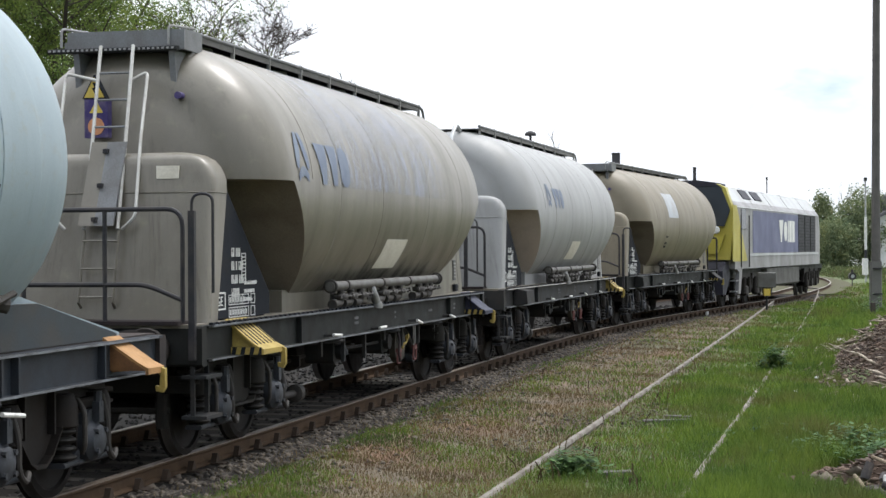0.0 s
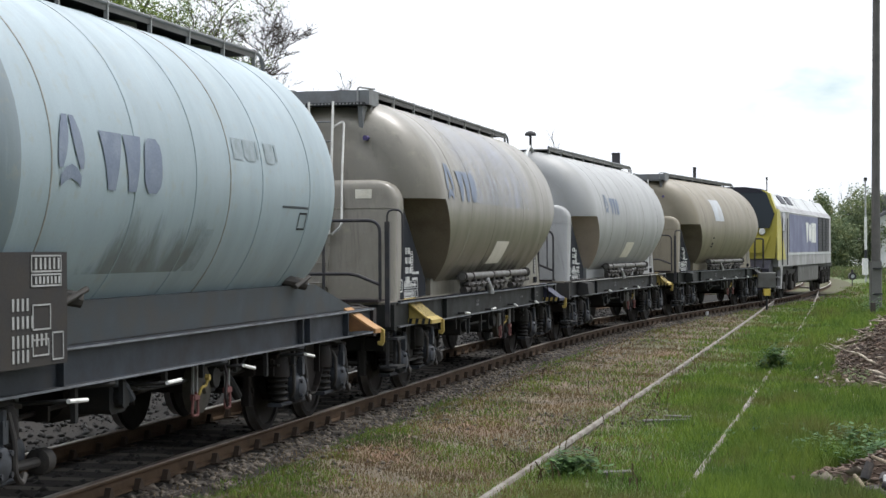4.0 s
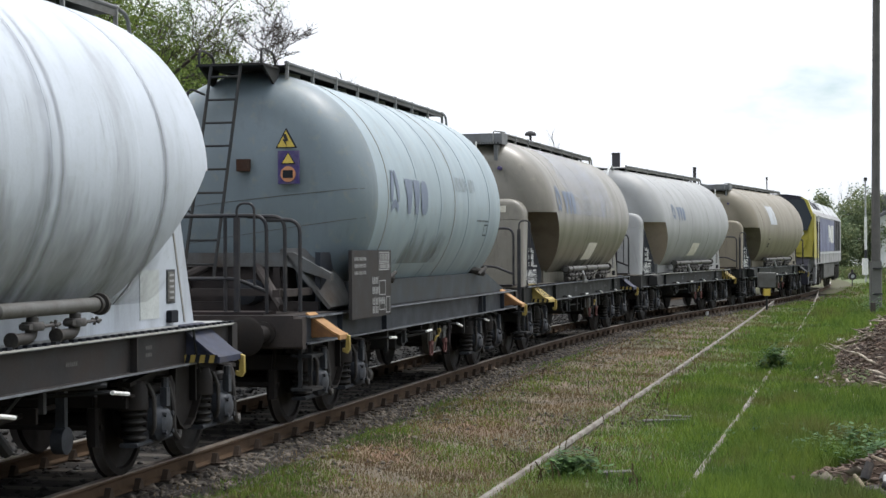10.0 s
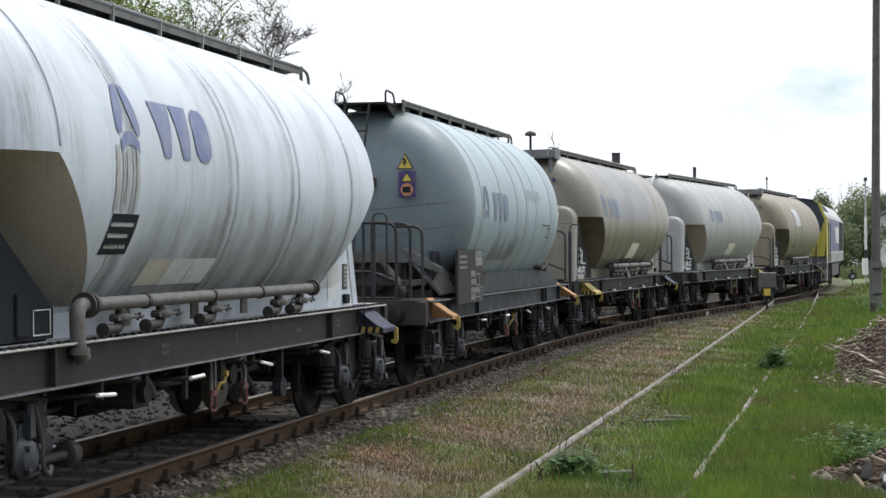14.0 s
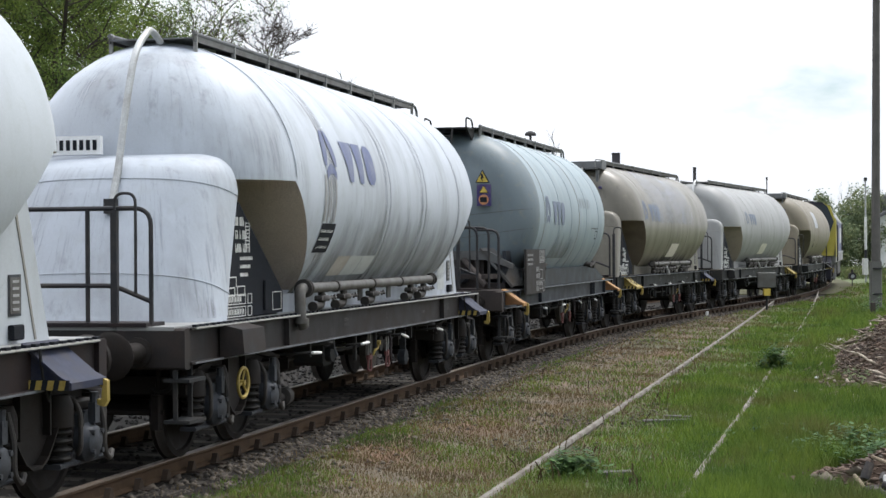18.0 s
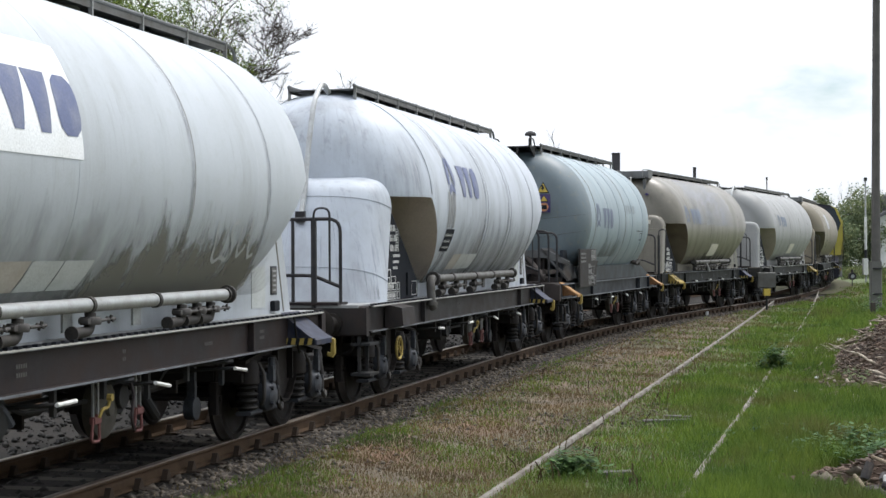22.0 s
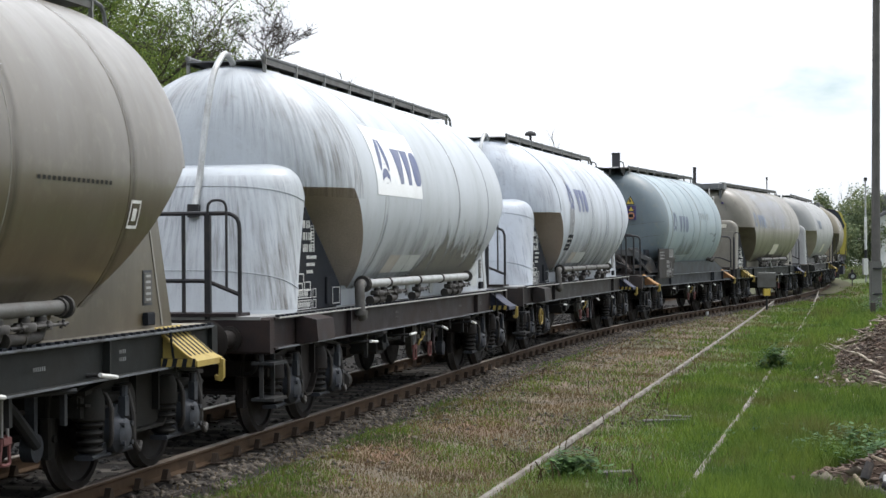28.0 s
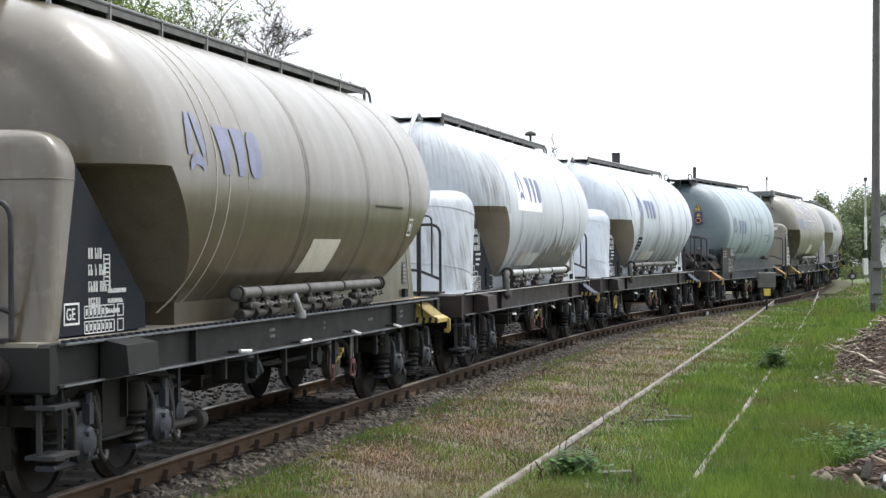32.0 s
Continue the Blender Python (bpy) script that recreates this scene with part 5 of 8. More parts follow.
def brake_gear(wagon, seed, dx=0.0):
    """Levers, reservoir and rods that hang under the frame."""
    rnd = random.Random(seed)
    g = Geo()
    g.lathe([(-0.42, 0.05), (-0.4, 0.16), (-0.3, 0.2), (0.3, 0.2), (0.4, 0.16), (0.42, 0.05)], (-0.9, -0.35, 0.68), "x", 16)
    part("air_reservoir", g, M_BOGIE, wagon)
    g = Geo()
    g.lathe([(-0.1, 0.02), (-0.1, 0.05), (-0.07, 0.06), (-0.06, 0.2), (-0.03, 0.24), (0.05, 0.24), (0.1, 0.06)], (0.42 + dx, -1.02, 0.66), "y", 24)
    part("brake_drum", g, M_DRUM, wagon, "grey-brown round brake housing")
    up = 0.15 if dx else 0.0
    for x, z, tip in ((-3.03, 0.84, -0.02), (-1.15, 0.83, 0.0), (0.7, 0.85, -0.05), (2.62, 0.84, -0.04)):
        g = Geo()
        x += dx * 0.4 + rnd.uniform(-0.05, 0.05)
        g.cyl((x, -1.38, z + up), (x + 0.36, -1.36, z + up + tip), 0.017, 7)
        part("lever_handle", g, M_LETTER, wagon, "white-tipped pull handle")
        g = Geo()
        g.cyl((x + 0.05, -1.37, z + up), (x - 0.1, -0.7, z + up - 0.04), 0.018, 6)
        part("lever_rod", g, M_FRAME, wagon)
    for x in (0.06, 0.9):
        x += dx
        g = Geo()
        g.cyl((x, -1.12, 0.95), (x, -1.12, 0.6), 0.014, 6)
        g.cyl((x + 0.09, -1.12, 0.95), (x + 0.09, -1.12, 0.62), 0.014, 6)
        part("hanger_rod", g, M_GALV, wagon)
        g = Geo()
        g.tube(round_path([(x - 0.02, -1.13, 0.62), (x - 0.05, -1.13, 0.44), (x + 0.1, -1.13, 0.43), (x + 0.09, -1.13, 0.6), (x + 0.02, -1.14, 0.64)], 0.04), 0.014, 6)
        g.box(x - 0.02, x + 0.1, -1.15, -1.1, 0.57, 0.63, 0.01)
        part("release_chain", g, M_PINK, wagon, "faded red release loop")
    g = Geo()
    g.tube(round_path([(dx + 0.0, -1.2, 0.63), (dx + 0.02, -1.22, 0.7), (dx + 0.1, -1.23, 0.7), (dx + 0.12, -1.24, 0.77)], 0.03), 0.014, 6)
    g.lathe([(-1.26, 0.03), (-1.22, 0.03)], (dx + 0.12, 0, 0.78), "y", 8)
    part("brake_changeover", g, M_YELLOW, wagon, "yellow brake changeover handle")
    g = Geo()
    g.tube(round_path([(-1.6, -1.02, 0.96), (-1.58, -1.05, 0.86), (-1.4, -1.08, 0.84), (-1.29, -1.1, 0.7)], 0.09), 0.045, 9)
    g.lathe([(0.9, 0.06), (0.94, 0.06)], (-1.6, -1.02, 0), "z", 10)
    g.cyl((-1.7, -1.06, 0.95), (-1.3, -1.08, 0.93), 0.015, 6)
    part("drain_elbow", g, M_BOX, wagon)
    g = Geo()
    g.cyl((-3.4, -0.2, 0.6), (3.4, -0.2, 0.6), 0.03, 7)
    g.cyl((-2.6, 0.3, 0.5), (2.6, 0.3, 0.5), 0.025, 7)
    part("brake_rod", g, M_GALV, wagon)
    for x, y0, y1, z0 in ((-2.4, -0.9, 0.9, 0.62), (-0.3, -0.7, 0.8, 0.56), (2.35, -0.9, 0.9, 0.62)):
        g = Geo()
        g.box(x, x + 0.04, y0, y1, z0, z0 + 0.12)
        g.cyl((x - 0.5, y0 + 0.1, z0 + 0.05), (x + 0.6, y0 + 0.14, z0 + 0.08), 0.022, 6)
        part("brake_lever", g, M_BOGIE, wagon)
    for y in (-0.95, -0.55, 0.75):
        g = Geo()
        g.tube(round_path([(-3.2, y, 0.88), (-1.2, y, 0.86), (-0.9, y - 0.05, 0.74), (1.6, y - 0.05, 0.74), (2.0, y, 0.88), (3.0, y, 0.88)], 0.1), 0.02, 6)
        part("air_pipe", g, M_FRAME, wagon)
    g = Geo()
    g.tube(round_path([(1.2 + dx, -0.75, 0.9), (1.6 + dx, -0.8, 0.8), (1.8 + dx, -0.84, 0.6), (2.0 + dx, -0.84, 0.45)], 0.25), 0.05, 9)
    part("bent_pipe", g, M_FRAME, wagon)
    g = Geo()
    g.cyl((-3.3, -0.88, 0.34), (-2.5, -0.88, 0.33), 0.04, 10)
    g.lathe([(-2.56, 0.06), (-2.54, 0.1), (-2.42, 0.1), (-2.4, 0.07), (-2.39, 0.02)], (0, -0.88, 0.33), "x", 16)
    part("brake_cylinder", g, M_VALVE, wagon, "worn brake cylinder")
    for x in (-2.9, -0.4, 1.9):
        g = Geo()
        g.cyl((x, -0.4, 0.84), (x + 0.75, -1.34, 0.9), 0.022, 6)
        part("release_lever", g, M_FRAME, wagon)
    for x in (-1.6, 0.5):
        g = Geo()
        g.box(x, x + 0.34, -1.05, -0.7, 0.6, 0.9, 0.04)
        g.cyl((x + 0.17, -1.05, 0.74), (x + 0.17, -1.12, 0.74), 0.1, 12)
        part("distributor_valve", g, M_FRAME, wagon)
    g = Geo()
    g.tube(round_path([(0.35, -1.3, 0.92), (0.38, -1.33, 0.78), (0.3, -1.34, 0.6), (0.36, -1.34, 0.5)], 0.04), 0.016, 6)
    part("release_pull", g, M_FRAME_BROWN, wagon)
    for x in (-3.1, -2.75, 3.05):
        g = Geo()
        g.lathe([(-0.06, 0.04), (-0.05, 0.11), (0.05, 0.11), (0.06, 0.04)], (x, -0.78, 0.42), "y", 14)
        g.box(x - 0.03, x + 0.03, -0.82, -0.74, 0.4, 0.95)
        part("slack_adjuster", g, M_BOX, wagon)
    for x in np.linspace(-2.6, 2.7, 7):
        g = Geo()
        g.box(x, x + 0.05, -1.22, -1.18, 0.62 + rnd.uniform(0, 0.2), 0.96)
        part("hanger_bracket", g, M_FRAME, wagon)


def silo_wagon(label, paint, frame_mat, style, guard, bogie_mat=None, rear_guard=None, seed=1, reach=0.0):
    """A four-axle cement silo wagon; its trailing end has a cowl, its leading end a wedge-shaped skirt."""
    w = tagged(new("silo_wagon"), label, "silo wagon", "wagons of the freight train")
    w.empty_display_size = 0.5
    k, long = -reach, reach > 0.3   # how much further back the barrel reaches
    tank = silo_tank(w, paint, xr=-4.78 + k, cut_r=-3.95 + k, cut_f=4.42, slope_f=1.05, dome=0.82 if long else 0.98, dish=(0.2, 0.55) if long else None, dome_f=0.62, hopper=M_HOPPER_PALE if style == "white" and paint is not M_OLIVE else M_HOPPER)
    for x in (-3.85, -2.75, -0.4, 1.4, 3.45) if seed == 5 else (-3.75, -2.71, -0.97, 1.32, 3.3):
        lo, hi = (4, 176) if x < -3 else (-52, 232)
        ring(tank, x, 1.498, 2.56, lo, hi, 0.006, paint if x not in (-2.75, -2.71, 1.32) else M_SEAM)
    underframe(w, frame_mat, floor=M_GREYWHITE if seed in (5, 6) else M_DECK)
    cowl = shroud(w, paint, k, long)
    if seed in (5, 6):
        cowl_stain(cowl, k, long, M_RUNS if seed == 5 else M_DRIPS)
    elif long:
        cowl_stain(cowl, k, long, M_DUST_RUNS)
    catwalk(w, -4.1 + k, 4.95, 4.1, 0.46, M_FRAME_BLUE if style == "platform" else M_KICK)
    # wedge skirt at the leading end and low side panels
    g = Geo()
    g.prism([(2.7, 1.262), (5.27, 1.262), (4.86, 2.45), (3.6, 2.45)], "y", -1.05, 1.05)
    sk = part("end_skirt", g, paint, w)
    g = Geo()
    g.prism([(5.02, 1.28), (5.05, 1.28), (4.68, 2.4), (4.65, 2.4)], "y", -1.056, -1.05)
    part("skirt_seam", g, M_SEAM, sk)
    bars(sk, [(4.6, 4.8, 1.46, 1.76)], 1.052, M_BOX, "label_frame")
    bars(sk, [(4.62, 4.78, 1.48, 1.74)], 1.057, M_PIPE, "label_plate")
    bars(sk, [(4.65, 4.75, 1.5 + 0.05 * i, 1.52 + 0.05 * i) for i in range(5)], 1.062, M_FADED, "label_line")
    if seed in (5, 6):
        bars(sk, [(4.0, 4.42, 1.34, 1.76)], 1.052, M_PATCH_WHITE, "painted_field")
    g = Geo()
    g.box(4.6, 4.76, -1.1, -1.05, 1.29, 1.4, 0.01)
    part("junction_box", g, M_BOARD, sk)
    g = Geo()
    g.box(-3.36, 2.9, -1.02, 1.02, 1.262, 1.5)
    part("side_apron", g, paint, w)
    g = Geo()
    for x in np.linspace(-6.2, 5.5, 80):
        g.box(x, x + 0.07, -1.33, -1.29, 1.252, 1.275)
    tagged(part("deck_edge_studs", g, M_BOARD, w, "", 0), kind="stuff")
    g = Geo()
    g.box(-6.2, 5.55, -1.338, -1.29, 1.24, 1.2535)
    part("deck_lip", g, M_GALV_LIGHT if style == "white" and paint is not M_OLIVE else M_PALE_EDGE, w, "pale bare edge of the deck")
    if seed in (5, 6):
        discharge(w, -2.98, 2.63, mat=M_PIPE_LIGHT if seed == 6 else M_PIPE, valves=(-2.41, -1.58, -0.37, 1.49, 2.19) if seed == 5 else (-2.41, -2.1, -1.55, -0.37, 1.49, 1.85, 2.19))
    else:
        discharge(w, -2.53, 2.53, down=False, valves=(-2.1, -1.7, -1.3, -0.3, 0.1, 0.5, 1.5, 1.9, 2.15), coupling=-0.84)
    # data board between cowl and hopper: a triangle that widens downwards
    g = Geo()
    xt, xb, xe = (-5.47, -5.86, -4.13) if long else (-4.62, -5.17, -3.3)
    dk = k + 0.5 if long else k
    zt = 2.6 if long else 2.4
    g.prism([(xb + dk, 1.28), (xe + dk, 1.28), (xe + dk, 1.5), (xt + dk, zt)], "y", -1.12, -1.08)
    b = part("data_board", g, M_BOARD, w, "black board with white stencilled data")
    rnd = random.Random(seed)
    ox, oz = (-5.24 + dk, -0.3) if long else (-4.72 + dk, 0.0)

    def words(x, z, counts, h=0.085, pitch=0.045):
        for n in counts:
            rows = []
            for _ in range(n):     # each sign is two or three strokes
                rows += [(x, x + 0.009, z, z + h), (x + 0.019, x + 0.028, z, z + h * rnd.choice((0.5, 1.0, 1.0)))]
                zz = z + h * rnd.choice((0.0, 0.42, 0.84))
                rows.append((x, x + 0.028, zz, zz + h * 0.16))
                x += pitch
            bars(b, rows, 1.121)
            x += pitch * 0.7
    words(ox, 2.165 + oz, (2, 3))
    words(ox, 2.035 + oz, (2, 1, 3))
    words(ox, 1.905 + oz, (4, 3, 1))
    if long:
        words(ox, 1.775 + oz, (5,))
    for n, z in ((11, 1.83), (9, 1.75), (7, 1.67)):
        words(ox + (0.36 if long else 0.13), z + oz + (0.06 if long else 0.0), (n,), 0.035, 0.032)
    bars(b, frame_outline(ox + 0.28, ox + 0.4, 1.95 + oz, 2.2 + oz, 0.01) + [(ox + 0.3, ox + 0.38, z + oz, z + oz + 0.012) for z in np.arange(1.98, 2.18, 0.035)], 1.121)
    mx = ox - (0.42 if long else 0.22)
    if long:
        bars(b, frame_outline(mx - 0.02, mx + 0.25, 1.36, 1.53, 0.016), 1.121)
        letters("GE", 0.13, b, pose(mx + 0.02, -1.123, 1.4, 90, 0, 0), M_LETTER)
    else:   # a bin pictogram
        bars(b, frame_outline(mx - 0.02, mx + 0.2, 1.48, 1.57, 0.012) + [(mx + 0.03, mx + 0.24, 1.66, 1.672), (mx + 0.228, mx + 0.24, 1.57, 1.67), (mx - 0.01, mx + 0.03, 1.575, 1.665)], 1.121)
        bars(b, frame_outline(mx + 0.26, mx + 0.48, 1.48, 1.58, 0.01), 1.121)
    tx = mx + (0.34 if long else -0.06)
    for z0, z1, n in ((1.4, 1.5, 6), (1.28, 1.38, 7)):
        bars(b, frame_outline(tx, tx + 0.56, z0, z1, 0.008) + [(tx + 0.03 + 0.075 * i, tx + 0.055 + 0.075 * i, z0 + 0.025, z1 - 0.025) for i in range(n)] + [(tx + 0.005 + 0.075 * i, tx + 0.011 + 0.075 * i, z0, z1) for i in range(1, n)], 1.121)
    bars(b, frame_outline(tx + 0.62, tx + 0.74, 1.4, 1.5, 0.008) + frame_outline(tx + 0.62, tx + 0.74, 1.28, 1.38, 0.008), 1.121)
    if not long:
        bars(b, frame_outline(xe + dk - 0.33, xe + dk - 0.05, 1.31, 1.5, 0.008), 1.121)
        g = Geo()
        g.box(xe + dk - 0.62, xe + dk - 0.42, -1.15, -1.122, 1.32, 1.62, 0.008)
        part("document_box", g, M_BOARD, b, "small black document holder")
    # running gear
    bogie(w, -4.82 if long else -4.55, bogie_mat)
    bogie(w, 4.6 if long else 4.95, bogie_mat)
    end_gear(w, -6.4, 5.75)
    brake_gear(w, seed, 1.0 if long else 0.0)
    g = Geo()
    g.tube(round_path([(4.5, -1.34, 1.24), (4.52, -1.36, 1.0), (4.62, -1.36, 0.84), (4.74, -1.3, 0.92)], 0.08), 0.012, 6)
    part("hanging_cable", g, M_RUBBER, w)
    for x in (-5.9, 5.6):
        g = Geo()
        g.tube(round_path([(x, -0.95, 0.98), (x, -1.0, 0.7), (x + 0.1, -0.8, 0.62), (x + 0.2, -0.5, 0.9)], 0.12), 0.02, 7)
        part("air_hose", g, M_RUBBER, w)
    if seed == 5:
        g = Geo()
        pts = [(-5.04 + 0.14 * math.sin(a), -1.34, 0.68 + 0.14 * math.cos(a)) for a in np.linspace(0, 2 * math.pi, 25)]
        g.tube(pts, 0.017, 7)
        for a in (0.3, 2.4, 4.5):
            g.cyl((-5.04, -1.33, 0.68), (-5.04 + 0.135 * math.sin(a), -1.34, 0.68 + 0.135 * math.cos(a)), 0.011, 6)
        g.cyl((-5.04, -1.29, 0.68), (-5.04, -1.36, 0.68), 0.028, 8)
        part("handbrake_wheel", g, M_YELLOW, w, "yellow handbrake wheel")
    corner_guard(w, 5.1, guard, M_YELLOW, top_stripes=guard is M_YELLOW)
    if rear_guard:
        corner_guard(w, -4.95, rear_guard, M_YELLOW, top_stripes=True)
    else:
        g = Geo()
        g.prism([(-1.28, 1.25), (-1.5, 1.2), (-1.52, 0.98), (-1.28, 0.93)], "x", -5.5, -4.9)
        part("corner_step", g, frame_mat, w)
    steps(w, -6.2)
    bars(w, [(x0 + k, x0 + k + 0.014, z0, z0 + 0.03) for x0, z0, n in ((-1.6, 1.06, 5), (-1.6, 1.12, 5), (0.2, 1.06, 2), (0.2, 1.12, 2), (2.0, 1.08, 6), (3.5, 1.06, 4), (3.5, 1.12, 4)) for k in [0.034 * i for i in range(n)]], 1.312, M_LSKIRT if seed in (5, 6) else M_KICK, "stencil_mark")
    if style == "white":
        end_rail(w, -6.3, 0.95, -0.64)
        g = Geo()
        g.tube(round_path([(-4.15 + k, -0.12, 4.04), (-4.4 + k, -0.12, 4.16), (-4.78 + k, -0.12, 3.9), (-5.02 + k, -0.12, 3.3), (-5.2 + k, -0.12, 2.7), (-5.34 + k, -0.12, 2.4)], 0.25), 0.036, 10)
        part("vent_pipe", g, M_PIPE_LIGHT, w, "pale vent pipe bent over the barrel end")
        g = Geo()
        g.box(-5.4 + k, -5.3 + k, -0.17, -0.05, 2.28, 2.42, 0.015)
        part("pipe_bracket", g, M_BLACK, w)
    else:
        end_rail(w, -6.35, 1.1, -1.22)
        # access platform, ladder and its guard rails
        g = Geo()
        g.box(-4.95, -3.9, -0.53, 0.66, 3.9, 3.925)
        p = part("access_platform", g, M_FRAME, w, "grey steel platform with kick plates")
        for x0, x1, y0, y1, zt in ((-4.98, -4.95, -0.55, 0.66, 4.1), (-4.98, -4.5, -0.58, -0.55, 4.1), (-4.98, -3.9, 0.66, 0.69, 4.0)):
            q = Geo()
            q.box(x0, x1, y0, y1, 3.9, zt)
            part("kick_plate", q, M_KICK, p)
        q = Geo()
        q.box(-5.06, -4.985, -0.53, 0.84, 3.885, 3.93, 0.008)
        part("grating_edge", q, M_FRAME, p)
        q = Geo()
        for y in np.arange(-0.5, 0.82, 0.05):
            q.box(-5.064, -5.061, float(y), float(y) + 0.025, 3.9, 3.92)
        tagged(part("grating_teeth", q, M_GALV, p, "", 0), kind="stuff")
        for y in (-0.46, 0.55):
            q = Geo()
            q.prism([(-5.02, 3.89), (-4.5, 3.89), (-4.86, 3.5), (-4.95, 3.5)], "y", y - 0.03, y + 0.03)
            part("platform_bracket", q, M_KICK, p)
        for y in (-0.42, 0.72):
            q = Geo()
            q.tube(round_path([(-4.99, y, 3.95), (-4.99, y, 4.14), (-4.7, y - 0.16, 4.13)], 0.05), 0.014, 7)
            part("platform_handrail", q, M_GALV, p)
        lad = Geo()
        for y0, y1 in ((-0.13, -0.3), (0.21, 0.04)):
            lad.tube([(-5.18, y0, 3.93), (-5.6, y0 - 0.1, 2.97), (-5.95, y1, 2.13)], 0.018, 8)
        lo = part("ladder", lad, M_GALV_LIGHT, w, "galvanised steel ladder")
        low = Geo()
        for y1 in (-0.3, 0.04):
            low.tube([(-5.93, y1, 2.12), (-6.08, y1, 1.45), (-6.02, y1, 1.4)], 0.014, 7)
        for z in (1.5, 1.76, 2.02):
            low.cyl((-5.95 - (2.12 - z) * 0.194, -0.3, z), (-5.95 - (2.12 - z) * 0.194, 0.04, z), 0.012, 6)
        part("cowl_rungs", low, paint, w)
        for z in np.arange(2.3, 3.85, 0.27):
            xx = float(np.interp(z, (1.45, 2.13, 2.97, 3.93), (-6.08, -5.95, -5.6, -5.18)))
            yy = float(np.interp(z, (1.45, 2.13, 2.97, 3.93), (-0.3, -0.3, -0.23, -0.13)))
            rg = Geo()
            rg.cyl((xx, yy, z), (xx, yy + 0.34, z), 0.013, 6)
            part("rung", rg, M_KICK, lo)
        for y, yy, yb in ((-0.29, -0.16, -0.47), (0.57, 0.19, 0.35)):
            h = Geo()
            h.tube(round_path([(-5.28, yy, 3.58), (-5.2, y, 3.67), (-5.6, (y + yb) / 2, 2.97), (-5.94, yb, 2.24), (-5.92, yb * 0.7, 2.13)], 0.07), 0.016, 7)
            part("ladder_guard", h, M_GALV_LIGHT, lo)
        for y0, y1, m in ((-0.07, 0.09, paint), (-0.26, -0.07, M_KICK)):
            dr = Geo()
            dr.prism([(-5.98, 2.16), (-5.95, 2.16), (-5.62, 2.96), (-5.65, 2.96)], "y", y0, y1)
            d = part("ladder_door", dr, m, lo, "hinged sheet cover blocking the ladder")
            if m is M_KICK:
                for z in (2.2, 2.52, 2.85):
                    xx = -5.98 + (z - 2.16) * 0.412
                    hg = Geo()
                    hg.box(xx - 0.03, xx + 0.02, y1 - 0.03, y1 + 0.02, z, z + 0.04)
                    part("hinge", hg, M_BLACK, d)
        sg = Geo()
        sg.box(-5.27, -5.18, 0.1, 0.345, 3.03, 3.405)
        sg = part("warning_plate", sg, M_SIGNBLUE, w, "violet plate with warning pictograms")
        q = Geo()
        q.prism([(0.15, 3.27), (0.29, 3.27), (0.22, 3.39)], "x", -5.276, -5.27)
        part("triangle_pictogram", q, M_SIGNYEL, sg)
        q = Geo()
        q.lathe([(-5.278, 0.02), (-5.278, 0.085), (-5.27, 0.085)], (0, 0.222, 3.14), "x", 18)
        q = part("round_pictogram", q, M_SIGNRED, sg)
        q = Geo()
        q.prism([(0.13, 3.412), (0.385, 3.412), (0.257, 3.65)], "x", -5.235, -5.15)
        t = part("warning_triangle", q, M_BOARD, w, "yellow warning triangle with black rim")
        q = Geo()
        q.prism([(0.152, 3.424), (0.362, 3.424), (0.257, 3.622)], "x", -5.24, -5.236)
        part("triangle_field", q, M_SIGNYEL, t)
        q = Geo()
        q.prism([(0.235, 3.57), (0.27, 3.57), (0.25, 3.52), (0.28, 3.52), (0.235, 3.44), (0.25, 3.5), (0.22, 3.5)], "x", -5.246, -5.241)
        part("lightning_mark", q, M_BOARD, t)
        q = Geo()
        q.lathe([(-5.09, 0.01), (-5.09, 0.036), (-4.94, 0.036)], (0, -0.55, 3.44), "x", 16)
        part("round_sticker", q, M_SIGNBLUE, w, "small round blue sticker")
        q = Geo()
        q.box(-5.745, -5.68, -0.82, -0.6, 2.6, 2.72)
        part("label_holder", q, M_PATCH, w)
    return w, tank


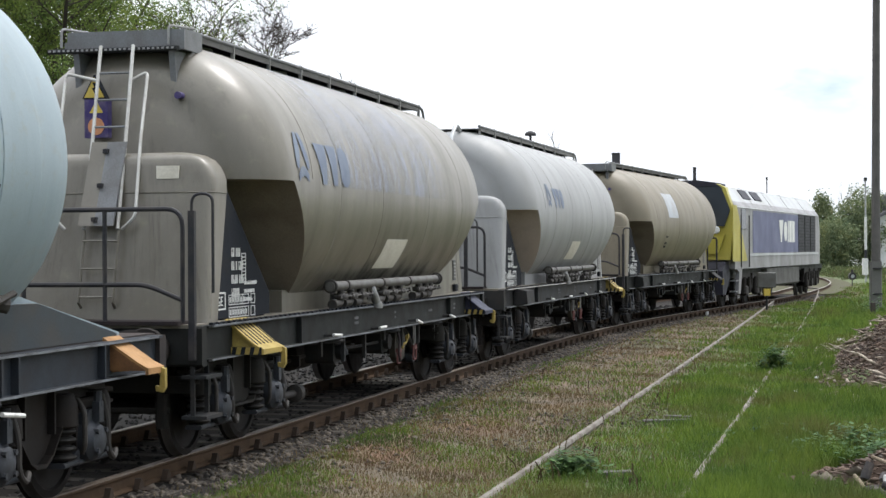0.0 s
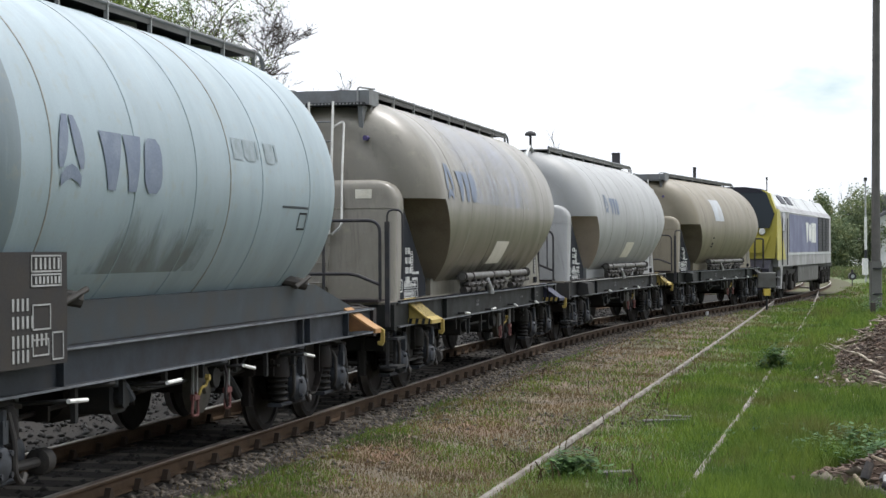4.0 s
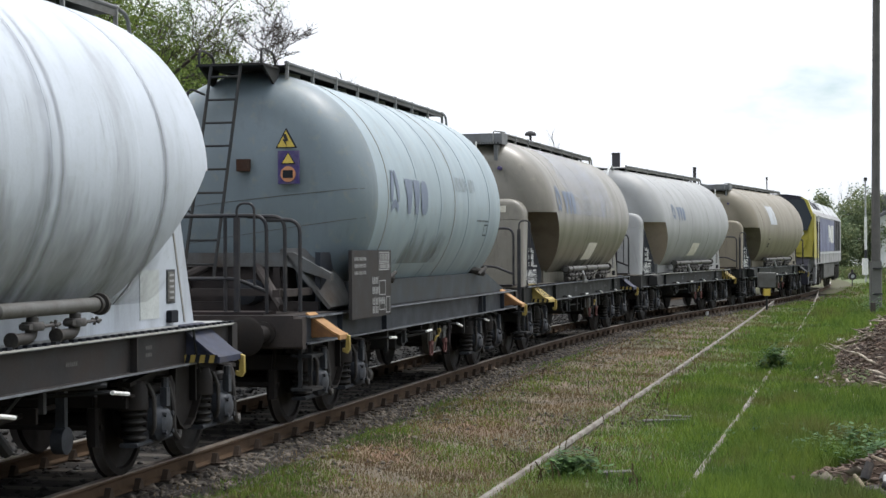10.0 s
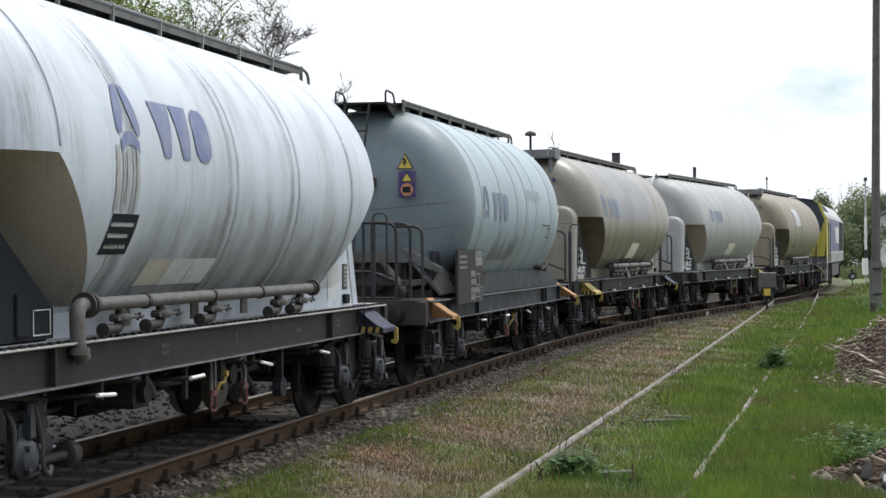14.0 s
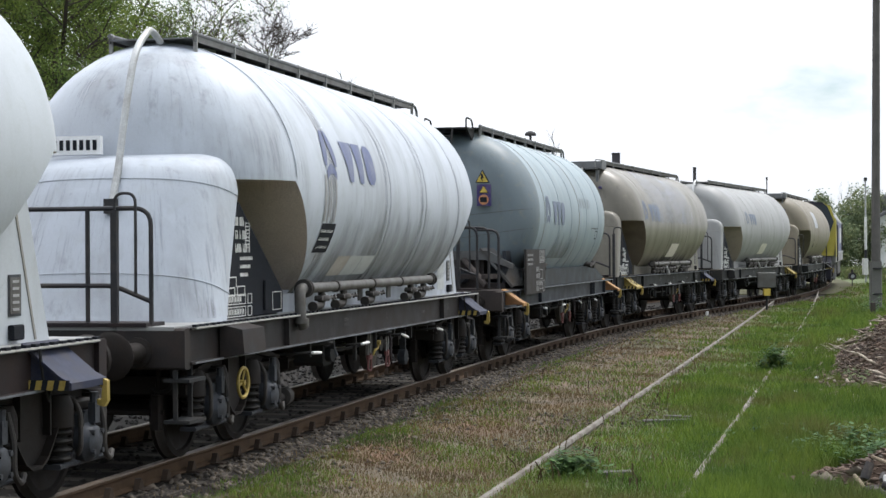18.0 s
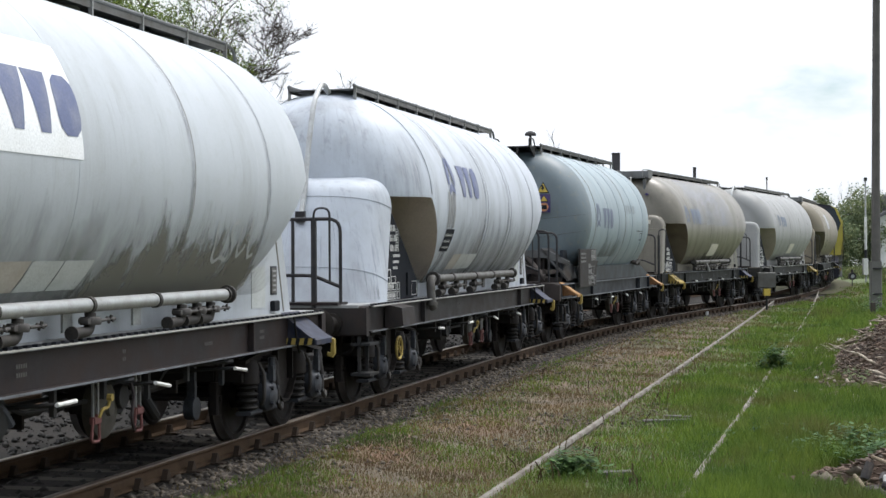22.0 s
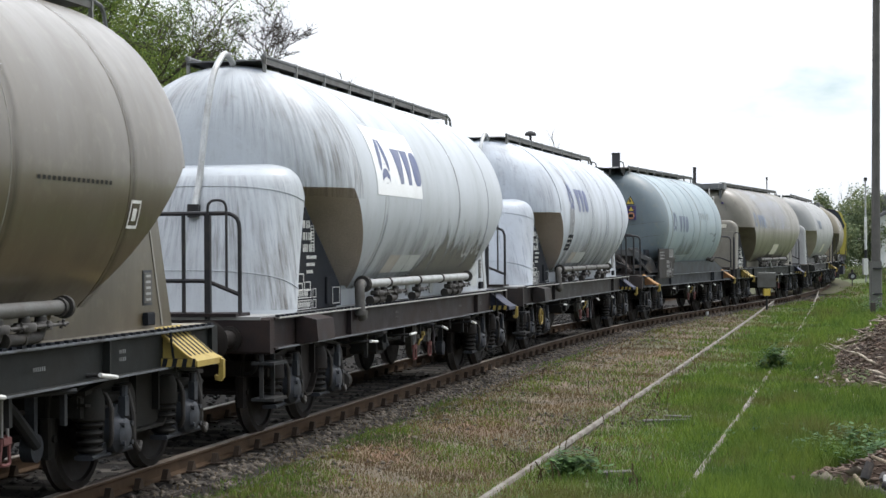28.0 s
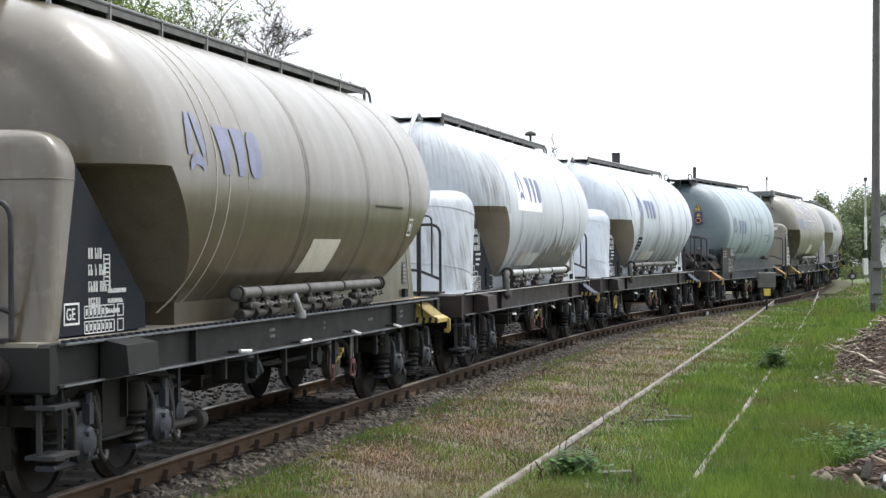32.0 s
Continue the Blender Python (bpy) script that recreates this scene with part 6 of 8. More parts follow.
def tank_wagon():
    """The blue-grey powder tank with round ends in a deep saddle frame."""
    w = tagged(new("tank_wagon"), "pale blue-grey powder tank wagon with ladder and orange corner steps", "tank wagon", "wagons of the freight train")
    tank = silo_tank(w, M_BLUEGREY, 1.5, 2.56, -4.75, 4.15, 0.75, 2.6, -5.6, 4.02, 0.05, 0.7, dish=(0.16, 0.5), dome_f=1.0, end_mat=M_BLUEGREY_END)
    for x in (-3.55, -2.08, -0.8, 0.04, 0.92, 2.4):
        ring(tank, x, 1.5, 2.56, r=0.008, mat=M_BLUEGREY if x not in (0.04, -3.55) else M_SEAM)
    underframe(w, M_FRAME_BLUE, -6.3, 5.7, deck=1.22, low=0.92, ribs=(-4.9, -3.0, 2.7, 2.95, 4.4), floor=M_CRADLE, ends=M_CRADLE)
    g = Geo()
    for s in (-1, 1):
        y0, y1 = sorted((s * 1.12, s * 1.2))
        g.prism([(-4.2, 1.22), (4.9, 1.22), (4.9, 1.27), (3.5, 1.55), (-4.2, 1.55)], "y", y0, y1)
    part("saddle_plate", g, M_SADDLE, w)
    g = Geo()
    g.prism([(3.2, 1.23), (5.3, 1.23), (5.3, 1.26), (3.4, 1.62)], "y", -1.05, 1.05)
    part("front_ramp", g, M_BLUEGREY, w)
    for s in (-1, 1):
        g = Geo()
        y0, y1 = sorted((s * 1.0, s * 1.06))
        g.prism([(-4.9, 1.23), (-3.6, 1.23), (-3.6, 1.5), (-4.55, 1.9), (-4.9, 1.9)], "y", y0, y1)
        part("cradle_gusset", g, M_FRAME_BLUE, w)
    for s in (-1, 1):
        g = Geo()
        a, b2, c, d2 = (-4.95, s * 0.62, 1.95), (-4.1, s * 0.98, 1.95), (-3.3, s * 1.26, 1.3), (-4.95, s * 1.2, 1.28)
        g.quad_strip([[a, b2, c, d2], [(p[0], p[1] - s * 0.03, p[2] - 0.03) for p in (a, b2, c, d2)]])
        part("cradle_wing", g, M_FRAME_BLUE if s > 0 else M_WING, w)
    g = Geo()
    g.prism([(-1.2, 1.66), (-0.75, 1.9), (0.75, 1.9), (1.2, 1.66), (1.2, 1.58), (0.7, 1.74), (-0.7, 1.74), (-1.2, 1.58)], "x", -4.95, -4.85)
    part("cradle_saddle", g, M_WING, w, "grimy blue-grey saddle plate")
    g = Geo()
    g.box(-4.95, -4.8, -1.05, 1.05, 1.23, 1.34)
    part("cradle_beam", g, M_CRADLE, w)
    g = Geo()
    g.prism([(-4.88, 1.24), (-4.0, 1.24), (-4.3, 1.85), (-4.88, 1.75)], "y", -0.66, 0.66)
    part("cradle_core", g, M_CRADLE, w)
    g = Geo()
    g.box(-6.1, -4.95, -0.98, -0.9, 1.42, 1.5)
    g.box(-6.1, -4.95, 0.9, 0.98, 1.42, 1.5)
    g.box(-5.5, -5.4, -0.98, 0.98, 1.42, 1.5)
    part("platform_beam", g, M_CRADLE, w)
    for y in (-0.55, 0.0, 0.55):
        g = Geo()
        g.box(-4.94, -4.86, y - 0.04, y + 0.04, 1.3, 1.75)
        part("cradle_post", g, M_CRADLE, w)
    for y0, y1 in ((-0.95, -0.3), (0.95, 0.3)):
        g = Geo()
        g.cyl((-5.9, y0, 1.3), (-4.9, y1, 1.75), 0.05, 8)
        part("cradle_strut", g, M_CRADLE, w)
    g = Geo()
    g.lathe([(-5.2, 0.05), (-5.18, 0.14), (-4.7, 0.15), (-4.68, 0.05)], (0, -0.25, 1.45), "x", 14)
    part("end_reservoir", g, M_FRAME_BLUE, w)
    catwalk(w, -4.3, 3.7, 4.12, 0.46, M_FRAME, 0.04)
    g = Geo()
    g.box(-4.85, -4.25, -0.37, 0.45, 4.06, 4.085)
    p = part("access_platform", g, M_FRAME, w)
    for y in (-0.34, 0.42):
        k = Geo()
        k.prism([(-4.8, 4.06), (-4.2, 4.06), (-4.35, 3.85)], "y", y - 0.015, y + 0.015)
        part("platform_bracket", k, M_FRAME, p)
        h = Geo()
        h.tube(round_path([(-4.82, y, 4.08), (-4.82, y, 4.26), (-4.4, y, 4.24), (-4.3, y, 4.08)], 0.08), 0.016, 7)
        part("platform_handrail", h, M_BLACK, p)
    LY = -0.1    # near rail of the ladder
    lad = Geo()
    for y in (LY, LY + 0.36):
        lad.cyl((-4.85, y, 4.05), (-5.5, y + 0.1, 1.6), 0.02, 8)
    lo = part("ladder", lad, M_FRAME, w, "dark steel ladder leaning on the tank end")
    for k in range(9):
        t = 0.05 + k * 0.11
        rg = Geo()
        rg.cyl((-4.85 - 0.65 * t, LY + 0.1 * t, 4.05 - 2.45 * t), (-4.85 - 0.65 * t, LY + 0.36 + 0.1 * t, 4.05 - 2.45 * t), 0.014, 6)
        part("rung", rg, M_FRAME, lo)
    h = Geo()
    h.tube(round_path([(-4.95, 0.3, 3.72), (-5.0, 0.48, 3.8), (-5.28, 0.56, 2.5), (-5.22, 0.36, 2.35)], 0.08), 0.014, 7)
    part("ladder_guard", h, M_FRAME, lo)
    end_rail(w, -6.05, 0.82, -0.51, 2.3, 1.62, 1.25)
    for y, zt in ((-1.01, 2.29), (-1.18, 2.25)):
        h = Geo()
        h.tube(round_path([(-6.0, y + 0.42, zt), (-6.0, y, zt), (-6.0, y, 1.26)], 0.15), 0.022, 8)
        part("side_railing", h, M_BLACK, w)
    # data board
    g = Geo()
    g.box(-4.85, -3.15, -1.42, -1.38, 1.13, 1.92)
    b = part("data_board", g, M_BOARD_BROWN, w, "brown-black board with white stencilled data")
    rows = [(x, x + 0.022, z, z + 0.04) for z in (1.8, 1.72, 1.64) for x in np.arange(-4.75, -4.3, 0.055)]
    rows += [(x, x + 0.03, z, z + 0.085) for z, n in ((1.52, 4), (1.4, 5), (1.27, 8), (1.17, 4)) for x in [-4.0 + 0.07 * i for i in range(n)]]
    rows += frame_outline(-3.72, -3.25, 1.78, 1.9) + frame_outline(-3.72, -3.25, 1.68, 1.77) + frame_outline(-3.7, -3.42, 1.38, 1.56) + frame_outline(-3.7, -3.45, 1.2, 1.32) + frame_outline(-3.4, -3.22, 1.16, 1.36)
    rows += [(x, x + 0.03, 1.8, 1.88) for x in np.arange(-3.66, -3.28, 0.07)] + [(x, x + 0.03, 1.7, 1.75) for x in np.arange(-3.66, -3.28, 0.06)]
    bars(b, rows, 1.422, M_FADED)
    bogie(w, -4.5)
    bogie(w, 3.75)
    end_gear(w, -6.3, 5.7)
    brake_gear(w, 4)
    corner_guard(w, 4.95, M_ORANGE, M_YELLOW, 1.22, False, 0.32, 0.2)
    corner_guard(w, -5.55, M_ORANGE, M_YELLOW, 1.22, False, 0.32, 0.2)
    steps(w, -5.9)
    # warning signs on the round end
    x = -4.79
    tri = Geo()
    tri.prism([(-0.743, 3.1), (-0.49, 3.1), (-0.617, 3.33)], "x", x + 0.02, x + 0.05)
    t = part("warning_triangle", tri, M_BOARD, w, "yellow high-voltage warning triangle with black rim")
    z = Geo()
    z.prism([(-0.72, 3.113), (-0.513, 3.113), (-0.617, 3.3)], "x", x + 0.015, x + 0.02)
    part("triangle_field", z, M_SIGNYEL, t)
    z = Geo()
    z.prism([(-0.62, 3.26), (-0.58, 3.26), (-0.6, 3.2), (-0.575, 3.2), (-0.63, 3.12), (-0.615, 3.18), (-0.65, 3.18)], "x", x + 0.008, x + 0.014)
    part("lightning_mark", z, M_BLACK, t)
    s = Geo()
    s.box(x + 0.02, x + 0.05, -0.77, -0.515, 2.69, 3.07)
    s = part("warning_plate", s, M_SIGNBLUE, w, "violet plate with warning pictograms")
    k = Geo()
    k.lathe([(x + 0.008, 0.02), (x + 0.008, 0.09), (x + 0.02, 0.09)], (0, -0.642, 2.8), "x", 20)
    part("round_pictogram", k, M_SIGNRED, s)
    k = Geo()
    k.prism([(-0.73, 2.915), (-0.555, 2.915), (-0.642, 3.055)], "x", x + 0.014, x + 0.02)
    part("triangle_rim", k, M_BOARD, s)
    k = Geo()
    k.prism([(-0.712, 2.927), (-0.573, 2.927), (-0.642, 3.037)], "x", x + 0.008, x + 0.013)
    part("triangle_pictogram", k, M_SIGNYEL, s)
    k = Geo()
    k.box(x + 0.0, x + 0.006, -0.7, -0.58, 2.755, 2.845)
    part("dark_pictogram_bar", k, M_BOARD, s)
    for z0, sl in ((2.5, 0.1), (2.1, 0.14)):
        k = Geo()
        pts = []
        for yy in np.linspace(-1.42, 1.42, 30):     # over the dished end and its knuckle
            zz = z0 - sl * yy
            r = math.hypot(yy, zz - 2.56)
            if r >= 1.49:
                continue
            xx = -4.75 + 0.16 * r * r if r <= 1.0 else -4.59 + 0.59 * (1 - math.cos(math.asin((r - 1.0) / 0.5)))
            pts.append((xx, float(yy), zz))
        k.tube(pts, 0.0045, 5)
        part("weld_seam", k, M_LSKIRT, tank)
    g = Geo()
    g.box(-4.84, -4.7, -0.17, -0.03, 2.84, 2.98, 0.01)
    part("marker_lamp", g, M_RUSTY, w, "rusty tail lamp box")
    for x in (-2.9, 2.6):
        g = Geo()
        g.cyl((x, -1.1, 1.62), (x + 0.2, -1.32, 1.56), 0.06, 9)
        g.cyl((x - 0.1, -1.3, 1.54), (x + 0.25, -1.34, 1.64), 0.025, 7)
        part("outlet_valve", g, M_VALVE, w)
    return w, tank


def locomotive():
    w = tagged(new("locomotive"), "six-axle diesel locomotive, grey with violet-blue sides and yellow cab front", "locomotive")
    sec = [(-1.45, 1.25), (1.45, 1.25), (1.45, 3.28), (0.95, 3.92), (0.3, 4.02), (-0.3, 4.02), (-0.95, 3.92), (-1.45, 3.28)]
    body = Geo()
    body.quad_strip([[(x, y * k, 1.25 + (z - 1.25) * q) for y, z in sec] for x, k, q in ((-10.2, 1, 1), (7.6, 1, 1), (8.4, 0.93, 0.97), (10.2, 0.78, 0.72))])
    part("body", body, M_LGREY, w)
    r = Geo()
    r.quad_strip([[(x, y, z) for y, z in ((-1.47, 3.24), (-0.97, 3.93), (-0.3, 4.05), (0.3, 4.05), (0.97, 3.93), (1.47, 3.24), (0, 3.22))] for x in (-10.55, 7.5)])
    part("roof", r, M_LROOF, w)
    for x in (-7.0, -3.2, 0.6, 4.4):
        q = Geo()
        q.quad_strip([[(x + dx, y, z) for y, z in ((-1.475, 3.24), (-0.975, 3.94), (0, 4.06), (0.975, 3.94), (0.9, 3.9), (0, 4.0), (-0.9, 3.9))] for dx in (0, 0.05)])
        part("roof_joint", q, M_LGREY, w)
    s = Geo()
    s.box(-7.4, 2.2, -1.462, -1.45, 1.76, 3.18)
    part("side_band", s, M_LBLUE, w, "violet-blue painted side band")
    s = Geo()
    s.box(2.3, 6.65, -1.468, -1.45, 1.76, 3.22)
    gr = part("radiator_grille", s, M_LDARK, w, "dark radiator grille")
    for z in np.arange(1.85, 3.2, 0.12):
        q = Geo()
        q.box(2.32, 6.63, -1.486, -1.47, float(z), float(z) + 0.03)
        part("slat", q, M_FRAME, gr)
    for x in (3.75, 5.2):
        q = Geo()
        q.box(x, x + 0.05, -1.492, -1.47, 1.78, 3.2)
        part("grille_bar", q, M_FRAME, gr)
    # cab at the trailing end: a dark kinked windscreen in a yellow face that runs back along the side
    front = -11.0
    prof = ((-1.38, 1.55), (-1.45, 2.3), (-1.47, 3.13), (-1.2, 3.86), (-0.95, 3.98), (-0.3, 4.05))
    face = [(y, z) for y, z in prof] + [(-y, z) for y, z in prof[::-1]]
    c = Geo()
    c.quad_strip([[(x + 0.16 * max(0.0, z - 2.5) + 0.1 * max(0.0, 2.2 - z), y, z) for y, z in face] for x in (front, front + 0.35)])
    c = part("cab_front", c, M_LYEL, w, "yellow sloping cab front")
    c2 = Geo()
    c2.quad_strip([[(x, y * q, z) for y, z in sec] for x, q in ((front + 0.5, 1.0), (-10.2, 1.0))])
    part("cab_side", c2, M_LGREY, w)
    g = Geo()
    ws = [(-1.2, 2.62), (1.2, 2.62), (1.47, 3.13), (1.2, 3.86), (0.95, 3.99), (-0.85, 4.01), (-1.08, 3.86), (-1.38, 3.13)]
    g.quad_strip([[(front + dx + 0.16 * max(0.0, z - 2.5), y, z) for y, z in ws] for dx in (-0.03, 0.1)])
    part("windscreen", g, M_GLASS, c)
    g = Geo()
    g.prism([(-1.22, 2.35), (-1.0, 1.75), (1.0, 1.75), (1.22, 2.35)], "x", front - 0.02, front + 0.08)
    part("nose_panel", g, M_LYEL, c)
    for y in (-0.95, 0.95):
        g = Geo()
        g.lathe([(front - 0.06, 0.02), (front - 0.06, 0.1), (front, 0.12)], (0, y, 2.5), "x", 12)
        part("headlight", g, M_LETTER, c)
    g = Geo()
    g.prism([(-0.93, 3.9), (0.93, 3.9), (0.9, 4.02), (0.3, 4.1), (-0.3, 4.1), (-0.9, 4.02)], "x", -10.82, -9.3)
    part("cab_roof", g, M_LDARK, c, "dark cab roof panel")
    g = Geo()
    g.prism([(-10.95, 1.5), (-8.5, 1.5), (-8.75, 1.75), (-10.3, 3.3), (-10.9, 3.3)], "y", -1.472, -1.452)
    part("cab_side_panel", g, M_LYEL, w, "yellow slanting field on the cab side")
    for y in (-1.05, 1.05):
        g = Geo()
        g.tube(round_path([(-11.45, y, 1.1), (-11.45, y, 2.25), (-11.45, y * 0.72, 2.25), (-11.45, y * 0.72, 1.1)], 0.08), 0.03, 7)
        part("grab_rail", g, M_BLACK, w)
    g = Geo()
    g.prism([(-11.5, 0.45), (-11.52, 1.2), (-11.0, 1.5), (-10.4, 1.5), (-10.4, 0.9), (-11.0, 0.45)], "y", -1.25, 1.25)
    part("nose_step", g, M_LDARK, w, "dark buffer beam and plough")
    g = Geo()
    g.prism([(-10.4, 1.5), (-9.0, 1.5), (-9.2, 1.3), (-9.55, 0.45), (-9.9, 0.45), (-9.75, 1.15), (-10.4, 1.3)], "y", -1.44, -1.32)
    part("step_frame", g, M_LGREY, w, "pale grey step frame under the cab")
    for z in (0.5, 0.85):
        g = Geo()
        g.box(-10.2, -9.6, -1.42, -1.2, z, z + 0.04)
        part("cab_step", g, M_LGREY, w)
    for x0, x1 in ((-8.0, -6.6), (-5.9, -4.5)):
        g = Geo()
        g.prism([(-1.24, 3.56), (-1.03, 3.85), (-1.045, 3.875), (-1.26, 3.58)], "x", x0, x1)
        part("roof_vent", g, M_LDARK, w)
    g = Geo()
    g.box(-8.2, 7.4, -1.47, -1.45, 1.66, 1.74)
    part("white_stripe", g, M_LROOF, w)
    for k, (x0, x1) in enumerate(((-2.2, -1.3), (-1.2, -0.4), (-0.3, -0.08), (0.05, 0.6), (0.72, 1.3))):
        g = Geo()
        if k == 0:
            g.prism([(-1.86, 2.14), (-1.64, 2.14), (-1.3, 2.94), (-2.2, 2.94)], "y", -1.47, -1.462)
        elif k == 1:
            g.lathe([(-1.47, 0.02), (-1.47, 0.36), (-1.462, 0.36)], (-0.8, 0, 2.54), "y", 20)
        else:
            g.box(x0, x1, -1.47, -1.462, 2.14, 2.94)
        part("painted_mark", g, M_LETTER, w, "white painted shapes of the maker's mark")
    for x in (-9.7, -8.3):
        g = Geo()
        g.cyl((x, -1.5, 1.3), (x, -1.5, 3.0), 0.02, 6)
        part("door_rail", g, M_BLACK, w)
    g = Geo()
    g.box(-9.45, -8.65, -1.466, -1.45, 2.55, 3.2)
    part("cab_window", g, M_GLASS, w)
    u = Geo()
    u.box(-4.4, 2.8, -1.4, 1.4, 0.55, 1.25, 0.06)
    part("fuel_tank", u, M_LSKIRT, w)
    u = Geo()
    u.box(-11.2, 10.4, -1.2, 1.2, 1.05, 1.24)
    part("frame_sill", u, M_FRAME_OLIVE, w)
    for bx in (-7.3, 7.3):
        f = Geo()
        for y in (-1.15, 1.05):
            f.prism([(-2.6, 0.55), (2.6, 0.55), (2.5, 0.95), (-2.5, 0.95)], "y", y, y + 0.1)
        f.box(-2.0, 2.0, -1.0, 1.0, 0.6, 0.9)
        for ax in (-1.85, 0, 1.85):
            for s in (-1, 1):
                f.box(ax - 0.2, ax + 0.2, s * 1.15 - 0.1, s * 1.15 + 0.1, 0.32, 0.66, 0.05)
                for dx in (-0.4, 0.4):
                    f.lathe([(0.4, 0.1), (0.95, 0.1)], (ax + dx, s * 1.18, 0), "z", 10)
                f.cyl((ax + 0.55, s * 1.22, 0.5), (ax + 0.85, s * 1.22, 1.05), 0.05, 8)
        f.box(-2.75, 2.75, -1.2, 1.2, 0.9, 1.1)
        b = part("bogie", f, M_BOGIE, w)
        b.matrix_basis = pose(bx, 0, 0)
        TRUCKS.append((b, bx))
        for ax in (-1.85, 0, 1.85):
            ws = part("wheelset", WHEELSET, M_WHEEL, b)
            ws.matrix_basis = pose(ax, 0, 0.46)
            RUNNERS.append((ws, ax, 0.46))
    end_gear(w, -11.2, 10.4)
    return w


loco = locomotive()
w1, t1 = silo_wagon("tan cement-dusted silo wagon with top platform and ladder", M_TAN, M_FRAME_OLIVE, "platform", M_FRAME, None, None, 1, 0.5)
w2, t2 = silo_wagon("grey-white silo wagon with faded blue mark", M_GREYWHITE, M_FRAME, "white", M_YELLOW, None, None, 2, 0.5)
w3, t3 = silo_wagon("beige dust-coated silo wagon with ladder, platform and striped steps", M_BEIGE, M_FRAME_OLIVE, "platform", M_HEADSTOCK_BLUE, M_BOGIE_DUSTY, M_YELLOW, 3, 0.42)
w4, t4 = tank_wagon()
w5, t5 = silo_wagon("white silo wagon with grey streaks and rust-brown frame", M_WHITE, M_FRAME_SLATE, "white", M_HEADSTOCK_BLUE, None, None, 5, -0.08)
w6, t6 = silo_wagon("weathered white silo wagon with white logo panel", M_WHITE_DIRTY, M_FRAME_BROWN, "white", M_HEADSTOCK_BLUE, None, None, 6, 0.06)
w7, t7 = silo_wagon("drab beige silo wagon with yellow striped corner steps", M_OLIVE, M_FRAME_OLIVE, "white", M_YELLOW, M_BOGIE_DUSTY, None, 7, 0.62)
for tk, x, z, h, m, pn in ((t2, -3.5, 2.7, 0.44, M_LOGO_WORN, None), (t3, -4.3, 2.62, 0.52, M_LOGO_WORN, None), (t4, -3.5, 2.38, 0.52, M_LOGO_WORN, None),
                           (t5, -2.915, 2.68, 0.55, M_LOGO, None), (t6, -2.9, 2.74, 0.54, M_LOGO, (-0.17, 1.99, -0.16, 0.72)), (t7, -4.25, 2.6, 0.52, M_LOGO_FADE, None)):
    logo(tk, x, z, h, m, pn)
# labels, patches and scrawls on the barrels
for tk, x, z, wd in ((t2, -0.7, 1.72, 0.95), (t3, -0.6, 1.7, 1.0), (t7, -0.55, 1.69, 1.0), (t4, -0.61, 1.75, 0.3)):
    wrapped(tk, "label_patch", [field(0, wd, 0, 0.4, 0.1)], M_SCUFF if tk is t4 else M_PATCH, x, z, 0.005, "pale rectangular label patch")
for x in (-3.53, -3.21):
    ring(t7, x, 1.5, 2.56, r=0.008, mat=M_PATCH_GREY, name="pale_weld_seam")
for tk in (t5, t6):
    for k, m in enumerate((M_PATCH_GREY, M_PATCH_WHITE, M_PATCH_WHITE)):
        wrapped(tk, "label_patch", [field(0.52 * k, 0.52 * k + 0.5, 0, 0.26, 0.06)], m, -1.95, 1.64, 0.0055, "pale rectangular label patch")
o = wrapped(t5, "service_label", [field(0, 0.5, 0, 0.33, 0.05)], M_BOARD, -2.95, 1.9, 0.0055, "black label with small white writing")
for k, (n, pitch) in enumerate(((11, 0.036), (14, 0.026), (16, 0.027))):    # small signs in rows, two strokes each
    wrapped(o, "stencil_bar", [field(0.03 + pitch * i + d, 0.03 + pitch * i + d + 0.008, 0.05 + 0.09 * k, 0.085 + 0.09 * k - 0.012 * ((i + j) % 2)) for i in range(n) for j, d in enumerate((0.0, pitch * 0.5))], M_LETTER, -2.93, 1.9, 0.0085)
wrapped(t5, "scraped_strip", [field(0, 0.07, 0, 0.5), field(0.12, 0.15, 0.0, 0.46), field(0.2, 0.25, 0.05, 0.48), field(0.31, 0.33, 0.0, 0.48), field(0.38, 0.43, 0.0, 0.5)], M_FADED, -2.92, 2.23, 0.0055, "scraped grey strip of old paint")
wrapped(t1, "logo_panel", [field(0, 1.25, 0, 0.7)], M_PANEL_FADE, -2.3, 2.75, 0.005, "faded pale blue panel")
wrapped(t1, "stencil_bar", [field(0, 0.25, 0, 0.05), field(0, 0.25, 0.1, 0.15), field(0, 0.05, 0, 0.15), field(0.2, 0.25, 0, 0.15), field(0, 0.25, 0.28, 0.32)], M_BOARD, -2.6, 1.95, 0.005)
wrapped(t7, "test_mark", [field(0, 0.2, 0, 0.025), field(0, 0.2, 0.2, 0.225), field(0, 0.02, 0, 0.22), field(0.18, 0.2, 0, 0.22), field(0.06, 0.14, 0.06, 0.16)], M_LETTER, 3.35, 2.1, 0.005)
wrapped(t4, "test_mark", [field(0, 0.25, 0, 0.02), field(0, 0.25, 0.16, 0.18), field(0, 0.02, 0, 0.18), field(0.23, 0.25, 0, 0.18)], M_BOARD, 2.1, 2.13, 0.005)
for k in range(14):
    wrapped(t4, "stencil_bar", [field(0, 0.045, 0, 0.025)], M_FRAME_BLUE, 1.54 + 0.06 * k, 2.34, 0.005)
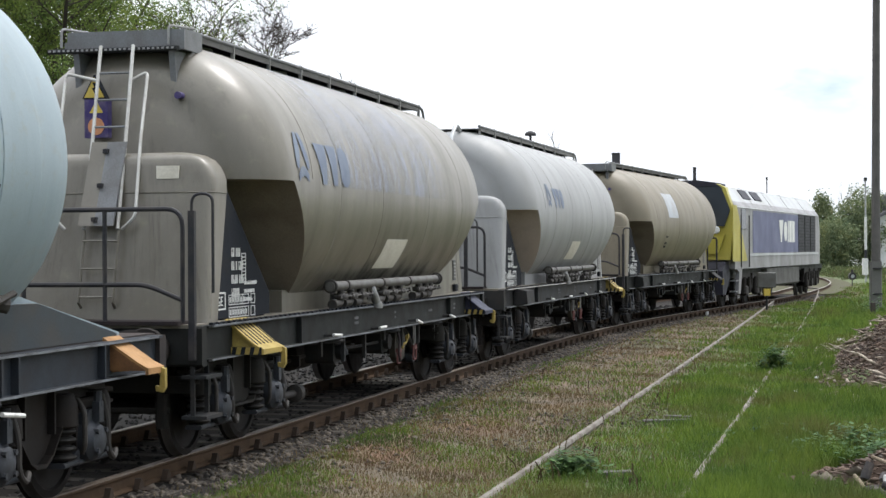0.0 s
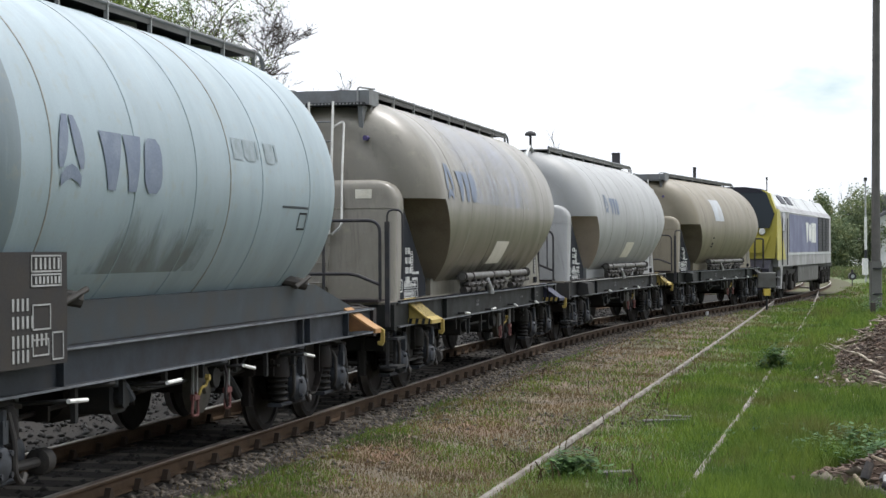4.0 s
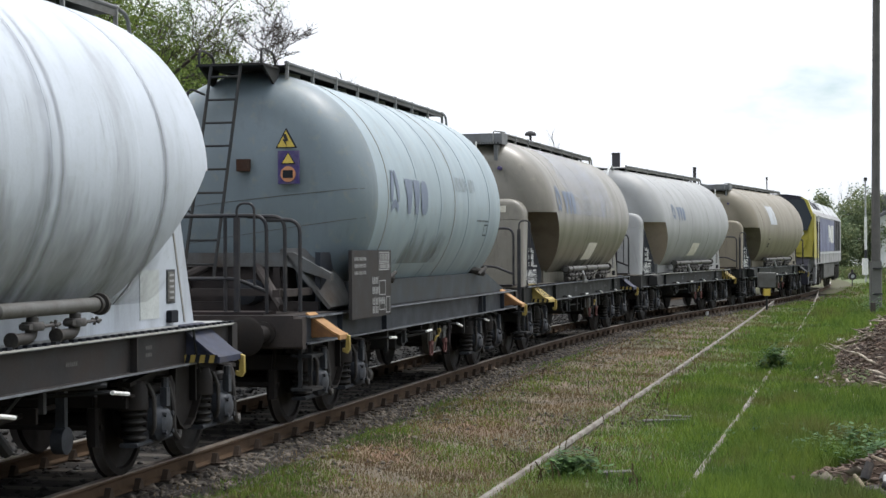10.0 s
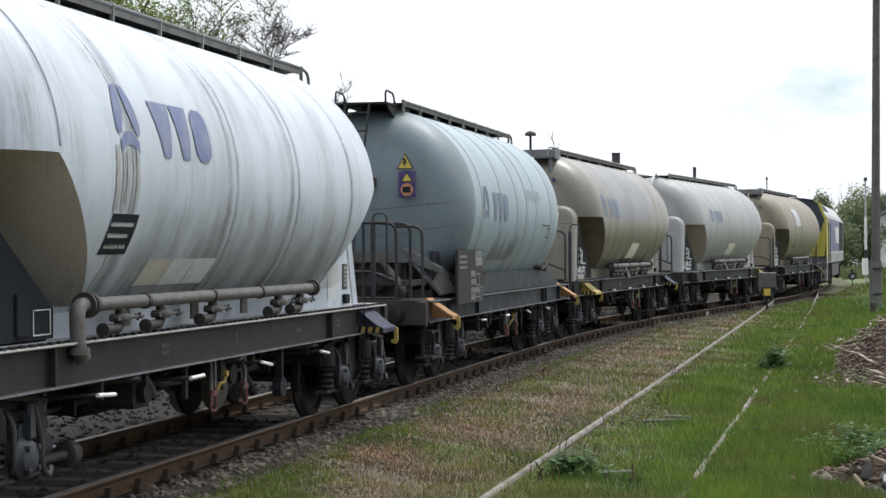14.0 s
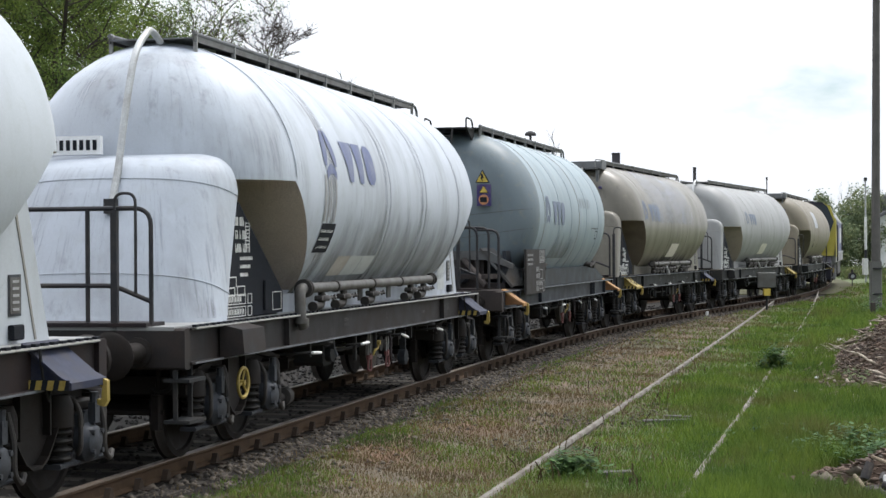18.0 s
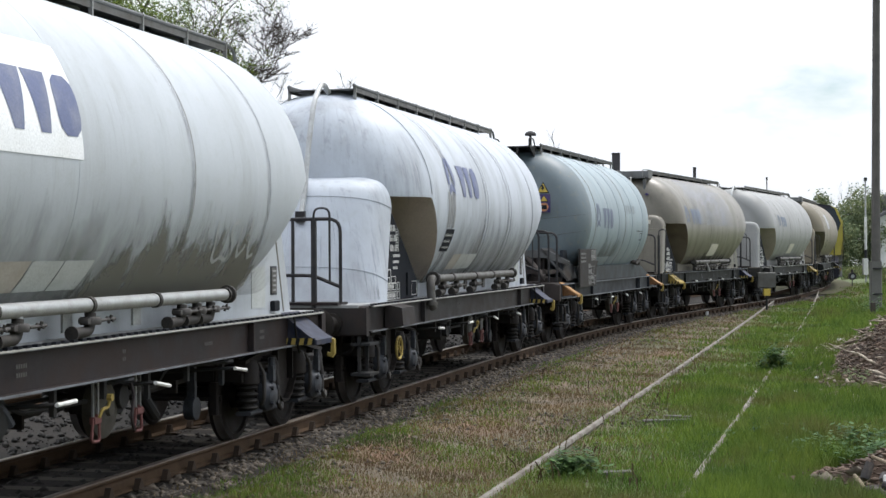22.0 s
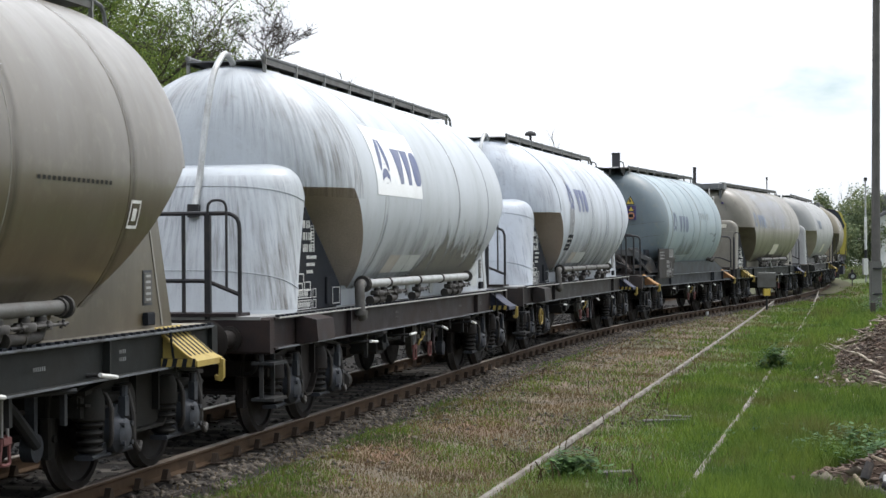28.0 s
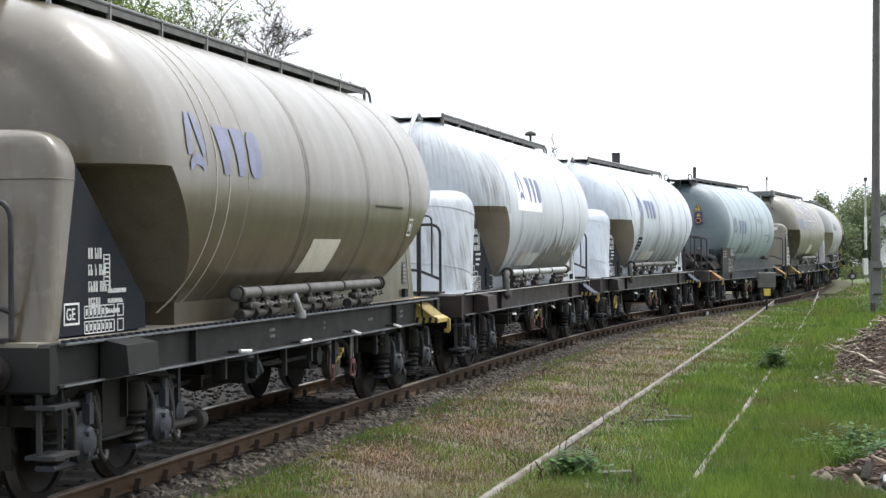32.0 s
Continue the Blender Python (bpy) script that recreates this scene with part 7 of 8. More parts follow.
for k in range(16):
    wrapped(t7, "stencil_bar", [field(0, 0.045, 0, 0.03)], M_FRAME_OLIVE, 1.7 + 0.08 * k, 2.42, 0.005)
# pale scrawl on the weathered barrel and the smears beside it
SCRAWL = (((0.0, 0.38), (0.04, 0.2), (0.12, 0.02), (0.2, -0.02), (0.34, 0.04)), ((0.54, 0.38), (0.42, 0.36), (0.38, 0.27), (0.5, 0.18), (0.56, 0.08), (0.46, 0.0), (0.32, 0.04)),
          ((0.64, 0.34), (0.68, 0.12), (0.76, 0.03), (0.86, 0.12), (0.9, 0.42), (0.98, 0.12), (1.08, 0.02), (1.18, 0.06)))
for path in SCRAWL:
    for (ax, az), (bx, bz) in zip(path[:-1], path[1:]):
        n = Vector((-(bz - az), bx - ax)).normalized() * 0.02
        wrapped(t6, "pale_scrawl", [((ax - n.x, az - n.y), (bx - n.x, bz - n.y), (bx + n.x, bz + n.y), (ax + n.x, az + n.y))], M_SCRAWL, 2.0, 1.84, 0.009, "pale sprayed scrawl")
g = Geo()
g.box(-4.86, -4.8, 0.18, 0.82, 2.87, 3.05)
o = part("number_plate", g, M_PANEL, w5, "white plate with dark writing")
for k in range(8):
    g = Geo()
    g.box(-4.866, -4.86, 0.22 + 0.07 * k, 0.26 + 0.07 * k, 2.91, 3.01)
    part("stencil_bar", g, M_BOARD, o)
CENTRES = ((loco, 37.15, 7.3), (w1, 19.4, 4.6), (w2, 5.5, 4.6), (w3, -8.4, 4.6), (w4, -21.35, 4.3), (w5, -35.4, 4.6), (w6, -49.2, 4.6), (w7, -62.83, 4.6))



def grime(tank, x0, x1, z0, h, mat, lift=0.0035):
    """Smeared grime, or shade put into the colour, over a stretch of the lower barrel."""
    return wrapped(tank, "grime_shade_smear", [((x0, 0), (x1 - 1.1, 0), (x1, h), (x0, h))], mat, 0.0, z0, lift, "dark smear of old grime or painted-in shade")


def barrel_runs(tank, x0, x1, a0, a1, mat, label, R=1.5, zc=2.56):
    """Runs that streak down the side of a barrel."""
    g = Geo()
    r = R + 0.005
    g.quad_strip([[(float(x), r * math.cos(radians(a)), zc + r * math.sin(radians(a))) for a in np.linspace(a0, a1, 16)] for x in np.linspace(x0, x1, 30)], False, False)
    return flowing(part("paint_run", g, mat, tank, label, 60), -50.0)


barrel_runs(t3, -3.6, 2.6, 104, 178, M_CHALK, "pale chalky streaks on the upper barrel")
grime(t3, -3.2, 4.2, 1.25, 1.0, M_GRIME_SHADE)
grime(t7, -3.2, 4.2, 1.25, 0.7, M_GRIME_SHADE)
for tk, spots in ((t5, ((-2.74, 0.3), (-0.52, 0.2), (-0.3, 0.12), (1.24, 0.22), (1.5, 0.12), (3.4, 0.16))), (t6, ((-2.68, 0.14), (1.2, 0.14), (3.2, 0.14))), (t7, ((-0.97, 0.16), (1.3, 0.18), (3.28, 0.16)))):
    for x, wide in spots:
        barrel_runs(tk, x, x + wide, 92, 228, M_SEAM_DUST if tk is not t7 else M_SEAM_BROWN, "grey band of dirt beside a weld seam")
shoulder_stain(t6, -4.84, 0.98, M_DRIPS, 60, 182)
shoulder_stain(t5, -4.70, 0.98, M_RUNS, 50, 186)
grime(t6, -0.95, 4.3, 1.35, 1.35, M_GRIME, 0.006)
# lower halves of the white barrels darkened by the film, as shade would
grime(t5, -3.6, 4.9, 1.2, 1.6, M_SHADE_FILM)
grime(t6, -3.6, 4.9, 1.2, 1.5, M_SHADE_FILM)
grime(t4, -2.9, 0.4, 1.75, 0.8, M_GRIME_LIGHT)
for x in (0.15, 0.5, 1.05):
    wrapped(t4, "scuff_mark", [field(0, 0.26, 0, 0.2), field(0.3, 0.36, 0.03, 0.2)], M_SCUFF, x, 2.75, 0.004, "faint grey scuff on the paint")
# ---------------------------------------------------------------- things beside and behind the line
def on_ground(x, y):
    d = side_of_line(np.array([x], float), np.array([y], float))
    return float(ground_z(np.array([x], float), np.array([y], float), d)[0])


def set_at(ob, x, y, turn=0.0, dz=0.0):
    ob.matrix_basis = pose(x, y, on_ground(x, y) + dz, 0, 0, turn)
    return ob


def poles():
    g = Geo()
    g.tube([(0, 0, -0.3), (0.01, 0, 4), (0.08, 0, 12)], 0.15, 14, 0.11)
    p = set_at(thing("wooden_pole", g, M_POLE, "tall weathered grey wooden line pole", "utility pole"), 13.6, 54.0)
    s = Geo()
    s.box(-0.2, 0.16, -0.16, 0.1, -0.2, 1.55, 0.04)
    part("concrete_foot", s, M_CONCRETE, p, "grey concrete foot clamped to the pole")
    for z in (0.5, 1.3):
        b = Geo()
        b.lathe([(z, 0.2), (z + 0.05, 0.2)], (0, -0.02, 0), "z", 14)
        part("clamp_band", b, M_FRAME, p)
    k = Geo()
    k.box(-0.06, 0.06, -0.05, 0.05, -0.2, 0.45, 0.01)
    set_at(thing("timber_stake", k, M_SLEEPER, "short dark timber stake in the grass", "stake"), 12.0, 48.0, 12)
    # slim mast with a white and black foot
    g = Geo()
    g.cyl((0, 0, -0.2), (0, 0, 5.95), 0.06, 10, 0.05)
    m = set_at(thing("signal_mast", g, M_PIPE_LIGHT, "slim pale grey signal mast beside the track", "mast"), 24.6, 100.0)
    for z0, z1, r, mt in ((5.9, 6.1, 0.1, M_BLACK), (1.9, 3.8, 0.075, M_LETTER), (1.3, 1.9, 0.08, M_BLACK)):
        b = Geo()
        b.cyl((0, 0, z0), (0, 0, z1), r, 10)
        part("mast_band", b, mt, m)
    b = Geo()
    b.box(-0.2, 0.1, -0.2, 0.1, 0.45, 1.4, 0.03)
    part("switch_cabinet", b, M_LETTER, m, "white metal cabinet")
    # board on a post at the points
    g = Geo()
    g.cyl((0, 0, -0.2), (0, 0, 1.1), 0.035, 8)
    p = set_at(thing("points_indicator", g, M_FRAME, "grey box on a post with yellow collar at the points", "track sign"), 10.35, 55.0)
    b = Geo()
    b.box(-0.28, 0.28, -0.09, 0.09, 0.71, 1.2, 0.02)
    part("box_housing", b, M_PIPE, p)
    b = Geo()
    b.box(-0.11, 0.11, -0.09, 0.09, 0.46, 0.68, 0.02)
    part("yellow_foot", b, M_SIGNYEL, p)
    # dwarf lantern
    g = Geo()
    g.cyl((0, 0, -0.1), (0, 0, 0.3), 0.03, 8)
    p = set_at(thing("points_lantern", g, M_BLACK, "small round black points lantern on a short post", "lantern"), 21.9, 92.0)
    b = Geo()
    b.lathe([(-0.12, 0.02), (-0.12, 0.2), (0.12, 0.2), (0.12, 0.02)], (0, 0, 0.5), "y", 18)
    part("lantern_drum", b, M_BLACK, p)
    b = Geo()
    b.lathe([(-0.128, 0.02), (-0.128, 0.1), (-0.12, 0.1)], (0, 0, 0.5), "y", 14)
    part("lantern_lens", b, M_BOX_PALE, p)
    b = Geo()
    b.cyl((0, 0, 0.68), (0, 0, 0.85), 0.07, 8)
    part("lantern_chimney", b, M_BLACK, p)
    # white marker post at the fouling point
    g = Geo()
    g.cyl((0, 0, -0.1), (0.03, 0, 0.32), 0.045, 8)
    set_at(thing("marker_post", g, M_LETTER, "short white marker post beside the rail", "marker post"), 8.2, 53.6)


def yard_posts():
    """Ventilator, stacks and mast that rise behind the train."""
    top = 6.75 - on_ground(3.59, 70.0)
    g = Geo()
    g.cyl((0, 0, -0.2), (0, 0, top - 0.1), 0.05, 8)
    p = set_at(thing("roof_ventilator", g, M_BLACK, "black mushroom ventilator on a tall pipe", "ventilator"), 3.59, 70.0)
    b = Geo()
    b.lathe([(top - 0.2, 0.14), (top - 0.2, 0.24), (top - 0.13, 0.235), (top - 0.05, 0.17), (top, 0.02)], (0, 0, 0), "z", 18)
    part("mushroom_cap", b, M_BLACK, p)
    for px, y, top, r, lb in ((8.58, 85.0, 6.67, 0.19, "square dark vent stack behind the train"), (13.93, 95.0, 6.42, 0.085, "slim dark vent stack behind the train")):
        top -= on_ground(px, y)
        g = Geo()
        g.box(-r, r, -r, r, -0.2, top - 0.08, 0.03)
        s = set_at(thing("vent_stack", g, M_STACK, lb, "chimney"), px, y)
        c = Geo()
        c.box(-r * 1.05, r * 1.05, -r * 1.05, r * 1.05, top - 0.08, top)
        part("stack_cap", c, M_BLACK, s)
    top = 6.455 - on_ground(20.75, 110.0)
    g = Geo()
    g.cyl((0, 0, -0.2), (0, 0, top), 0.035, 8)
    p = set_at(thing("antenna_mast", g, M_BLACK, "thin dark mast with a small head", "mast"), 20.75, 110.0)
    b = Geo()
    b.cyl((0, 0, top - 0.2), (0, 0, top), 0.06, 8)
    part("mast_head", b, M_BLACK, p)


def house():
    g = Geo()
    g.prism([(0, 0), (9, 0), (9, 4.6), (4.5, 7.0), (0, 4.6)], "y", 0, 12)
    h = thing("house", g, M_HOUSE, "white rendered house with slate roof beyond the yard", "house")
    h.matrix_basis = pose(35.1, 138, -0.3)
    r = Geo()
    r.prism([(-0.4, 4.45), (4.5, 7.1), (9.4, 4.45), (9.4, 4.7), (4.5, 7.35), (-0.4, 4.7)], "y", -0.4, 12.4)
    part("roof", r, M_ROOF, h)
    c = Geo()
    c.box(0.5, 1.0, 1, 1.5, 4.9, 6.4)
    part("chimney", c, M_ROOF, h)
    for x in (0.6, 2.6, 5.0):
        for z in (0.9, 3.2):
            wf = Geo()
            wf.box(x, x + 0.75, -0.05, 0.1, z, z + 1.2)
            w = part("window", wf, M_LETTER, h)
            p = Geo()
            p.box(x + 0.07, x + 0.68, -0.06, 0.0, z + 0.07, z + 1.13)
            part("pane", p, M_GLASS, w)
    f = Geo()
    f.box(-0.05, 14, -0.05, 0.05, 0, 1.0)
    f = thing("boundary_fence", f, M_SLEEPER, "low dark timber fence before the house", "fence")
    f.matrix_basis = pose(34.0, 128, -0.3)
    b = Geo()
    b.cyl((0, 0, 0), (12, 0, 0), 0.06, 8)
    b = thing("barrier_rail", b, M_LETTER, "white painted barrier rail on low posts", "barrier")
    b.matrix_basis = pose(33.0, 122, 0.55)
    for x in (0.2, 4.0, 8.0, 11.8):
        q = Geo()
        q.cyl((x, 0, -1.0), (x, 0, 0.05), 0.05, 8)
        part("barrier_post", q, M_LETTER, b)


# ---------------------------------------------------------------- trees and growth
def leaf_cloud(rng, centres, per, size, spread):
    """Leaf quads strewn round twig ends."""
    c = np.repeat(centres, per, axis=0)
    n = len(c)
    c = c + rng.normal(0, spread, (n, 3))
    a = rng.normal(0, 1, (n, 3))
    a /= np.linalg.norm(a, axis=1)[:, None]
    b = np.cross(a, rng.normal(0, 1, (n, 3)))
    b /= np.linalg.norm(b, axis=1)[:, None]
    s = size * rng.uniform(0.6, 1.3, (n, 1))
    v = np.stack([c - a * s, c + b * s * 0.5, c + a * s, c - b * s * 0.5], 1).reshape(-1, 3)
    return v, np.arange(n * 4).reshape(n, 4)


def tree(name, label, x, y, height, lean, seed, leaves, leaf_mat, twigs=5, depth=4, spread=0.7, trunk=0.16, size=0.08, low=0.25, per=26, fine=0.008):
    rng = random.Random(seed)
    nrng = np.random.RandomState(seed)
    g = Geo()
    tips = []
    wander = 0.12 if leaves else 0.26

    def limb(p, d, length, r, level):
        pts = [p]
        for i in range(4):
            d = (d + Vector((rng.gauss(0, wander), rng.gauss(0, wander), rng.gauss(0.04, 0.1)))).normalized()
            pts.append(pts[-1] + d * length / 4)
        r = max(r, fine)
        g.tube(pts, r, 7 if level == 0 else 5 if level < 3 else 3, r * (0.6 if level < depth else 0.3))
        if level >= depth:
            tips.extend([pts[2], pts[3], pts[4]])
            return
        if level >= depth - 1:
            tips.append(pts[4])
        n = twigs if level else twigs + 4
        for k in range(n):
            f = rng.uniform(low if level == 0 else 0.25, 1.0)
            i = min(3, int(f * 4))
            q = pts[i].lerp(pts[i + 1], f * 4 - i)
            az = rng.uniform(0, 6.283)
            up = rng.uniform(0.25, 0.9)
            side = Vector((math.cos(az), math.sin(az), 0))
            nd = (d * up + side * spread).normalized()
            limb(q, nd, length * (rng.uniform(0.38, 0.6) if leaves else rng.uniform(0.34, 0.52)), r * (1 - 0.55 * f) * 0.5, level + 1)
    limb(Vector((0, 0, -0.2)), Vector((lean, 0, 1)).normalized(), height * 0.75, trunk, 0)
    t = tagged(new(name), label, "tree")
    set_at(t, x, y)
    part("trunk", g, M_BARK, t, "", 60)
    if leaves:
        arr = np.array([tuple(p) for p in tips])
        v, f = leaf_cloud(nrng, arr, per, size, 0.16)
        part("crown", fast_mesh("crown", v, f, leaf_mat, 4), leaf_mat, t)
    return t


def hedge(label, x, y, w, h, deep, n, seed, mat, conic=False):
    """A bushy far tree: short trunk and a crown of leaf clumps with gaps."""
    nr = np.random.RandomState(seed)
    k = n // 40
    u = nr.normal(0, 1, (k, 3))
    u /= np.linalg.norm(u, axis=1)[:, None]
    rr = nr.uniform(0.35, 1.0, (k, 1)) ** 0.5
    c = u * rr * np.array([w / 2, deep / 2, h / 2]) * nr.uniform(0.75, 1.15, (k, 1)) + np.array([0, 0, h * 0.52])
    if conic:
        c[:, :2] *= np.clip(1.25 - c[:, 2:3] / h, 0.08, 1)
    c = c[c[:, 2] > 0.1]
    v, f = leaf_cloud(nr, c, 90, 0.1, 0.3)
    g = Geo()
    g.tube([(0, 0, -0.3), (0.1, 0, h * 0.4), (0, 0.1, h * 0.8)], 0.16, 7, 0.04)
    for _ in range(9):
        a = nr.uniform(0, 6.28)
        z = h * nr.uniform(0.2, 0.6)
        g.tube([(0, 0, z), (math.cos(a) * w * 0.2, math.sin(a) * deep * 0.2, z + h * 0.15), (math.cos(a) * w * 0.38, math.sin(a) * deep * 0.38, z + h * 0.28)], 0.06, 5, 0.015)
    t = tagged(new("broadleaf_tree" if not conic else "conifer_tree"), label, "tree", "trees beyond the points")
    set_at(t, x, y)
    part("trunk", g, M_BARK, t, "", 60)
    part("crown", fast_mesh("crown", v, f, mat, 4), mat, t)
    return t


def patchy(x, y):
    return np.sin(x * 1.7 + 2.0 * np.sin(y * 0.33)) * np.sin(y * 0.61 + 1.3 * np.sin(x * 0.9)) + 0.6 * np.sin(x * 4.3 + y * 1.9) * np.sin(y * 2.7 - x)


def blades(name, label, n, seed, mat, kind):
    """Grass blades as tapering triangles, thicker where the meadow is lush."""
    r = np.random.RandomState(seed)
    y = 12.2 * np.exp(r.uniform(0, 1, n) * math.log(95.0 / 12.2))
    x = r.uniform(-0.16, 0.272, n) * y + r.uniform(-0.3, 0.3, n)
    d = side_of_line(x, y)
    e = x - siding_x(y)
    p = patchy(x, y)
    g = np.clip((e + 0.8) / 2.0, 0, 1)
    g = np.where(y > 62, np.clip((d - 2) / 3, 0.1, 1), g)
    near_rail = (np.abs(e) < 0.05) | ((np.abs(e - 1.55) < 0.03) & (p > 0.05) & ((y < 31) | (y > 58)))
    if kind == "green":
        fringe = np.where(e < -0.6, 0.08 * np.exp(-((d - 2.1) / 0.5) ** 2) - 0.12 * np.clip((d - 2.6) / 1.0, 0, 1), 0.0)
        worn = np.where((e > 0) & (e < 1.5) & (y < 21), -0.18, 0.0)
        keep = (r.uniform(0, 1, n) < np.clip(0.22 + fringe + worn + 0.74 * g + 0.17 * p * (1.1 - 0.6 * g), 0.04, 1)) & (d > 1.3) & ~near_rail
    else:
        keep = (r.uniform(0, 1, n) < np.clip(0.86 - 0.66 * g - 0.26 * p, 0, 1) * np.clip((d - 1.0) / 0.8, 0.1 + 0.1 * np.clip(p, 0, 1), 1)) & (d > 0.95) & ~near_rail
    bare = np.sin(x * 2.3 + 1.1 * np.sin(y * 0.8)) * np.sin(y * 1.15 + 0.9 * np.sin(x * 1.4)) + 0.4 * np.sin(x * 7.1 + y * 3.3)
    keep &= (bare < 0.9) | (e > -0.2) | (r.uniform(0, 1, n) < 0.4)
    keep &= np.hypot((x - 4.35) / 1.25, (y - 14.6) / 1.15) > 1.0
    u, v = (x - 8.83) * 0.972 - (y - 29.0) * 0.233, (x - 8.83) * 0.233 + (y - 29.0) * 0.972
    keep &= np.hypot(u / 2.2, v / 8.9) > 1.0
    x, y, d, e, g, p = x[keep], y[keep], d[keep], e[keep], g[keep], p[keep]
    n = len(x)
    z = top_z(x, y, d) - 0.01
    far = 1 + np.clip(y - 14, 0, 60) / 22
    if kind == "green":
        h = (0.035 + 0.05 * g + 0.03 * np.clip(p, -0.5, 1)) * r.uniform(0.5, 1.6, n)
        h = np.where(e > 1.9, h * (1.5 + 0.5 * np.clip(p, -0.6, 1)), h)
        w = 0.004 * far * r.uniform(0.7, 1.4, n)
    else:
        h = 0.04 * r.uniform(0.4, 1.8, n)
        w = 0.004 * far * r.uniform(0.7, 1.4, n)
    h = np.where((e > -0.09) & (e < 0.3), np.minimum(h, 0.07), h)
    h = np.where((e > -0.7) & (e <= -0.09), np.minimum(h, 0.07 + 0.12 * (-e - 0.09)), h)
    h = np.where(np.abs(e - 1.52) < 0.16, np.minimum(h, 0.1), h)
    az = r.uniform(0, 6.283, n)
    lean = h * r.uniform(0.1, 0.75, n)
    fa = r.uniform(-0.9, 0.9, n)
    a = np.stack([x - np.cos(fa) * w, y - np.sin(fa) * w, z], 1)
    b = np.stack([x + np.cos(fa) * w, y + np.sin(fa) * w, z], 1)
    c = np.stack([x + np.cos(az) * lean, y + np.sin(az) * lean, z + h], 1)
    v = np.stack([a, b, c], 1).reshape(-1, 3)
    me = fast_mesh(name, v, np.arange(n * 3).reshape(n, 3), mat, 3)
    return thing(name, me, None, label, "grass", kind="stuff")


def stones(name, label, n, seed, mat, spots, size, lift=0.0, cat="gravel"):
    """Broken stones or chips: spots gives (x, y, z) arrays."""
    r = np.random.RandomState(seed)
    x, y, z = spots(r, n)
    n = len(x)
    base = np.array([(1, 0, 0), (-1, 0, 0), (0, 1, 0), (0, -1, 0), (0, 0, 1), (0, 0, -1)], float)
    tri = np.array([(0, 2, 4), (2, 1, 4), (1, 3, 4), (3, 0, 4), (2, 0, 5), (1, 2, 5), (3, 1, 5), (0, 3, 5)])
    s = np.array(size)[None, :] * (0.45 + 1.5 * r.uniform(0, 1, (n, 1)) ** 2) * r.uniform(0.7, 1.3, (n, 3))
    a = r.uniform(0, 6.283, n)
    t = r.uniform(-0.5, 0.5, n)
    v = base[None] * s[:, None, :] * r.uniform(0.75, 1.25, (n, 6, 1))
    vx = v[..., 0] * np.cos(t)[:, None] - v[..., 2] * np.sin(t)[:, None]
    vz = v[..., 0] * np.sin(t)[:, None] + v[..., 2] * np.cos(t)[:, None]
    X = vx * np.cos(a)[:, None] - v[..., 1] * np.sin(a)[:, None] + x[:, None]
    Y = vx * np.sin(a)[:, None] + v[..., 1] * np.cos(a)[:, None] + y[:, None]
    V = np.stack([X, Y, vz + z[:, None] + lift], -1).reshape(-1, 3)
    F = (tri[None] + 6 * np.arange(n)[:, None, None]).reshape(-1, 3)
    return thing(name, fast_mesh(name, V, F, mat, 3), None, label, cat, kind="stuff")


def beside_line(lo, hi, s0, s1):
    def f(r, n):
        s = s0 + (s1 - s0) * r.uniform(0, 1, n) ** 1.25
        o = -(lo + (hi - lo) * r.uniform(0, 1, n))
        h = np.interp(s, LINE_S, LINE_H)
        x = np.interp(s, LINE_S, LINE_X) - np.sin(h) * o
        y = np.interp(s, LINE_S, LINE_Y) + np.cos(h) * o
        z = top_z(x, y, -o)
        z = np.where(np.abs(np.abs(o) - 0.754) < 0.1, z - 0.1, z)
        return x, y, z
    return f


def heap(name, label, cx, cy, rx, ry, h, mat, seed, turn=0.0):
    """A mound with an uneven skirt."""
    g = Geo()
    rings = []
    rnd = random.Random(seed)
    ph = [rnd.uniform(0, 6.28) for _ in range(6)]
    for i in range(15):
        t = i / 14
        ring_ = []
        for j in range(48):
            a = 2 * math.pi * j / 48
            k = 1 + 0.1 * math.sin(3 * a + ph[0]) + 0.07 * math.sin(7 * a + ph[1])
            z = h * (math.cos((1 - t) * math.pi) * 0.5 + 0.5) + 0.07 * h * math.sin(9 * a + 7 * t + ph[2])
            ring_.append((rx * k * (1 - t) * math.cos(a), ry * k * (1 - t) * math.sin(a), z * (1 if i else 0) - 0.12 * (1 - t)))
        rings.append(ring_)
    g.quad_strip(rings, True, True)
    return set_at(thing(name, g, mat, label, "heap", smooth=60), cx, cy, turn)


def mound(cx, cy, rx, ry, h, turn=0.0):
    def f(r, n):
        a, q = r.uniform(0, 6.283, n), np.sqrt(r.uniform(0, 1, n)) * 1.08
        u, v, k = rx * q * np.cos(a), ry * q * np.sin(a), radians(turn)
        x, y = cx + u * math.cos(k) - v * math.sin(k), cy + u * math.sin(k) + v * math.cos(k)
        z = on_ground(cx, cy) + h * (np.cos(np.clip(q, 0, 1) * math.pi) * 0.5 + 0.5)
        return x, y, z
    return f


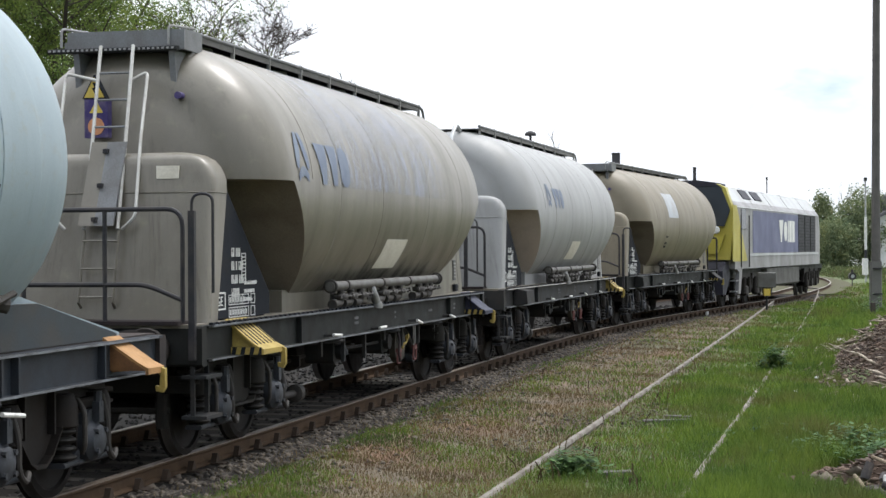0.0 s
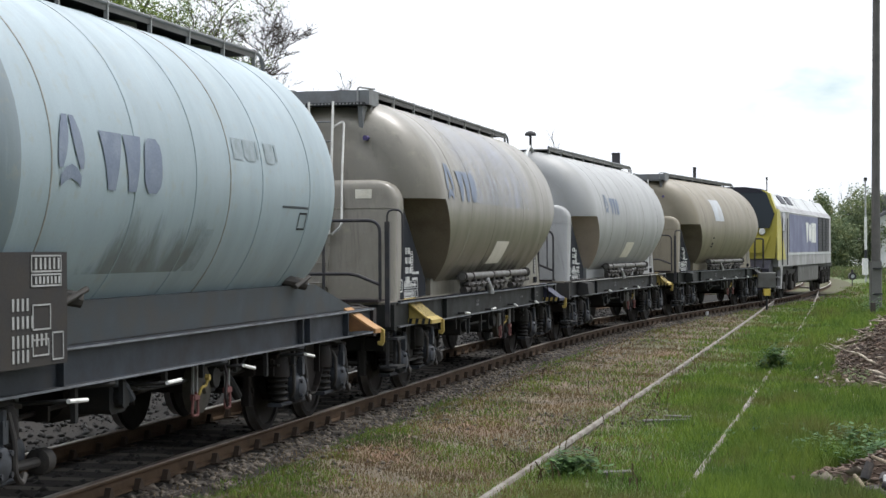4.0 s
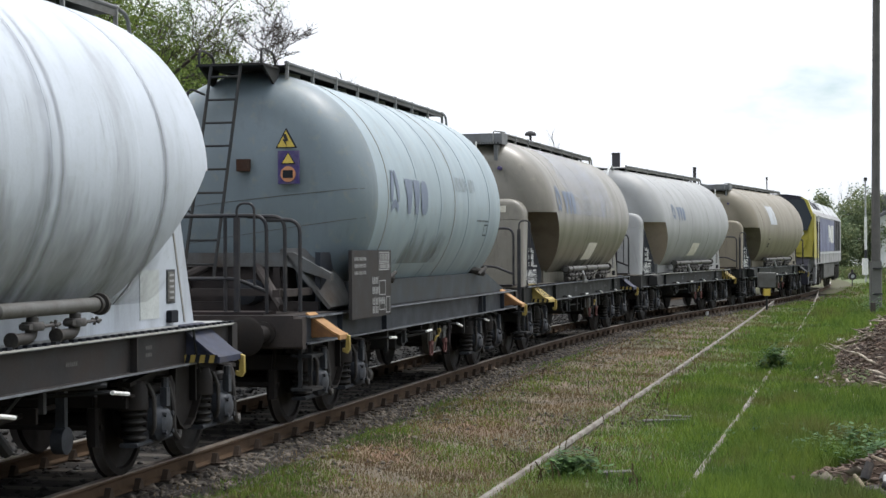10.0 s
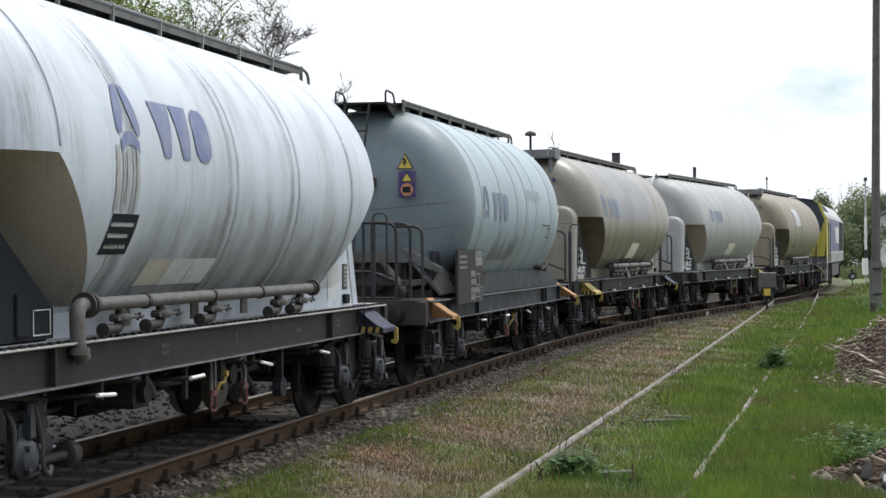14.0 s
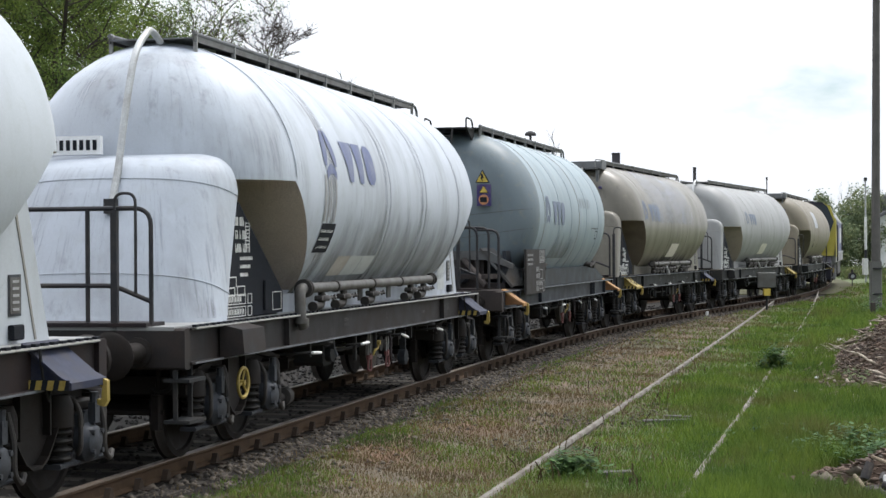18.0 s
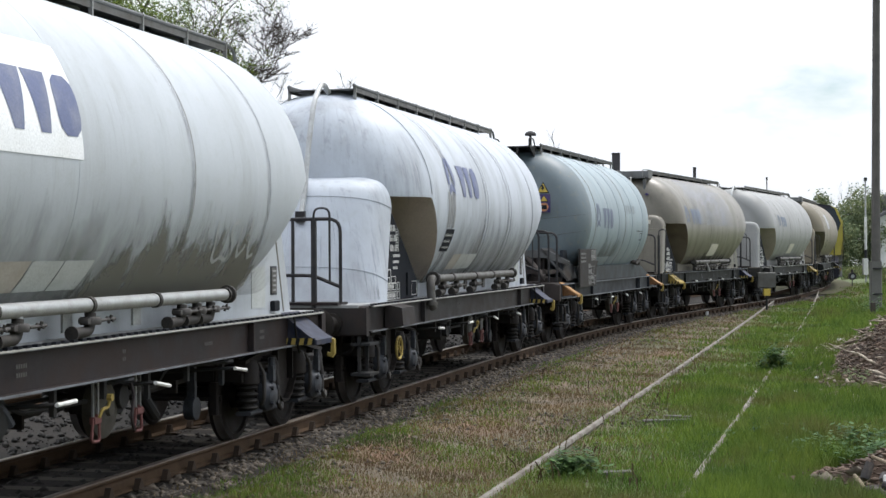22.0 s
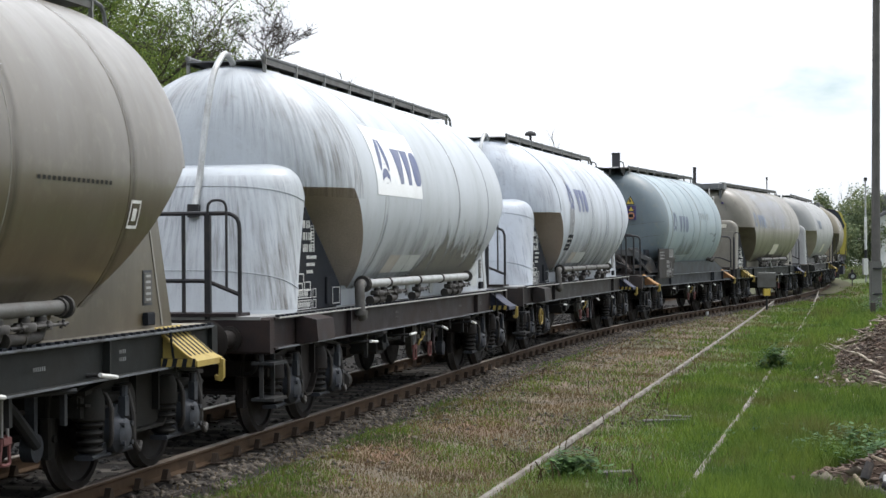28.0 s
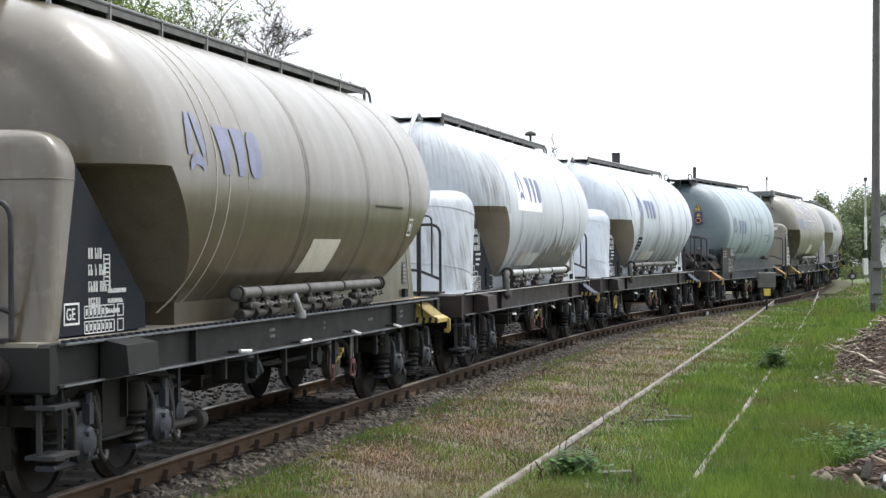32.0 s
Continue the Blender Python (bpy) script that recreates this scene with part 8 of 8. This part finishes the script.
def weed(label, x, y, w, h, n, seed):
    r = np.random.RandomState(seed)
    stems = r.normal(0, w / 3.2, (n, 2))
    vs, fs = [], []
    for sx, sy in stems:
        hh = h * r.uniform(0.45, 1.1) * math.exp(-(sx * sx + sy * sy) / (w * w))
        for k in range(9):
            t = (k + 1) / 9
            a = r.uniform(0, 6.283)
            ln = 0.06 * r.uniform(0.6, 1.6)
            c = np.array([sx * (1 + 0.3 * t), sy * (1 + 0.3 * t), hh * t])
            u = np.array([math.cos(a), math.sin(a), r.uniform(-0.5, 0.4)])
            q = np.array([-math.sin(a), math.cos(a), 0])
            i = len(vs)
            vs += [c, c + u * ln * 0.5 + q * ln * 0.32, c + u * ln, c + u * ln * 0.5 - q * ln * 0.32]
            fs.append((i, i + 1, i + 2, i + 3))
    ob = thing("weed_clump", fast_mesh("weed_clump", np.array(vs), np.array(fs), M_WEED, 4), None, label, "weed", "weeds in the grass", "stuff")
    return set_at(ob, x, y)


poles()
yard_posts()
house()
for x, y, h, lean, seed, per in ((-9.7, 48, 13.5, 0.02, 11, 12), (-8.2, 51, 12.5, 0.03, 12, 12), (-10.4, 56, 14.5, 0.0, 13, 8)):
    tree("birch_tree", "birch with fresh spring leaves behind the train", x, y, h, lean, seed, True, M_LEAF, 6, 4, 0.75, 0.22, 0.04, 0.3, int(per * 1.0))
tree("bare_tree", "still leafless tree with fine twigs", -6.8, 54, 11.0, 0.03, 14, False, None, 8, 4, 0.5, 0.09, low=0.45)
tree("bare_tree", "still leafless tree with fine twigs", -12.2, 47, 12.0, 0.03, 15, False, None, 8, 4, 0.6, 0.1, low=0.4)
tree("bare_tree", "leafless crown showing over the wagons", 5.15, 92, 7.5, 0.0, 16, False, None, 8, 3, 0.3, 0.09, low=0.55, fine=0.015)
hedge("dark conifer at the end of the yard", 31.3, 142, 3.2, 6.6, 3.0, 5200, 21, M_LEAF_FAR, True)
hedge("rounded green tree at the end of the yard", 34.6, 140, 5.2, 6.6, 5.0, 11000, 22, M_LEAF_FAR)
hedge("bushy green tree at the end of the yard", 31.5, 137, 3.2, 4.2, 3.0, 5200, 23, M_LEAF_FAR)
hedge("bushy green tree at the end of the yard", 37.5, 150, 6.0, 5.0, 5.0, 7000, 24, M_LEAF_FAR)
hedge("bushy green tree at the end of the yard", 28.2, 150, 5.5, 4.0, 4.0, 6000, 25, M_LEAF_FAR)
tree("bare_tree", "thin leafless tree among the hedge", 32.6, 141, 7.2, 0.02, 18, False, None, 4, 3, 0.5, 0.1, low=0.5)

blades("meadow_grass", "fresh green grass round the siding rails", 420000, 31, M_GRASS, "green")
blades("straw_grass", "short dry straw-coloured grass beside the track", 260000, 32, M_STRAW, "straw")
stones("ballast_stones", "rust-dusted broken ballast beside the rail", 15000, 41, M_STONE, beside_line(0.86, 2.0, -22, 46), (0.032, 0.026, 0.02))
stones("ballast_stones", "ballast between and beyond the rails, with the train's shade in its colour", 14000, 42, M_STONE_SHADED, beside_line(-5.5, 0.66, -24, 34), (0.034, 0.029, 0.022))
stones("loose_gravel", "loose grey gravel strewn in the dry grass", 4200, 43, M_STONE, beside_line(1.6, 2.8, -20, 46), (0.026, 0.022, 0.015))
heap("bark_heap", "long brown heap of bark and wood chips", 8.83, 29.0, 2.4, 9.2, 1.7, M_HEAP, 1, -13.5)
stones("wood_chips", "splintered pale and brown wood chips on the heap", 16000, 44, M_CHIP, mound(8.83, 29.0, 2.45, 9.3, 1.7, -13.5), (0.045, 0.018, 0.013), 0.02, "wood chips")
stones("split_wood", "pale split pieces of wood strewn over the heap", 1100, 47, M_CHIP_PALE, mound(8.83, 29.0, 2.7, 9.6, 1.7, -13.5), (0.11, 0.022, 0.016), 0.04, "wood chips")
heap("earth_mound", "small brown earth mound strewn with scrap wood", 4.35, 14.6, 1.3, 1.2, 0.42, M_HEAP, 2)
stones("wood_chips", "broken sticks and chips on the small heap", 1300, 45, M_CHIP, mound(4.35, 14.6, 1.3, 1.2, 0.42), (0.05, 0.014, 0.011), 0.01, "wood chips")
stones("rubble_stones", "grey rubble stones on the small heap", 60, 46, M_STONE, mound(4.3, 14.5, 1.2, 0.9, 0.42), (0.06, 0.05, 0.035), 0.02, "rubble")


def litter():
    r = random.Random(5)
    for x, y, s in ((3.78, 14.25, 0.1), (3.62, 13.95, 0.08), (4.05, 14.0, 0.06), (5.55, 25.6, 0.04), (7.3, 27.6, 0.07), (7.2, 30.5, 0.07), (8.3, 36.0, 0.06), (4.75, 23.2, 0.035)):
        g = Geo()
        pts = [(s * r.uniform(0.6, 1) * math.cos(a), s * r.uniform(0.6, 1) * math.sin(a)) for a in np.linspace(0, 6.283, 8)[:-1]]
        g.quad_strip([[(px, py, 0) for px, py in pts], [(px * 0.8, py * 0.9, s * r.uniform(0.2, 0.5) + 0.01) for px, py in pts]])
        o = thing("litter_scrap", g, M_LITTER, "scrap of pale litter on the ground", "litter", "scraps of litter")
        set_at(o, x, y, r.uniform(0, 180), 0.12 if y < 15 else 0.06)
    for x, y, ln, tz, a in ((4.2, 14.1, 0.5, 0.25, 130), (4.4, 14.5, 0.7, 0.28, 20), (4.8, 14.2, 0.6, 0.28, 75), (7.5, 28.0, 0.7, 0.75, 150), (8.3, 32.0, 0.8, 0.85, 70)):
        g = Geo()
        g.tube([(-ln / 2, 0, 0), (0, 0.02, 0.02), (ln / 2, -0.01, 0.0)], 0.03, 7, 0.018)
        o = thing("broken_branch", g, M_CHIP2, "broken pale branch lying on the heap", "branch", "branches on the heaps")
        o.matrix_basis = pose(x, y, tz - 0.1, 0, 4, a)
    # short lengths of dark log and split sticks on the small mound
    for x, y, ln, rad, tilt, a in ((3.5, 14.22, 0.15, 0.04, 60, 40), (3.6, 14.1, 0.2, 0.028, 8, 70), (3.4, 14.05, 0.19, 0.02, 35, 115), (3.46, 13.9, 0.14, 0.035, 5, 20), (3.62, 13.85, 0.18, 0.036, 10, 150), (3.75, 14.15, 0.22, 0.03, 20, 100), (3.8, 13.95, 0.17, 0.036, 6, 55), (3.5, 13.72, 0.15, 0.03, 12, 100), (3.68, 14.3, 0.3, 0.02, 15, 130), (3.9, 14.35, 0.26, 0.022, 8, 35)):
        q = min(1.0, math.hypot((x - 4.35) / 1.3, (y - 14.6) / 1.2))
        g = Geo()
        k = [rad * r.uniform(0.85, 1.1) for _ in range(4)]
        g.lathe([(-ln / 2, 0.002), (-ln / 2, k[0] * 0.9), (-ln / 6, k[1]), (ln / 6, k[2]), (ln / 2, k[3] * 0.9), (ln / 2, 0.002)], (0, 0, 0), "x", 9)
        o = thing("log_chunk", g, M_STALK_WOOD if rad > 0.025 else M_CHIP2, "short broken length of log on the mound", "log", "logs on the mound")
        o.matrix_basis = pose(x, y, float(on_ground(4.35, 14.6)) + 0.42 * (math.cos(q * math.pi) * 0.5 + 0.5) + rad * 0.6 + ln * 0.35 * math.sin(radians(tilt)), 0, -tilt, a)


def scrub():
    """Low dark scrub along the far edge of the yard, added to block sky light under the wagons."""
    r = np.random.RandomState(88)
    n = 1500
    s, o = r.uniform(-30, 46, n), r.normal(9.0, 0.6, n)
    h = np.interp(s, LINE_S, LINE_H)
    c = np.stack([np.interp(s, LINE_S, LINE_X) - np.sin(h) * o, np.interp(s, LINE_S, LINE_Y) + np.cos(h) * o, -0.15 + 1.15 * r.uniform(0, 1, n) ** 1.3], 1)
    v, f = leaf_cloud(r, c, 26, 0.13, 0.2)
    thing("added_scrub", fast_mesh("added_scrub", v, f, M_SCRUB, 4), None, "added low dark scrub that blocks sky light under the wagons", "scrub", kind="stuff")


def far_growth():
    """Rough green growth on the ground towards the trees beyond the points."""
    r = np.random.RandomState(91)
    n = 2600
    y = r.uniform(88, 137, n)
    x = 0.235 * y + r.uniform(-6.5, 9, n)
    d = side_of_line(x, y)
    k = (d > 2.6) & ((y > 112) | (x > 0.245 * y + 1.0))
    x, y = x[k], y[k]
    c = np.stack([x, y, -0.25 + r.uniform(0, 0.42, len(x)) * np.clip((y - 95) / 25, 0.25, 1)], 1)
    v, f = leaf_cloud(r, c, 34, 0.08, 0.22)
    thing("rough_growth", fast_mesh("rough_growth", v, f, M_FARWEED, 4), None, "rough green growth before the far trees", "scrub", kind="stuff")


scrub()
far_growth()
litter()
weed("dark green clump of weeds by the siding rail", 5.42, 28.1, 0.3, 0.42, 110, 51)
weed("dark green clump of weeds by the siding rail", 1.12, 15.05, 0.32, 0.24, 80, 52)
weed("low nettles at the edge of the grass", 3.55, 16.3, 0.6, 0.22, 60, 53)
weed("low nettles at the edge of the grass", 4.1, 16.7, 0.8, 0.28, 90, 54)
weed("low nettles at the edge of the grass", 3.95, 15.75, 0.6, 0.24, 70, 55)
weed("low nettles at the edge of the grass", 3.4, 17.6, 0.5, 0.2, 20, 56)
weed("bush of green weeds at the pole's foot", 13.0, 52.0, 0.9, 0.6, 80, 57)


def stalks():
    """Dead brown stems of last year's dock and thistle."""
    r = np.random.RandomState(77)
    n = 34
    y = 13.5 * np.exp(r.uniform(0, 1, n) * math.log(48.0 / 13.5))
    x = siding_x(y) + np.where(r.uniform(0, 1, n) < 0.6, r.normal(0.25, 0.2, n), r.uniform(-2.2, 2.4, n))
    d = side_of_line(x, y)
    k = d > 1.5
    x, y, d = x[k], y[k], d[k]
    g = Geo()
    rnd = random.Random(7)
    for px, py, pz in zip(x, y, top_z(x, y, d)):
        for _ in range(rnd.randint(1, 4)):
            a, b = px + rnd.gauss(0, 0.05), py + rnd.gauss(0, 0.05)
            h = rnd.uniform(0.07, 0.2)
            lean = rnd.gauss(0, 0.3)
            g.tube([(a, b, pz - 0.02), (a + lean * h * 0.4, b, pz + h * 0.6), (a + lean * h, b, pz + h)], 0.004, 3, 0.007)
    thing("dead_stalks", g.mesh("dead_stalks", M_STALK, 0), None, "thin brown dead stalks in the grass", "stalks", kind="stuff")


stalks()


def spot(cx, cy, rx, ry):
    def f(r, n):
        x, y = r.normal(cx, rx, n), r.normal(cy, ry, n)
        return x, y, top_z(x, y, side_of_line(x, y))
    return f


for cx, cy, n, sd in ((2.55, 19.9, 260, 61), (1.45, 19.9, 220, 62), (2.6, 21.2, 120, 63), (0.9, 17.6, 150, 64), (1.5, 15.1, 90, 65)):
    stones("loose_gravel", "patch of bare grey gravel in the grass", n, sd, M_STONE, spot(cx, cy, 0.3, 0.45), (0.026, 0.022, 0.013))
for x, y, ln, a in ((2.55, 19.7, 0.55, 8), (1.5, 15.0, 0.3, 12), (2.75, 20.3, 0.35, 150)):
    g = Geo()
    g.box(-ln / 2, ln / 2, -0.05, 0.05, 0, 0.03, 0.006)
    set_at(thing("plank_scrap", g, M_POLE, "bleached grey scrap of plank in the grass", "plank", "planks in the grass"), x, y, a, 0.005)
sleepers()


# ---------------------------------------------------------------- how the train moves
RUN = ((0, 0.0), (5, 8.2876), (11, 17.1424), (16, 23.8657), (21.5, 31.6198), (26.5, 39.8401), (32, 51.402))
_v = np.vander([t / 16 - 1 for t, _ in RUN], 7)
RUN_POLY = np.linalg.solve(_v, np.array([s for _, s in RUN]))


def travelled(t):
    return float(np.polyval(RUN_POLY, t / 16 - 1))


def motions():
    for ob, c, half in CENTRES:
        rows = []
        for k in range(0, 961, 16):
            t = k / 30
            s = c + travelled(t)
            xa, ya, _ = line_at(s - half)
            xb, yb, _ = line_at(s + half)
            rows.append((t, pose((xa + xb) / 2, (ya + yb) / 2, 0, 0, 0, math.degrees(math.atan2(yb - ya, xb - xa)))))
        walk(ob, rows)
    centre = {ob: (c, half) for ob, c, half in CENTRES}
    for b, x in TRUCKS:
        c, half = centre[b.parent]
        rows = []
        for k in range(0, 961, 64):
            t = k / 30
            s = c + travelled(t)
            xa, ya, _ = line_at(s - half)
            xb, yb, _ = line_at(s + half)
            h = line_at(s + x)[2] - math.atan2(yb - ya, xb - xa)
            rows.append((t, pose(x, 0, 0, 0, 0, math.degrees(h))))
        walk(b, rows)
    for w, ax, r in RUNNERS:
        rows = []
        for k in range(0, 961, 8):
            t = k / 30
            rows.append((t, pose(ax, 0, r, 0, math.degrees(travelled(t) / r) % 360, 0)))
        walk(w, rows)


motions()
